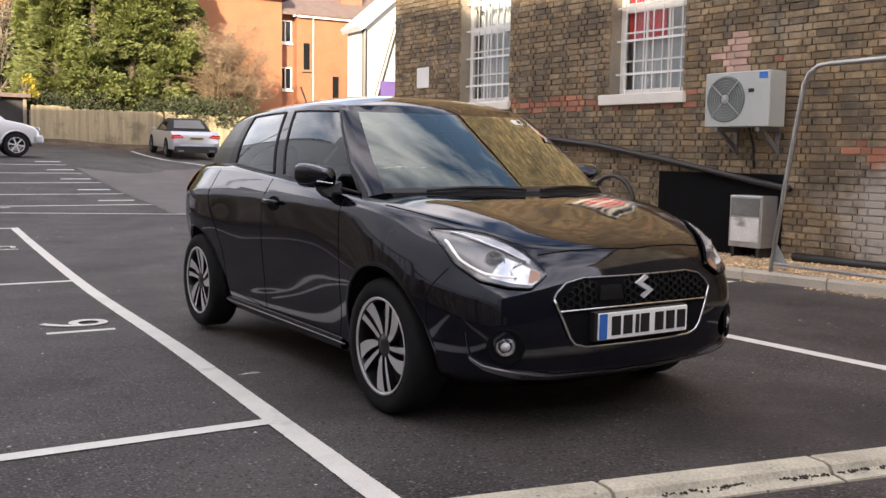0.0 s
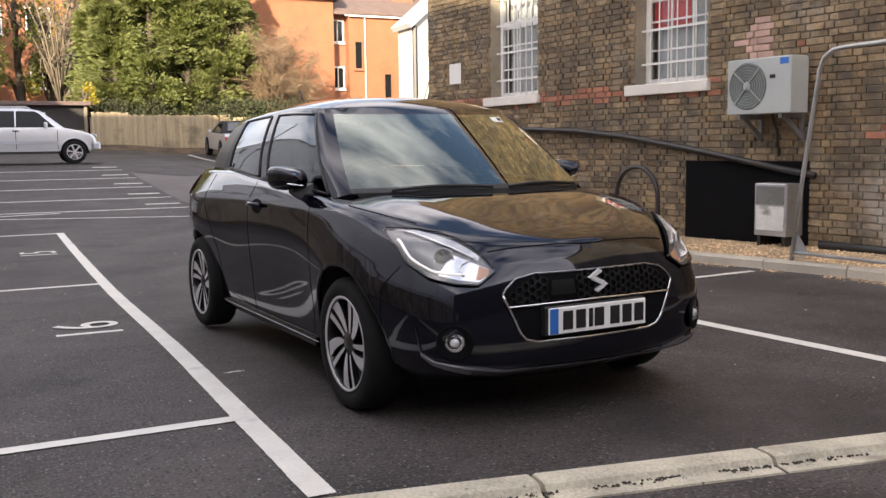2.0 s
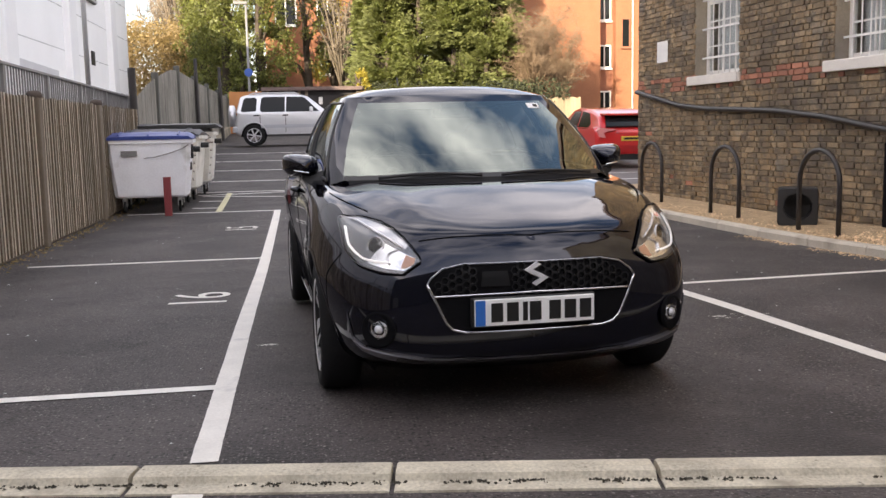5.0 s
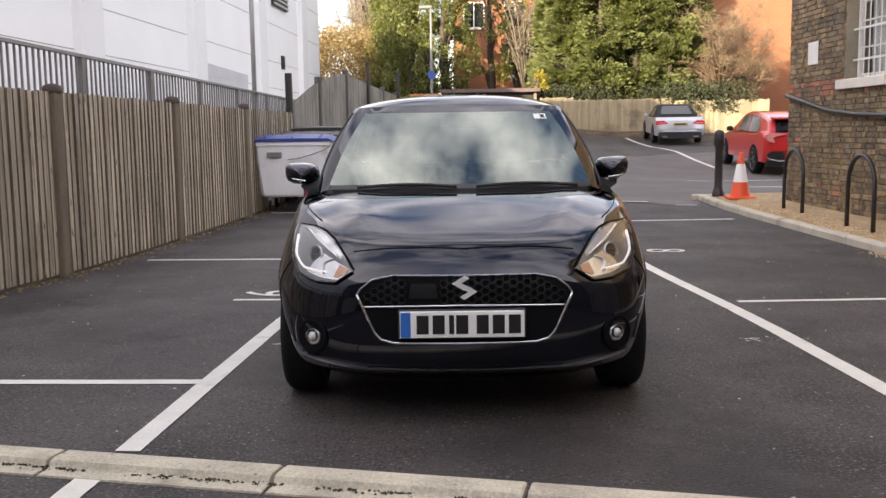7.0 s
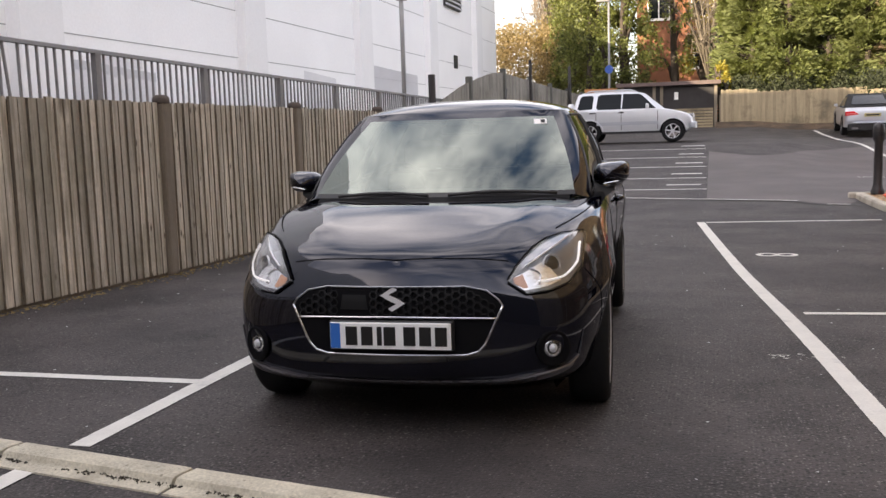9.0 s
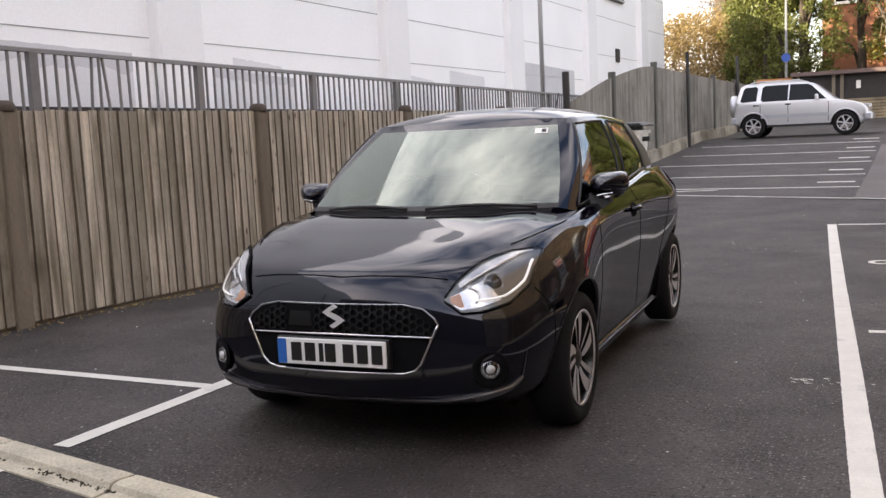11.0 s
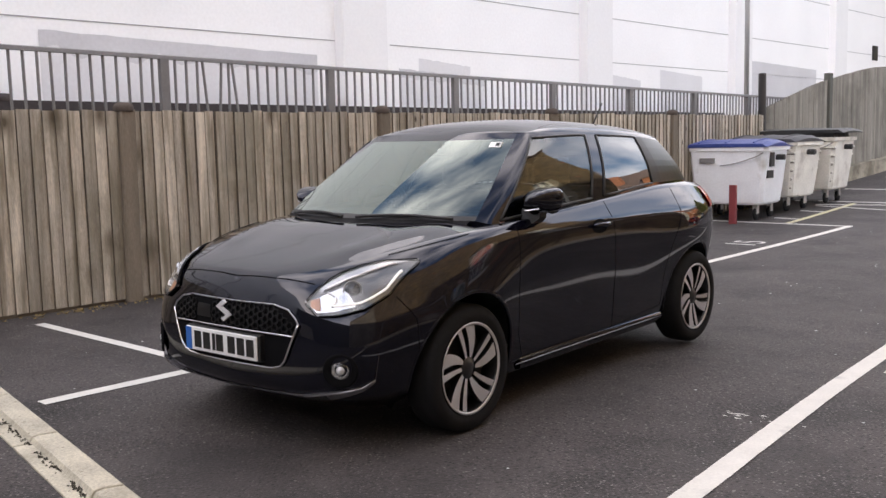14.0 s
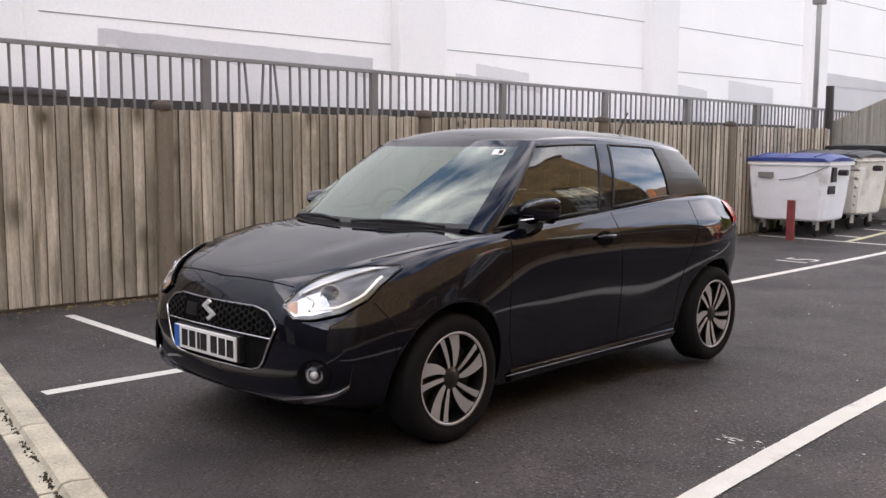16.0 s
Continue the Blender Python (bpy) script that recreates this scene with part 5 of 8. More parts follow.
# columns round one half: windscreen, front pillar, door glasses, rear pillar, tailgate
BAND_EDGES = (("screen", 0.0, 0.0), ("pillar", 0.892, 0.845), ("glass_front", 0.36, 0.92), ("b_post", 1.25, 1.43), ("glass_rear", 1.39, 1.56), ("c_post", 2.04, 2.06), ("tail", 2.66, 2.44), ("end", 0, 0))
def col_point(key, u, t):
    """A point of band key at u in 0..1 across the band, level t."""
    if key == "screen":
        fr = 0.892 + (0.845 - 0.892) * t
        x = fr * u * float(c_gw(t))
        y = cab_f(t) + (cab_nose(fr * float(c_gw(t)), t) - cab_f(t)) * u ** 2.0
    elif key == "tail":
        y0 = 2.66 + (2.44 - 2.66) * t
        xm = cab_side(y0, t)
        x = xm * (1 - u)
        y = cab_tail(x, t)
        if u == 0:
            y = y0
    else:
        i = [k[0] for k in BAND_EDGES].index(key)
        ya = BAND_EDGES[i][1] + (BAND_EDGES[i][2] - BAND_EDGES[i][1]) * t
        yb = BAND_EDGES[i + 1][1] + (BAND_EDGES[i + 1][2] - BAND_EDGES[i + 1][1]) * t
        if key == "pillar":
            xa = (0.892 - 0.047 * t) * float(c_gw(t))
            ya = cab_nose(xa, t)
            y = ya + (yb - ya) * u
            x = xa + (cab_side(yb, t) - xa) * math.sin(u * math.pi / 2)
        else:
            y = ya + (yb - ya) * u
            x = cab_side(y, t)
    z = cab_z(y, t)
    if key == "screen" or key == "pillar":
        zb = foot_z(x) if key == "screen" else 0.94
        z = zb + (cab_z(y, 1.0) - zb) * t if key == "screen" else cab_z(max(y, 0.1), t)
        if key == "pillar":
            zs_ = foot_z(xa)
            z = (1 - u) * (zs_ + (cab_z(y, 1.0) - zs_) * t) + u * z
    return Vector((x, y, z))


LEV = [0.0, 0.05, 0.14, 0.25, 0.37, 0.49, 0.61, 0.73, 0.85, 0.93, 1.0]
BANDS = (("screen", 12), ("pillar", 3), ("glass_front", 10), ("b_post", 2), ("glass_rear", 8), ("c_post", 8), ("tail", 12))
cab, frit, post_trim, rear_post, panes = Geo(), Geo(), {-1: Geo(), 1: Geo()}, {-1: Geo(), 1: Geo()}, {}
for s in (-1, 1):
    for key, n in BANDS:
        pts = [[col_point(key, i / n, t) for t in LEV] for i in range(n + 1)]
        for i in range(n):
            for j in range(len(LEV) - 1):
                q = [pts[i][j], pts[i + 1][j], pts[i + 1][j + 1], pts[i][j + 1]]
                q = [(s * p.x, p.y, p.z) for p in q]
                is_glass = key in ("screen", "glass_front", "glass_rear") and 1 <= j <= 8 or key == "tail" and 3 <= j <= 8 and i >= 5
                if is_glass:
                    name = key if key in ("screen", "tail") else key + str(s)
                    panes.setdefault(name, Geo()).add(q, [(0, 1, 2, 3)])
                elif key == "screen" and j == 0:
                    frit.add(q, [(0, 1, 2, 3)])
                elif key == "c_post" and i < 2 and 1 <= j <= 8:
                    post_trim[s].add(q, [(0, 1, 2, 3)])
                elif key == "c_post" and 1 <= j <= 8:
                    rear_post[s].add(q, [(0, 1, 2, 3)])
                else:
                    cab.add(q, [(0, 1, 2, 3)])
# roof panel
NRF = 12
c_lift = curve_of([0, 0.06, 0.16, 0.32, 0.6, 1.1, 1.5, 1.75], [0.0, 0.022, 0.045, 0.060, 0.067, 0.068, 0.060, 0.044])
edge = [col_point(key, i / n, 1.0) for key, n in BANDS[1:6] for i in range(n + 1)]
edge = [p for k, p in enumerate(edge) if k == 0 or p.y - edge[k - 1].y > 0.004]
p0, p9, y_mid = edge[0], edge[-1], cab_f(1.0)
rings = []
for p in edge:
    row, d = [], p.y - p0.y
    fore, aft = max(0.0, 1 - d / 0.9) ** 1.5, max(0.0, (p.y - 1.6) / (p9.y - 1.6)) ** 2
    for k in range(-NRF, NRF + 1):
        f = abs(k / NRF)
        y = p.y - (p0.y - y_mid) * (1 - f * f) * fore + ((cab_tail(p9.x * f, 1.0) if f < 1 else p9.y) - p9.y) * aft
        row.append((p.x * k / NRF, y, cab_z(y, 1.0) + float(c_lift(d)) * (1 - f ** 2.6) + 0.012 * (1 - f ** 8) * min(1.0, d / 0.12)))
    rings.append(row)
rings.append([(x, y + 0.004, cab_z(y, 1.0)) for x, y, z in rings[-1]])
cab.loft(rings, False)
me = cab.mesh("cabin", True)
bmw = bmesh.new(); bmw.from_mesh(me)
bmesh.ops.remove_doubles(bmw, verts=bmw.verts, dist=0.0008)
bmesh.ops.recalc_face_normals(bmw, faces=bmw.faces)
bmw.to_mesh(me); bmw.free()
part("roof_panel", me, CAR_BLACK, car, "gloss black roof and window pillars", sharp=50)
for s in (-1, 1):
    part("rear_pillar", rear_post[s], PILLAR, car, "satin black rear pillar", smooth=True)
    part("pillar_trim", post_trim[s], TRIM, car, "satin black trim behind the rear door glass", smooth=True)
part("screen_border", frit, TRIM, car, "black border along the windscreen foot", smooth=True)
for name, geo in panes.items():
    me = geo.mesh("glass", True)
    bmw = bmesh.new(); bmw.from_mesh(me)
    bmesh.ops.remove_doubles(bmw, verts=bmw.verts, dist=0.0008)
    bmesh.ops.recalc_face_normals(bmw, faces=bmw.faces)
    bmw.to_mesh(me); bmw.free()
    p = part({"screen": "windscreen", "tail": "rear_window"}.get(name, "side_window"), me, CAR_GLASS if name == "screen" else DOOR_GLASS if "front" in name else SIDE_GLASS, car)
    p.visible_shadow = False


def ribbon(points, r, material, name, parent=car, label="", n=6):
    return part(name, Geo().tube(points, r, n), material, parent, label, smooth=True)


# panel gaps, trims along the glass
for s in (-1, 1):
    def side_line(yz, off=0.0):
        out = []
        for (ya, za), (yb, zb) in zip(yz, yz[1:]):
            m = 10
            out += [(s * flank(ya + (yb - ya) * i / m, za + (zb - za) * i / m, off), ya + (yb - ya) * i / m, za + (zb - za) * i / m) for i in range(m)]
        out.append((s * flank(*yz[-1], off), *yz[-1]))
        return out
    for line in ([(0.42, 0.945), (0.39, 0.62), (0.42, 0.40), (0.48, 0.268)], [(1.34, 1.01), (1.40, 0.6), (1.41, 0.268)], [(0.48, 0.268), (1.42, 0.268), (2.02, 0.31)], [(2.22, 1.04), (2.18, 0.86), (2.08, 0.70), (2.03, 0.55), (2.02, 0.31)]):
        ribbon(side_line(line), 0.0019, GAP, "panel_gap")
    ribbon(side_line([(-0.42, 0.70), (-0.36, 0.60), (-0.345, 0.42)]), 0.0018, GAP, "panel_gap")
    # bonnet shut line along the shoulder
    ribbon([tuple(Vector((s * abs(grid[i][NT].x) * 0.985, grid[i][NT].y, grid[i][NT].z + 0.0045))) for i in right if -0.36 < grid[i][NT].y < 0.12], 0.0020, GAP, "panel_gap")
    # sill moulding with a bright lower edge
    sill = Geo()
    rings = []
    for k in range(31):
        y = 0.46 + 1.58 * k / 30
        x = flank(y, 0.24)
        rings.append([(s * (x + 0.002), y, 0.262), (s * (x + 0.014), y, 0.245), (s * (x + 0.010), y, 0.205), (s * (x - 0.06), y, 0.185)])
    part("sill_moulding", sill.loft(rings, False), CAR_BLACK, car, smooth=True)
    ribbon([(s * (flank(0.42 + 1.62 * k / 30, 0.24) + 0.013), 0.42 + 1.62 * k / 30, 0.236) for k in range(31)], 0.0022, SATIN, "sill_strip")
    # glass seals
    for key, u in (("glass_front", 0.0), ("glass_front", 1.0), ("glass_rear", 0.0), ("glass_rear", 1.0)):
        ribbon([(s * (p.x + 0.002), p.y, p.z) for p in (col_point(key, u, t) for t in LEV[1:10])], 0.007, TRIM, "window_seal")
    for a, key in ((0.05, "glass_front"), (0.05, "glass_rear"), (0.93, "glass_front"), (0.93, "glass_rear")):
        ribbon([(s * (p.x + 0.002), p.y, p.z) for p in (col_point(key, u / 10, a) for u in range(11))], 0.007, TRIM, "window_seal")
    # door handle in its recess
    hy, hz = 1.20, 0.88
    x = flank(hy, hz)
    rec = Geo().loft([[(s * (flank(hy + 0.085 * math.cos(a) * q, hz + 0.04 * math.sin(a) * q) + 0.0015), hy + 0.085 * math.cos(a) * q, hz + 0.04 * math.sin(a) * q) for a in [2 * math.pi * k / 20 for k in range(20)]] for q in (0.05, 1.0)], True)
    part("handle_recess", rec, GAP, car)
    hd = Geo().tube([(s * (x + 0.008), hy - 0.085, hz + 0.008), (s * (x + 0.036), hy - 0.05, hz + 0.012), (s * (x + 0.038), hy + 0.04, hz + 0.012), (s * (x + 0.008), hy + 0.085, hz + 0.008)], 0.013, 10)
    part("door_handle", hd, CAR_BLACK, car, smooth=True)
    # indicator repeater on the fender edge reflector
    # mirror on its foot
    mir = Geo()
    rings = []
    for k in range(13):
        a = k / 12
        rx = 0.115 * math.sin(math.pi * min(max(a, 0.03), 0.97)) ** 0.5
        yy = 0.56 + (a - 0.35) * 0.19
        ww, hh = 0.084 * (1 - (1 - a) ** 3) + 0.012, 0.053 * (1 - (1 - a) ** 3) + 0.008
        if k == 12:
            ww, hh = ww * 0.93, hh * 0.9
        rings.append([(s * (0.872 - (0.03 if s > 0 else 0.008) + ww * math.copysign(abs(math.cos(t)) ** 0.55, math.cos(t)) + 0.01 * a), yy, 1.047 + (0.015 if s > 0 else 0) + hh * math.copysign(abs(math.sin(t)) ** 0.7, math.sin(t)) + 0.012 * math.cos(t)) for t in [2 * math.pi * i / 24 for i in range(24)]])
    mirror = part("door_mirror", mir.loft(rings, True, True), CAR_BLACK, car, "gloss black door mirror with a lamp strip", smooth=True, sharp=60)
    part("mirror_foot", Geo().loft([[(s * 0.76, 0.54, 0.93), (s * 0.76, 0.70, 0.93), (s * 0.76, 0.68, 1.02), (s * 0.76, 0.57, 1.02)], [(s * 0.83, 0.56, 0.945), (s * 0.83, 0.65, 0.945), (s * 0.83, 0.64, 0.99), (s * 0.83, 0.57, 0.99)], [(s * 0.87, 0.57, 0.975), (s * 0.87, 0.63, 0.975), (s * 0.87, 0.63, 1.0), (s * 0.87, 0.57, 1.0)]], True, True), TRIM, mirror)
    mc = 0.860 - (0.03 if s > 0 else 0.008)
    part("repeater", Geo().tube([(s * (mc - 0.015 + 0.075 * k / 6), 0.516 + 0.016 * (k / 6) ** 2, 1.012 + 0.002 * k) for k in range(7)], 0.0045, 8), LAMP_SILVER, mirror, "clear mirror repeater strip")
    part("mirror_glass", Geo().lathe([(0.001, 0), (0.06, 0)], 20, pose(s * 0.868, 0.687, 1.047, 90, 0, 0)), CHROME, mirror)

# bonnet front shut line, across the nose
def on_skin(x, y):
    """The body's top surface over a place of its plan."""
    hit, place, normal, _ = shell.ray_cast(Vector((x, y, 1.3)), Vector((0, 0, -1)))
    return tuple(place + normal * 0.001)


bpy.context.view_layer.update()
ribbon([on_skin(x, -0.672 + 0.22 * x * x) for x in np.linspace(-0.47, 0.47, 61)], 0.0026, GAP, "panel_gap")


def face_patch(outline_xz, off, material, name, parent=car, label="", n=0, thick=0.012):
    """A plate that follows the nose inside an (x, z) outline given from the left end over the top."""
    g2 = Geo()
    zs = sorted({round(p[1], 5) for p in outline_xz})
    lo, hi = zs[0], zs[-1]
    rows_n, cols_n = 14, 26
    rings2 = []
    for j in range(rows_n + 1):
        z = lo + (hi - lo) * j / rows_n
        xs = []
        m = len(outline_xz)
        for i in range(m):
            (xa, za), (xb, zb) = outline_xz[i], outline_xz[(i + 1) % m]
            if (za - z) * (zb - z) <= 0 and abs(za - zb) > 1e-9:
                xs.append(xa + (xb - xa) * (z - za) / (zb - za))
            elif abs(za - z) < 1e-9:
                xs.append(xa)
        a, bx = min(xs), max(xs)
        rings2.append([(a + (bx - a) * i / cols_n, front(a + (bx - a) * i / cols_n, z, off), z) for i in range(cols_n + 1)])
    g2.loft(rings2, False)
    return part(name, g2, material, parent, label, smooth=True)


# grille
HEX = [(-0.455, 0.586), (-0.438, 0.612), (-0.388, 0.649), (-0.30, 0.666), (0.30, 0.666), (0.388, 0.649), (0.438, 0.612), (0.455, 0.586), (0.380, 0.424), (0.352, 0.395), (0.30, 0.381), (-0.30, 0.381), (-0.352, 0.395), (-0.380, 0.424)]
face_patch(HEX, 0.003, GAP, "grille_mouth")
def on_nose(poly, off, m=8):
    out = []
    for (xa, za), (xb, zb) in zip(poly, poly[1:]):
        out += [(xa + (xb - xa) * i / m, front(xa + (xb - xa) * i / m, za + (zb - za) * i / m, off), za + (zb - za) * i / m) for i in range(m)]
    out.append((poly[-1][0], front(*poly[-1], off), poly[-1][1]))
    return out
ribbon(on_nose(HEX[7:] + [HEX[0]], 0.008), 0.0062, CHROME, "grille_trim", label="chrome lower grille trim", n=8)
ribbon(on_nose(HEX[:8], 0.007), 0.0038, SATIN, "grille_trim", label="thin satin upper grille trim", n=8)
ribbon(on_nose([(-0.430, 0.535), (0.0, 0.543), (0.430, 0.535)], 0.010, 16), 0.0052, CHROME, "grille_bar", label="chrome bar across the grille", n=8)
mesh_g = Geo()
hexr = 0.0195
for i in range(-15, 16):
    for j in range(4):
        hx, hz = i * hexr * 1.5, 0.549 + j * hexr * 1.732 + (hexr * 0.866 if i % 2 else 0)
        lim = 0.415 - 1.05 * max(0.0, hz - 0.585)
        if abs(hx) > lim or hz > 0.652 or -0.245 < hx < -0.10:
            continue
        angs = [math.pi / 3 * k for k in range(6)]
        ring_o = [(hx + hexr * math.cos(a), hz + hexr * math.sin(a)) for a in angs]
        ring_i = [(hx + hexr * 0.74 * math.cos(a), hz + hexr * 0.74 * math.sin(a)) for a in angs]
        mesh_g.loft([[(x, front(x, z, 0.004), z) for x, z in ring_i], [(x, front(x, z, 0.013), z) for x, z in ring_i], [(x, front(x, z, 0.013), z) for x, z in ring_o]], True)
tagged(part("grille_mesh", mesh_g, MESH_BLACK, car, "black honeycomb grille mesh"), kind="stuff")
face_patch([(-0.235, 0.572), (-0.225, 0.634), (-0.12, 0.634), (-0.11, 0.572)], 0.012, MESH_BLACK, "radar_cover", label="flat black sensor cover")
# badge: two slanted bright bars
bd = Geo()
yb = front(0, 0.618, 0.026)
HOOK = ((0.002, 0.042), (-0.052, 0.008), (0.016, -0.026), (0.034, -0.014), (-0.016, 0.010), (0.020, 0.030))
for sx in (1, -1):
    rings = [[(sx * x, yb + o + (0.0015 if sx < 0 else 0), 0.618 + sx * (z + 0.009)) for x, z in HOOK] for o in (0.0, 0.012)]
    bd.loft(rings, True, True)
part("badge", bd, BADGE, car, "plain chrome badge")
# number plate
PZ = 0.467
def plate(parent, y, face, z=PZ, mid=-0.012):
    p = part("number_plate", Geo().box(mid - 0.26, mid + 0.26, y, y + 0.012, z - 0.056, z + 0.056, c=0.004), face, parent, "number plate with plain dark bars")
    part("plate_band", Geo().box(mid - 0.257, mid - 0.215, y - 0.002, y, z - 0.053, z + 0.053), PLATE_B, p)
    for i, x in enumerate((-0.165, -0.098, -0.044, 0.0, 0.085, 0.152, 0.219)):
        wd = 0.020 if i == 2 else 0.05
        part("plate_bar", Geo().box(mid + x - wd / 2, mid + x + wd / 2, y - 0.003, y - 0.0005, z - 0.0395, z + 0.0395), PLATE_K, p)
    return p
part("plate_holder", Geo().box(-0.280, 0.256, front(0, PZ) - 0.018, front(0, PZ) + 0.03, PZ - 0.062, PZ + 0.062, c=0.006), TRIM, car)
plate(car, front(0, PZ) - 0.030, PLATE_W)

def on_body(p, off=0.0):
    """Moves a point of the right front corner out in plan until it lies on the body."""
    cx, cy = 0.30, -0.20
    n, a = float(c_nf(p.z)), YC - float(c_f(p.z))
    lo, hi = 0.0, 3.0
    for _ in range(26):
        k = (lo + hi) / 2
        x, y = cx + (p.x - cx) * k, cy + (p.y - cy) * k
        f = (abs(x) / (float(c_w(p.z)) + flare(y, p.z))) ** n + (max(0.0, YC - y + sweep(x, max(0.0, min(1.0, (YC - y) / a)))) / a) ** n
        lo, hi = (k, hi) if f < 1 else (lo, k)
    d = Vector((p.x - cx, p.y - cy)).normalized()
    return Vector((cx + (p.x - cx) * k + d.x * off, cy + (p.y - cy) * k + d.y * off, p.z))


def along(pts, u):
    """The point at u in 0..1 along a few points."""
    k = min(int(u * (len(pts) - 1)), len(pts) - 2)
    return Vector(pts[k]).lerp(Vector(pts[k + 1]), u * (len(pts) - 1) - k)


LAMP_LO = ((0.480, -0.70, 0.678), (0.560, -0.71, 0.630), (0.652, -0.67, 0.636), (0.728, -0.57, 0.660), (0.764, -0.45, 0.714), (0.772, -0.37, 0.776), (0.752, -0.25, 0.836))
LAMP_HI = ((0.482, -0.70, 0.690), (0.520, -0.68, 0.738), (0.556, -0.64, 0.775), (0.592, -0.58, 0.806), (0.634, -0.48, 0.832), (0.680, -0.38, 0.846), (0.742, -0.25, 0.846))
LIP = ((0.0, -0.72, 0.246), (0.22, -0.71, 0.246), (0.43, -0.67, 0.251), (0.53, -0.66, 0.272), (0.63, -0.64, 0.293), (0.72, -0.60, 0.313), (0.765, -0.56, 0.345), (0.778, -0.55, 0.455))
LIP_H = (0.015, 0.015, 0.018, 0.021, 0.017, 0.012, 0.008, 0.004)
LIP_OUT = (0.020, 0.020, 0.026, 0.024, 0.020, 0.016, 0.009, 0.004)
# front lip with silver edge, fog lamps in their round surrounds
for s in (-1, 1):
    rings = []
    for i in range(57):
        q = along(LIP, i / 56)
        k = min(int(i / 8), 6)
        f = i / 8 - k
        hh, oo = LIP_H[k] + (LIP_H[k + 1] - LIP_H[k]) * f, LIP_OUT[k] + (LIP_OUT[k + 1] - LIP_OUT[k]) * f
        def lip_at(z, off):
            p = on_body(Vector((q.x, q.y, z)), off) if q.x > 0.3 else Vector((q.x, front(q.x, z, off), z))
            return (s * p.x, p.y, p.z)
        rings.append([lip_at(q.z + hh, -0.006), lip_at(q.z + hh * 0.8, oo * 0.75), lip_at(q.z + hh * 0.4, oo), lip_at(q.z - hh, oo), lip_at(q.z - hh * 1.25, oo * 0.5), lip_at(q.z - hh * 1.25, -0.006)])
    part("lip_trim", Geo().loft(rings, True, True), LIP_GREY, car, "satin grey bumper lip trim", smooth=True, sharp=35)
    fxm, fzm = s * 0.658, 0.400
    fy = front(0.658, fzm, 0.0)
    turn = s * 34
    m = pose(fxm, fy - 0.004, fzm, 90, 0, turn)
    fog = part("fog_lamp_surround", Geo().lathe([(0.078, -0.012), (0.076, -0.001), (0.070, 0.0015), (0.046, -0.010), (0.036, -0.018)], 32, m), GAP, car, smooth=True)
    part("fog_reflector", Geo().lathe([(0.001, -0.016), (0.022, -0.013), (0.036, -0.004), (0.040, -0.010)], 24, m), LAMP_SILVER, fog, smooth=True)
    # pale bulb added where the fog lamp's reflection would shine
    part("fog_glint_bulb", Geo().lathe([(0.019, -0.006), (0.015, 0.003), (0.008, 0.006), (0.001, 0.007)], 16, m), BADGE, fog, "pale fog lamp bulb standing in for the lamp's glint", smooth=True)
    part("fog_lens", Geo().lathe([(0.038, -0.006), (0.026, 0.006), (0.001, 0.010)], 24, m), LENS, fog, smooth=True)

    # headlamp: a lens that wraps the corner, over its inner pieces
    def lamp_pt(u, v, off):
        """u from the inner tip to the rear tip, v from the lower, outer edge to the upper, inner edge."""
        a, b2 = along(LAMP_LO, u), along(LAMP_HI, u)
        p = on_body(a.lerp(b2, v), off)
        return Vector((s * p.x, p.y, p.z + off * 0.25))
    lampb = Geo().loft([[tuple(lamp_pt(i / 30, j / 8, 0.002)) for j in range(9)] for i in range(31)], False)
    lamp = part("headlamp", lampb, LAMP_DARK, car, "clear headlamp with lit running light strip", smooth=True)
    part("lamp_reflector", Geo().loft([[tuple(lamp_pt(0.10 + 0.36 * i / 16, 0.12 + 0.55 * j / 4, 0.006)) for j in range(5)] for i in range(17)], False), LAMP_SILVER, lamp, smooth=True)
    part("upper_bezel", Geo().loft([[tuple(lamp_pt(0.22 + 0.72 * i / 16, 0.78 + 0.16 * j / 2, 0.008)) for j in range(3)] for i in range(17)], False), LAMP_GREY, lamp, "grey upper lamp bezel", smooth=True)
    part("running_light", Geo().tube([tuple(lamp_pt(0.86 - 0.56 * i / 24, 0.30 - 0.14 * math.sin(math.pi * i / 24), 0.011)) for i in range(25)], 0.0062, 8, taper=0.004), DRL, lamp, "lit white running light strip", smooth=True)
    part("inner_trim", Geo().tube([tuple(lamp_pt(0.30 + 0.06 * math.sin(math.pi * i / 12), 0.24 + 0.46 * i / 12, 0.010)) for i in range(13)], 0.005, 6), LAMP_SILVER, lamp, smooth=True)
    part("upper_trim", Geo().tube([tuple(lamp_pt(0.26 + 0.62 * i / 16, 0.80, 0.011)) for i in range(17)], 0.006, 6), LAMP_SILVER, lamp, smooth=True)
    part("indicator", Geo().loft([[tuple(lamp_pt(0.07 + 0.13 * i / 8, 0.2 + 0.45 * j / 4, 0.009)) for j in range(5)] for i in range(9)], False), AMBER, lamp, smooth=True)
    c0 = lamp_pt(0.50, 0.52, 0.004)
    proj = part("projector", Geo().lathe([(0.044, -0.004), (0.043, 0.005), (0.040, 0.004), (0.036, 0.0)], 28, pose(*c0, 78, 0, s * 40)), LAMP_GREY, lamp, smooth=True)
    part("projector_lens", Geo().lathe([(0.036, 0.0), (0.026, 0.006), (0.001, 0.010)], 24, pose(*c0, 78, 0, s * 40)), GLOSS_BLACK, proj, smooth=True)
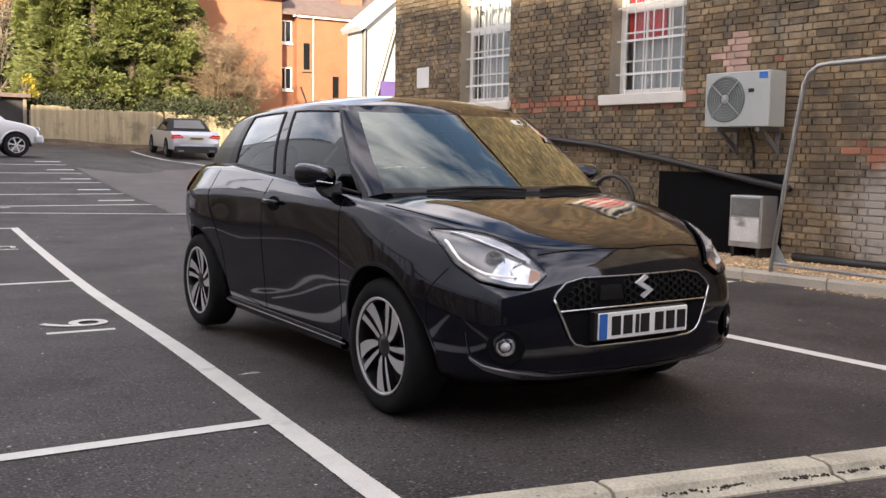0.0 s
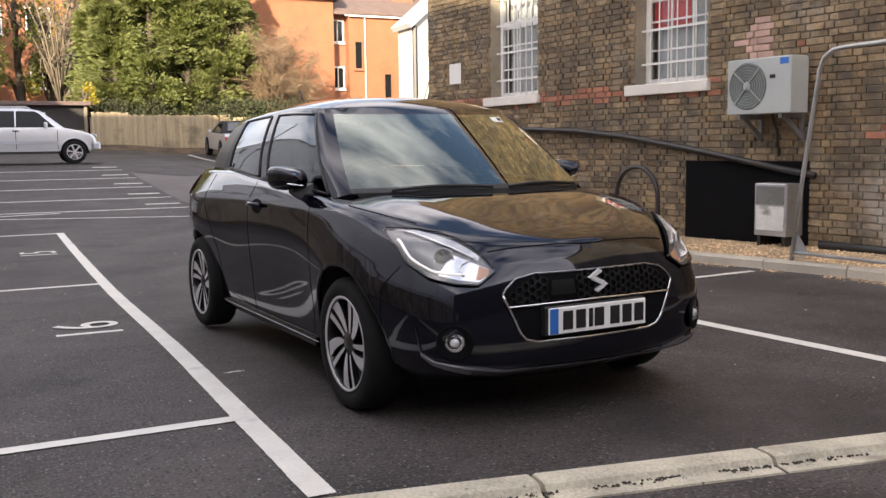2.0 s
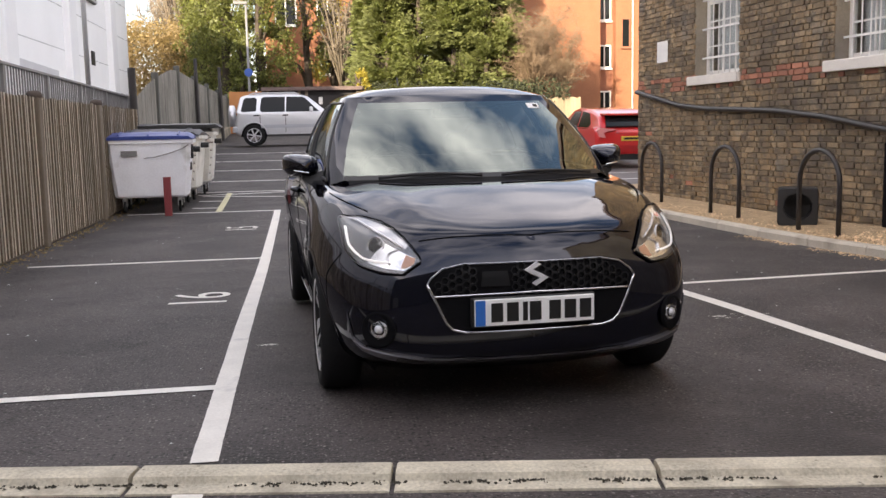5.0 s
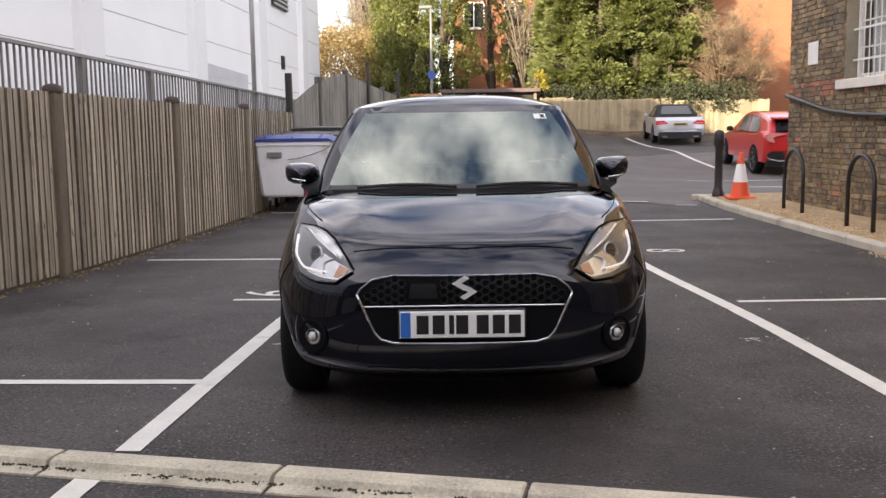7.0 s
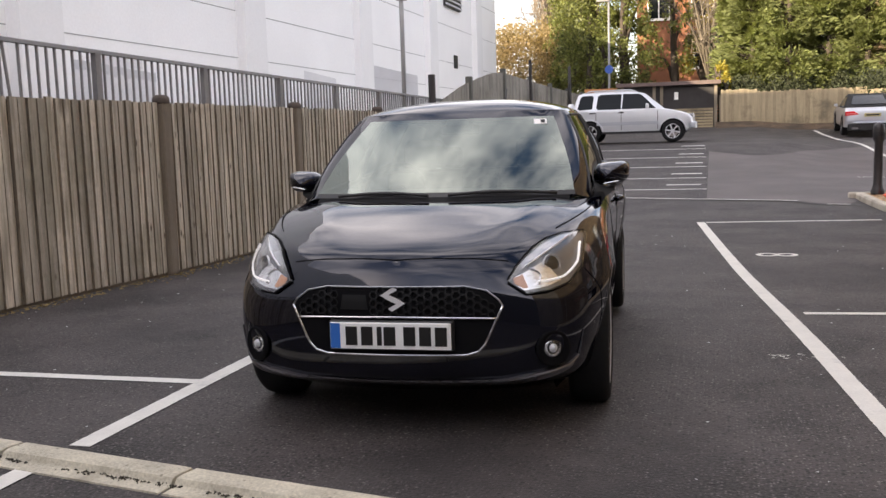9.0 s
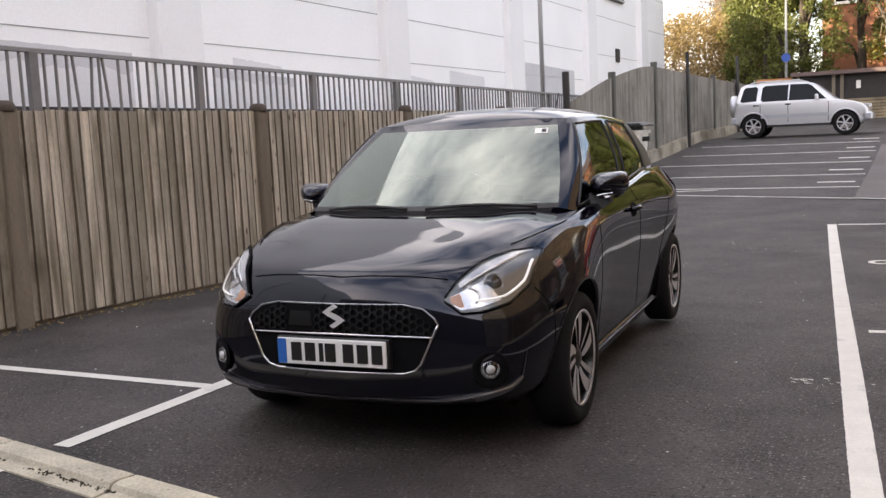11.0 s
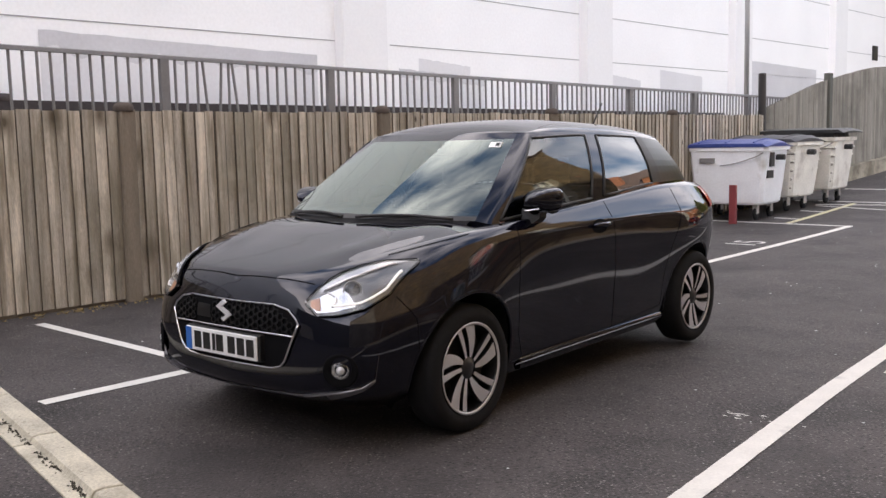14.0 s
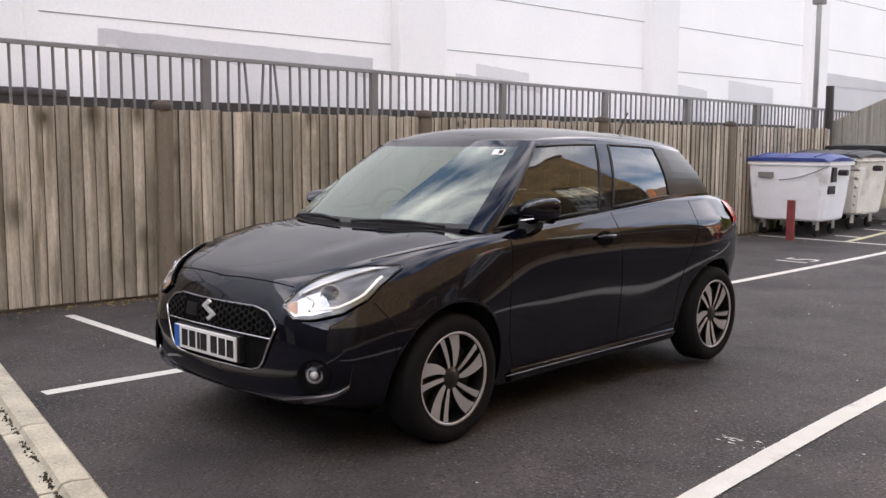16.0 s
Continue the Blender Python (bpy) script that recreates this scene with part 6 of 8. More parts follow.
    part("lens_cover", Geo().loft([[tuple(lamp_pt(i / 30, j / 8, 0.017)) for j in range(9)] for i in range(31)], False), LENS, lamp, smooth=True).visible_shadow = False
    part("lamp_edge", Geo().tube([tuple(lamp_pt(i / 30, 0, 0.008)) for i in range(31)] + [tuple(lamp_pt(1 - i / 30, 1, 0.008)) for i in range(31)], 0.0055, 6), GAP, lamp, smooth=True)
    # tail lamp
    tl = Geo().loft([[(s * flank(y, z, 0.003 + 0.010 * math.sin(math.pi * max(0.0, min(1.0, (z - 0.88) / 0.15)))), y, z) for z in (0.885, 0.91, 0.94, 0.97, 1.0, 1.025)] for y in (2.70, 2.74, 2.80, 2.85, 2.89, 2.93, 2.955, 2.975)], False)
    part("tail_lamp", tl, RED_LENS, car, "red tail lamp wrapping the corner", smooth=True)

# wipers, aerial, screen mirror and stickers
def scr(x):
    """The foot of the windscreen at x."""
    return float(col_point("screen", min(1.0, abs(x) / (0.892 * 0.79)), 0.0).y)


def wiper_point(x, i):
    return (x, scr(x) - 0.012 + 0.03 * math.sin(math.pi * i / 8), foot_z(x) + 0.004 + 0.018 * math.sin(math.pi * (0.1 + 0.8 * i / 8)))
for xa, xb in ((-0.52, -0.02), (0.08, 0.60)):
    ribbon([wiper_point(xa + (xb - xa) * i / 8, i) for i in range(9)], 0.009, BLACK_PLASTIC, "wiper")
scut = Geo().loft([[(x, scr(x) - 0.06, foot_z(x) - 0.024 - 0.03 * (x / 0.75) ** 2), (x, scr(x) + 0.03, foot_z(x) + 0.010)] for x in np.linspace(-0.66, 0.66, 25)], False)
part("scuttle_panel", scut, mat("scuttle_plastic", (0.010, 0.010, 0.011), 0.85, var=0.15, bump=0, spec=0.2), car, smooth=True)
ribbon([(0, 2.55, 1.44), (0, 2.70, 1.62)], 0.006, BLACK_PLASTIC, "aerial")
st = col_point("screen", 0.86, 0.86)
part("sticker", Geo().box(-0.035, 0.035, -0.004, 0.0, -0.022, 0.022), PLATE_W, car, "small white sticker in the windscreen", m=pose(st.x - 0.005, st.y - 0.004, st.z, -52, 0, 12))
part("sticker_mark", Geo().box(0.002, 0.026, -0.006, -0.004, -0.013, 0.013), PLATE_K, car, m=pose(st.x - 0.005, st.y - 0.004, st.z, -52, 0, 12))
part("interior_mirror", Geo().box(-0.11, 0.11, 0, 0.03, -0.03, 0.03, c=0.01), BLACK_PLASTIC, car, m=pose(0, 0.80, 1.32, -10, 0, 0))
part("camera_housing", Geo().box(-0.07, 0.07, 0, 0.08, -0.02, 0.02, c=0.01), BLACK_PLASTIC, car, m=pose(0, 0.74, 1.36, -30, 0, 0))

# cabin fittings
part("dashboard", Geo().loft([[(x, 0.22 + dy, z + 0.02 - 0.03 * (abs(x) / 0.7) ** 3) for dy, z in ((0, 0.95), (0.25, 0.985), (0.42, 0.94), (0.46, 0.7))] for x in np.linspace(-0.70, 0.70, 15)], False), DASH, car, smooth=True)
for sx in (-0.36, 0.36):
    seat = part("front_seat", Geo().loft([[(sx - w2, 1.28 + 0.30 * (z - 0.5) + d, z) for w2, d in ((0.25, 0.0), (0.22, -0.05), (-0.22, -0.05), (-0.25, 0.0), (-0.22, 0.09), (0.22, 0.09))] for z in (0.45, 0.7, 0.95, 1.05)], True, True), SEAT, car, smooth=True)
    part("seat_cushion", Geo().box(sx - 0.25, sx + 0.25, 0.80, 1.30, 0.38, 0.52, c=0.04), SEAT, seat)
    part("headrest", Geo().box(sx - 0.13, sx + 0.13, 1.41, 1.51, 1.08, 1.26, c=0.04), SEAT, seat)
part("rear_seat", Geo().box(-0.62, 0.62, 2.1, 2.3, 0.5, 1.05, c=0.05), SEAT, car)
for sx in (-0.38, 0.38):
    part("headrest", Geo().box(sx - 0.12, sx + 0.12, 2.15, 2.25, 1.06, 1.20, c=0.03), SEAT, car)
ring = [(-0.36 + 0.185 * math.cos(a), 0.72 + 0.05 * math.sin(a) * 0.8, 0.955 + 0.175 * math.sin(a)) for a in [2 * math.pi * k / 32 for k in range(33)]]
wheel_s = part("steering_wheel", Geo().tube(ring, 0.014, 8, caps=False), DASH, car, smooth=True)
part("wheel_hub", Geo().lathe([(0.07, 0), (0.06, 0.03), (0.001, 0.035)], 16, pose(-0.36, 0.73, 0.95, 75, 0, 0)), DASH, wheel_s)
part("headlining", Geo().box(-0.5, 0.5, 1.0, 2.5, 1.380, 1.388), mat("headlining", (0.4, 0.39, 0.37), 0.9, var=0.1), car)


# ---- wheels ----
def road_wheel(parent, m, r=WR, width=0.19, spokes=5, look="black"):
    tyre_prof = [(r * (0.715 if look == "black" else 0.66), -width * 0.5 + 0.015), (r * 0.80, -width * 0.5), (r * 0.93, -width * 0.5 + 0.004), (r * 0.985, -width * 0.5 + 0.022), (r, -width * 0.30), (r, width * 0.30), (r * 0.985, width * 0.5 - 0.022), (r * 0.93, width * 0.5 - 0.004), (r * 0.80, width * 0.5), (r * (0.70 if look == "black" else 0.65), width * 0.5 - 0.018)]
    wheel = part("wheel", Geo().lathe(tyre_prof, 56), RUBBER, parent, smooth=True, m=m)
    rr = r * (0.715 if look == "black" else 0.66)
    rim_m = {"silver": ALLOY, "grey": ALLOY_SHADED, "black": ALLOY_DARK}[look]
    part("rim", Geo().lathe([(rr, -width * 0.45), (rr * 0.95, -width * 0.3), (rr * 0.93, width * 0.38), (rr * 0.955, width * 0.44)], 48), rim_m, wheel, smooth=True)
    part("rim_edge", Geo().lathe([(rr * 0.955, width * 0.44), (rr * 0.975, width * 0.462), (rr + 0.003, width * 0.470), (rr + 0.003, width * 0.45)], 48), ALLOY if look == "black" else rim_m, wheel, smooth=True)
    part("brake_disc", Geo().lathe([(0.06, 0.02), (rr * 0.78, 0.02), (rr * 0.78, 0.0)], 32), DISC if look != "black" else DISC_DARK, wheel)
    part("wheel_back", Geo().lathe([(0.001, -0.02), (rr * 0.95, -0.02)], 32), GAP, wheel)
    zf = width * 0.46
    part("hub_cap", Geo().lathe([(0.001, zf - 0.010), (0.024, zf - 0.011), (0.034, zf - 0.016), (0.054, zf - 0.026)], 20), rim_m, wheel, smooth=True)
    if look == "black":
        for k in range(5):
            for e, (w0, w1, tw) in enumerate(((0.009, 0.037, 0.34), (0.008, 0.016, 0.10))):
                a0 = 2 * math.pi * k / 5 + (0.0 if e == 0 else 0.62)
                face, backing = Geo(), Geo()
                rf, rb = [], []
                for q in range(7):
                    f = q / 6
                    rad = 0.052 + (rr * 0.965 - 0.052) * f
                    aa = a0 + tw * f
                    wd = w0 + (w1 - w0) * f ** 0.8
                    d, n2 = Vector((math.cos(aa), math.sin(aa), 0)), Vector((-math.sin(aa), math.cos(aa), 0))
                    zc = zf - 0.020 + 0.012 * f
                    p1, p2 = d * rad + n2 * wd, d * rad - n2 * wd
                    rf.append([(p1.x, p1.y, zc + 0.0), (p2.x, p2.y, zc - 0.002)])
                    rb.append([(p1.x, p1.y, zc - 0.001), (p1.x, p1.y, zc - 0.03), (p2.x, p2.y, zc - 0.03), (p2.x, p2.y, zc - 0.003)])
                part("spoke_face", face.loft(rf, False), ALLOY, wheel, "machined silver spoke face" if k == 0 else "")
                part("spoke", backing.loft(rb, False), ALLOY_DARK, wheel)
    else:
        for k in range(spokes):
            a = 2 * math.pi * k / spokes
            d, n2 = Vector((math.cos(a), math.sin(a), 0)), Vector((-math.sin(a), math.cos(a), 0))
            rings2 = []
            for f, wd in ((0.12, 0.022), (0.6, 0.018), (0.97, 0.030)):
                p1, p2 = d * rr * f + n2 * wd, d * rr * f - n2 * wd
                rings2.append([(p1.x, p1.y, zf - 0.012), (p1.x, p1.y, zf - 0.04), (p2.x, p2.y, zf - 0.04), (p2.x, p2.y, zf - 0.012)])
            part("spoke", Geo().loft(rings2, True, True), rim_m, wheel)
    return wheel


for cy in (0.0, WB):
    for s in (-1, 1):
        road_wheel(car, pose(s * 0.770, cy, HUB, 0, 90 * s, 0) @ pose(0, 0, 0, 0, 0, 17 + 40 * cy))

# ---- things along the brick wall ----
FAN_DARK = mat("fan_recess", (0.13, 0.15, 0.145), 0.5, var=0.2)
# condenser unit on two brackets
ac = thing("air_conditioner", WALL_M @ pose(-0.40, 7.16, 1.495), "cream outdoor air-conditioning unit on wall brackets", "air conditioner")
part("casing", Geo().box(0, 0.29, 0, 0.83, 0, 0.585, c=0.012), AC_WHITE, ac)
part("fan_recess", Geo().lathe([(0.001, 0.0), (0.235, 0.0), (0.247, 0.004), (0.247, -0.01)], 40, pose(-0.004, 0.55, 0.295, 0, -90, 0)), FAN_DARK, ac, smooth=True)
for r in (0.08, 0.11, 0.14, 0.17, 0.20, 0.235):
    part("grille_ring", Geo().tube([(-0.016, 0.55 + r * math.cos(a), 0.295 + r * math.sin(a)) for a in [2 * math.pi * k / 36 for k in range(37)]], 0.0018, 6, caps=False), AC_GRILLE, ac)
for k in range(4):
    a = math.pi * k / 2 + 0.72
    part("grille_spoke", Geo().tube([(-0.016, 0.55 + 0.03 * math.cos(a), 0.295 + 0.03 * math.sin(a)), (-0.016, 0.55 + 0.26 * math.cos(a), 0.295 + 0.26 * math.sin(a))], 0.006, 6), AC_GRILLE, ac)
part("fan_hub", Geo().lathe([(0.001, 0.006), (0.045, 0.004), (0.05, 0.0)], 20, pose(-0.012, 0.55, 0.295, 0, -90, 0)), AC_GRILLE, ac, smooth=True)
part("label", Geo().box(-0.004, 0, 0.03, 0.13, 0.50, 0.565), PLATE_B, ac, "small blue maker's label")
part("badge", Geo().box(-0.004, 0, 0.19, 0.26, 0.36, 0.40), PLATE_K, ac)
for q in (0.14, 0.68):
    part("bracket", Geo().box(0.02, 0.39, q - 0.02, q + 0.02, -0.05, -0.001).loft([[(0.08, q - 0.015, -0.05), (0.08, q + 0.015, -0.05), (0.15, q + 0.015, -0.05), (0.15, q - 0.015, -0.05)], [(0.36, q - 0.015, -0.28), (0.36, q + 0.015, -0.28), (0.385, q + 0.015, -0.22), (0.385, q - 0.015, -0.22)]], True, True).box(0.37, 0.39, q - 0.02, q + 0.02, -0.30, -0.05), STEEL_GREY, ac)
part("hose", Geo().tube([(0.22, 0.4, 0), (0.26, 0.4, -0.10), (0.32, 0.41, -0.18), (0.37, 0.42, -0.45)], 0.014, 8), BLACK_PLASTIC, ac, smooth=True)

# dark pipe running down across the wall
path = [(14.93, 1.79), (14.2, 1.66), (13.5, 1.53), (12.6, 1.45), (11.76, 1.42), (10.9, 1.38), (9.97, 1.29), (8.82, 1.12), (8.1, 1.0), (7.5, 0.90), (7.1, 0.84)]
tagged(part("wall_pipe", Geo().tube([tuple(WALL_M @ Vector((-0.055, y, z))) for y, z in path], 0.036, 10), BLACK_STEEL, smooth=True), "thick black pipe sloping down the brick wall", "pipe")

# steel flue box on the gravel
fb = thing("metal_flue_box", WALL_M @ pose(-0.29, 7.26, gz(7.5) + strip_top + 0.105), "galvanised metal flue box, rusty and stained", "flue box")
part("casing", Geo().box(0, 0.28, 0, 0.42, 0.04, 0.60, c=0.01), GALV, fb)
part("front_panel", Geo().box(-0.006, -0.001, 0.03, 0.39, 0.10, 0.36), mat("stained_white_panel", (0.66, 0.66, 0.64), 0.5, var=0.2, scale=6, second=(0.12, 0.10, 0.08), cut=0.62, soft=0.06), fb, "white stained front panel")
part("dark_panel", Geo().box(-0.006, -0.001, 0.03, 0.39, 0.38, 0.57), mat("dull_zinc", (0.22, 0.22, 0.21), 0.5, 0.5, var=0.3, scale=8), fb)
for yy in (0.03, 0.35):
    part("foot", Geo().box(0.02, 0.26, yy, yy + 0.04, -0.10, 0.04), BLACK_STEEL, fb)

# black drain block with a round mouth
db = thing("drain_block", pose(7.72, 9.5, gz(9.5) + strip_top + 0.015, 0, 0, -28), "black plastic block with a round open mouth", "drain pipe")
q = Geo()
sq = [(0.22 * max(-1, min(1, 1.35 * math.cos(a))), 0.22 + 0.22 * max(-1, min(1, 1.35 * math.sin(a)))) for a in [2 * math.pi * k / 32 for k in range(32)]]
ci = [(0.155 * math.cos(a), 0.22 + 0.155 * math.sin(a)) for a in [2 * math.pi * k / 32 for k in range(32)]]
q.loft([[(x, 0.28, z) for x, z in sq], [(x, 0.0, z) for x, z in sq], [(x, -0.012, z) for x, z in [(0.95 * a, 0.22 + 0.95 * (b2 - 0.22)) for a, b2 in sq]], [(x, -0.012, z) for x, z in ci], [(x, 0.24, z) for x, z in ci]], True, True)
part("block", q, BLACK_PLASTIC, db)

# hoops for bicycles
def hoop():
    pts = [(0, -0.36, -0.25), (0, -0.36, 0.55)] + [(0, -0.36 * math.cos(a), 0.55 + 0.36 * math.sin(a)) for a in [math.pi * k / 14 for k in range(1, 14)]] + [(0, 0.36, 0.55), (0, 0.36, -0.25)]
    t = thing("cycle_hoop", pose(0, 0, 0), "black steel bicycle hoop set in gravel", "bike stand", "bike stands")
    part("hoop", Geo().tube(pts, 0.027, 12), BLACK_STEEL, t, smooth=True)
    return t


first = hoop()
for k, (x, y) in enumerate(((7.60, 8.85), (7.50, 10.95), (7.40, 13.3))):
    m = pose(x, y, gz(y) + strip_top - 0.01, 0, 0, 4)
    if k == 0:
        first.matrix_basis = m
    else:
        copy_thing(first, m)

# leaning barrier frame of galvanised tube
br = thing("barrier_frame", pose(0, 0, 0), "galvanised tubular barrier frame leaning by the wall", "barrier")
pts = [(7.56, 6.42, gz(6.4) + 0.10), (7.56, 6.30, 0.9), (7.56, 6.14, 1.84), (7.56, 6.09, 1.94), (7.56, 5.99, 2.0), (7.56, 5.85, 2.01), (7.56, 3.2, 2.03), (7.56, 3.05, 1.9), (7.56, 3.0, 1.7), (7.56, 2.95, 0.1)]
part("frame", Geo().tube(pts, 0.021, 10), GALV, br, smooth=True)
part("lower_rail", Geo().tube([(7.56, 6.38, 0.16), (7.56, 2.96, 0.19)], 0.017, 10), GALV, br, smooth=True)
part("gusset", Geo().box(7.545, 7.575, 6.25, 6.40, 0.12, 0.13).add([(7.56, 6.39, 0.15), (7.56, 6.20, 0.15), (7.56, 6.36, 0.36), (7.564, 6.39, 0.15), (7.564, 6.20, 0.15), (7.564, 6.36, 0.36)], [(0, 1, 2), (5, 4, 3), (0, 3, 4, 1), (1, 4, 5, 2), (2, 5, 3, 0)]), GALV, br)
tagged(part("rubber_hose", Geo().tube([(8.45, 6.9, 0.14), (8.5, 6.0, 0.14), (8.6, 5.0, 0.14), (8.75, 3.5, 0.14)], 0.045, 10), BLACK_PLASTIC, smooth=True), "black hose lying along the wall foot", "hose")
tagged(part("notice", Geo().box(-0.012, -0.008, 13.93, 14.28, 2.22, 2.55), WHITE_GLOSS, m=WALL_M), "blank white notice fixed to the brick wall", "sign")
tagged(part("downpipe", Geo().tube([tuple(WALL_M @ Vector((0.1, WY1 + 0.06, 0))), tuple(WALL_M @ Vector((0.1, WY1 + 0.06, 8)))], 0.05, 10), BLACK_STEEL, smooth=True), "black downpipe at the corner of the brick building", "pipe")

# bollard and cone at the tip of the gravel bed
bo = thing("bollard", pose(6.90, 15.88, gz(15.88) + 0.095), "black cast bollard with a rounded cap", "bollard")
part("shaft", Geo().lathe([(0.105, 0), (0.105, 0.06), (0.085, 0.10), (0.07, 0.16), (0.064, 0.82), (0.075, 0.84), (0.088, 0.87), (0.09, 1.03), (0.08, 1.09), (0.05, 1.12), (0.005, 1.13)], 20, caps=True), BLACK_STEEL, bo, smooth=True, sharp=40)
part("band", Geo().lathe([(0.090, 0.92), (0.093, 0.925), (0.093, 0.98), (0.090, 0.985)], 20), TRIM, bo)
co = thing("traffic_cone", pose(7.16, 15.42, gz(15.42) + 0.095), "orange traffic cone with a white sleeve", "traffic cone")
part("base", Geo().box(-0.22, 0.22, -0.22, 0.22, 0, 0.045, c=0.02), CONE_RED, co)
part("body", Geo().lathe([(0.165, 0.04), (0.118, 0.28), (0.116, 0.285), (0.062, 0.58), (0.06, 0.585), (0.032, 0.76), (0.020, 0.775), (0.001, 0.775)], 24), CONE_RED, co, smooth=True, sharp=40)
part("sleeve", Geo().lathe([(0.121, 0.28), (0.1195, 0.285), (0.066, 0.575), (0.062, 0.58)], 24), CONE_WHITE, co, smooth=True)

# ---- wheeled bins ----
def big_bin(name, m, body_mat, lid_mat, label, ribs, lid_open=0.0, flat=False):
    t = thing(name, m, label, "bin", "wheeled bins")
    q = Geo()
    rings = []
    for z, w, d in ((0.24, 0.53, 0.40), (0.27, 0.56, 0.43), (0.62, 0.60, 0.47), (1.06, 0.635, 0.505), (1.085, 0.635, 0.505), (1.09, 0.68, 0.535), (1.15, 0.68, 0.535)):
        c = 0.06
        rings.append([(-w + c, -d, z), (w - c, -d, z), (w, -d + c, z), (w, d - c, z), (w - c, d, z), (-w + c, d, z), (-w, d - c, z), (-w, -d + c, z)])
    part("body", q.loft(rings, True, True), body_mat, t)
    if ribs:
        for z in (0.42, 0.56, 0.70, 0.84, 0.98):
            f = (z - 0.24) / 0.85
            w, d = 0.525 + 0.115 * f, 0.405 + 0.105 * f
            part("rib", Geo().tube([(-w, -d, z), (w, -d, z), (w, d, z), (-w, d, z), (-w, -d, z)], 0.016, 6), body_mat, t)
            # dark line just under each rib, so that the ribs stand out
            w, d = w - 0.004, d - 0.004
            part("groove", Geo().tube([(-w, -d, z - 0.026), (w, -d, z - 0.026), (w, d, z - 0.026), (-w, d, z - 0.026), (-w, -d, z - 0.026)], 0.009, 6), BIN_DARK, t)
    lid = Geo()
    rings = []
    lw, dome = (0.78, 0.045) if flat else (0.69, 0.10)
    for i in range(15):
        y = -0.55 + 1.1 * i / 14
        h = 1.16 + dome * math.sin(math.pi * (0.12 + 0.80 * i / 14)) + lid_open
        base_z = 1.152 + lid_open - (0.03 if flat else 0.0)
        j = [0.016 * noise.noise((x * 5, y * 5, m.translation.y)) for x in (-0.6, -0.3, 0, 0.3, 0.6)]
        rings.append([(-lw, y, base_z), (-lw, y, h - 0.05), (-lw + 0.09, y, h + j[0]), (-0.3, y, h + 0.008 + j[1]), (0.0, y, h + 0.012 + j[2]), (0.3, y, h + 0.008 + j[3]), (lw - 0.09, y, h + j[4]), (lw, y, h - 0.05), (lw, y, base_z)])
    l2 = part("lid", lid.loft(rings, True, True), lid_mat, t)
    for sx in () if flat else (-0.45, 0.0, 0.45):
        part("lid_rib", Geo().tube([(sx, -0.5 + i / 8, 1.164 + lid_open + 0.10 * math.sin(math.pi * (0.12 + 0.80 * (0.05 + 0.9 * i / 8))) + 0.004) for i in range(9)], 0.016, 6), lid_mat, l2)
    if lid_open:
        part("rubbish_bag", Geo().loft([[(x + 0.03 * math.sin(9 * y), y, z) for x, z in ((-0.58, 1.14), (-0.55, 1.15 + lid_open), (0.55, 1.15 + lid_open), (0.58, 1.14))] for y in (-0.46, -0.3, -0.1, 0.1, 0.3, 0.46)], True, True), BLACK_PLASTIC, t, "black rubbish bag bulging under the lid")
    for sx in (-0.42, 0.42):
        for sy in (-0.30, 0.30):
            c = part("castor", Geo().box(sx - 0.035, sx + 0.035, sy - 0.04, sy + 0.06, 0.10, 0.245), GALV, t)
            part("castor_wheel", Geo().lathe([(0.02, -0.022), (0.09, -0.02), (0.098, -0.008), (0.098, 0.008), (0.09, 0.02), (0.02, 0.022)], 20, pose(sx, sy, 0.098, 0, 90, 0), caps=True), RUBBER, c, smooth=True)
    part("trunnion", Geo().tube([(0.60, 0.0, 0.98), (0.76, 0.0, 0.98)], 0.045, 12), BLACK_PLASTIC, t)
    part("trunnion", Geo().tube([(-0.60, 0.0, 0.98), (-0.76, 0.0, 0.98)], 0.045, 12), BLACK_PLASTIC, t)
    if not ribs:
        part("side_plate", Geo().box(0.60, 0.66, -0.30, -0.16, 0.84, 1.06).box(0.585, 0.63, -0.36, -0.12, 0.66, 0.78), BLACK_PLASTIC, t)
    part("label", Geo().box(-0.42, -0.18, -0.535, -0.505, 0.90, 0.98), STEEL_GREY, t, "small grey faded label")
    part("chain", Geo().tube([(-0.08, -0.53, 0.86), (0.1, -0.535, 0.88), (0.30, -0.54, 0.93), (0.5, -0.545, 1.0), (0.6, -0.5, 1.06)], 0.008, 6), STEEL_GREY, t)
    return t


big_bin("wheeled_bin", pose(-0.28, 15.28, gz(15.3), 0, 0, 4), BIN_WHITE, BIN_BLUE, "large white wheeled bin with a blue lid", False)
big_bin("wheeled_bin", pose(-0.25, 16.5, gz(16.5), 0, 0, -3), BIN_CREAM, mat("grey_lid", (0.06, 0.06, 0.065), 0.6, var=0.2), "large cream ribbed wheeled bin with a grey lid", True)
big_bin("wheeled_bin", pose(-0.13, 17.75, gz(17.75), 0, 0, 2), BIN_CREAM, BLACK_PLASTIC, "large cream ribbed wheeled bin, overfull under its flat black lid", True, 0.10, True)
tagged(part("red_marker_post", Geo().box(-0.055, 0.055, -0.03, 0.03, -0.1, 0.60, c=0.006), RUST_RED, m=pose(0.05, 14.45, gz(14.45))), "short red painted post before the bins", "post")

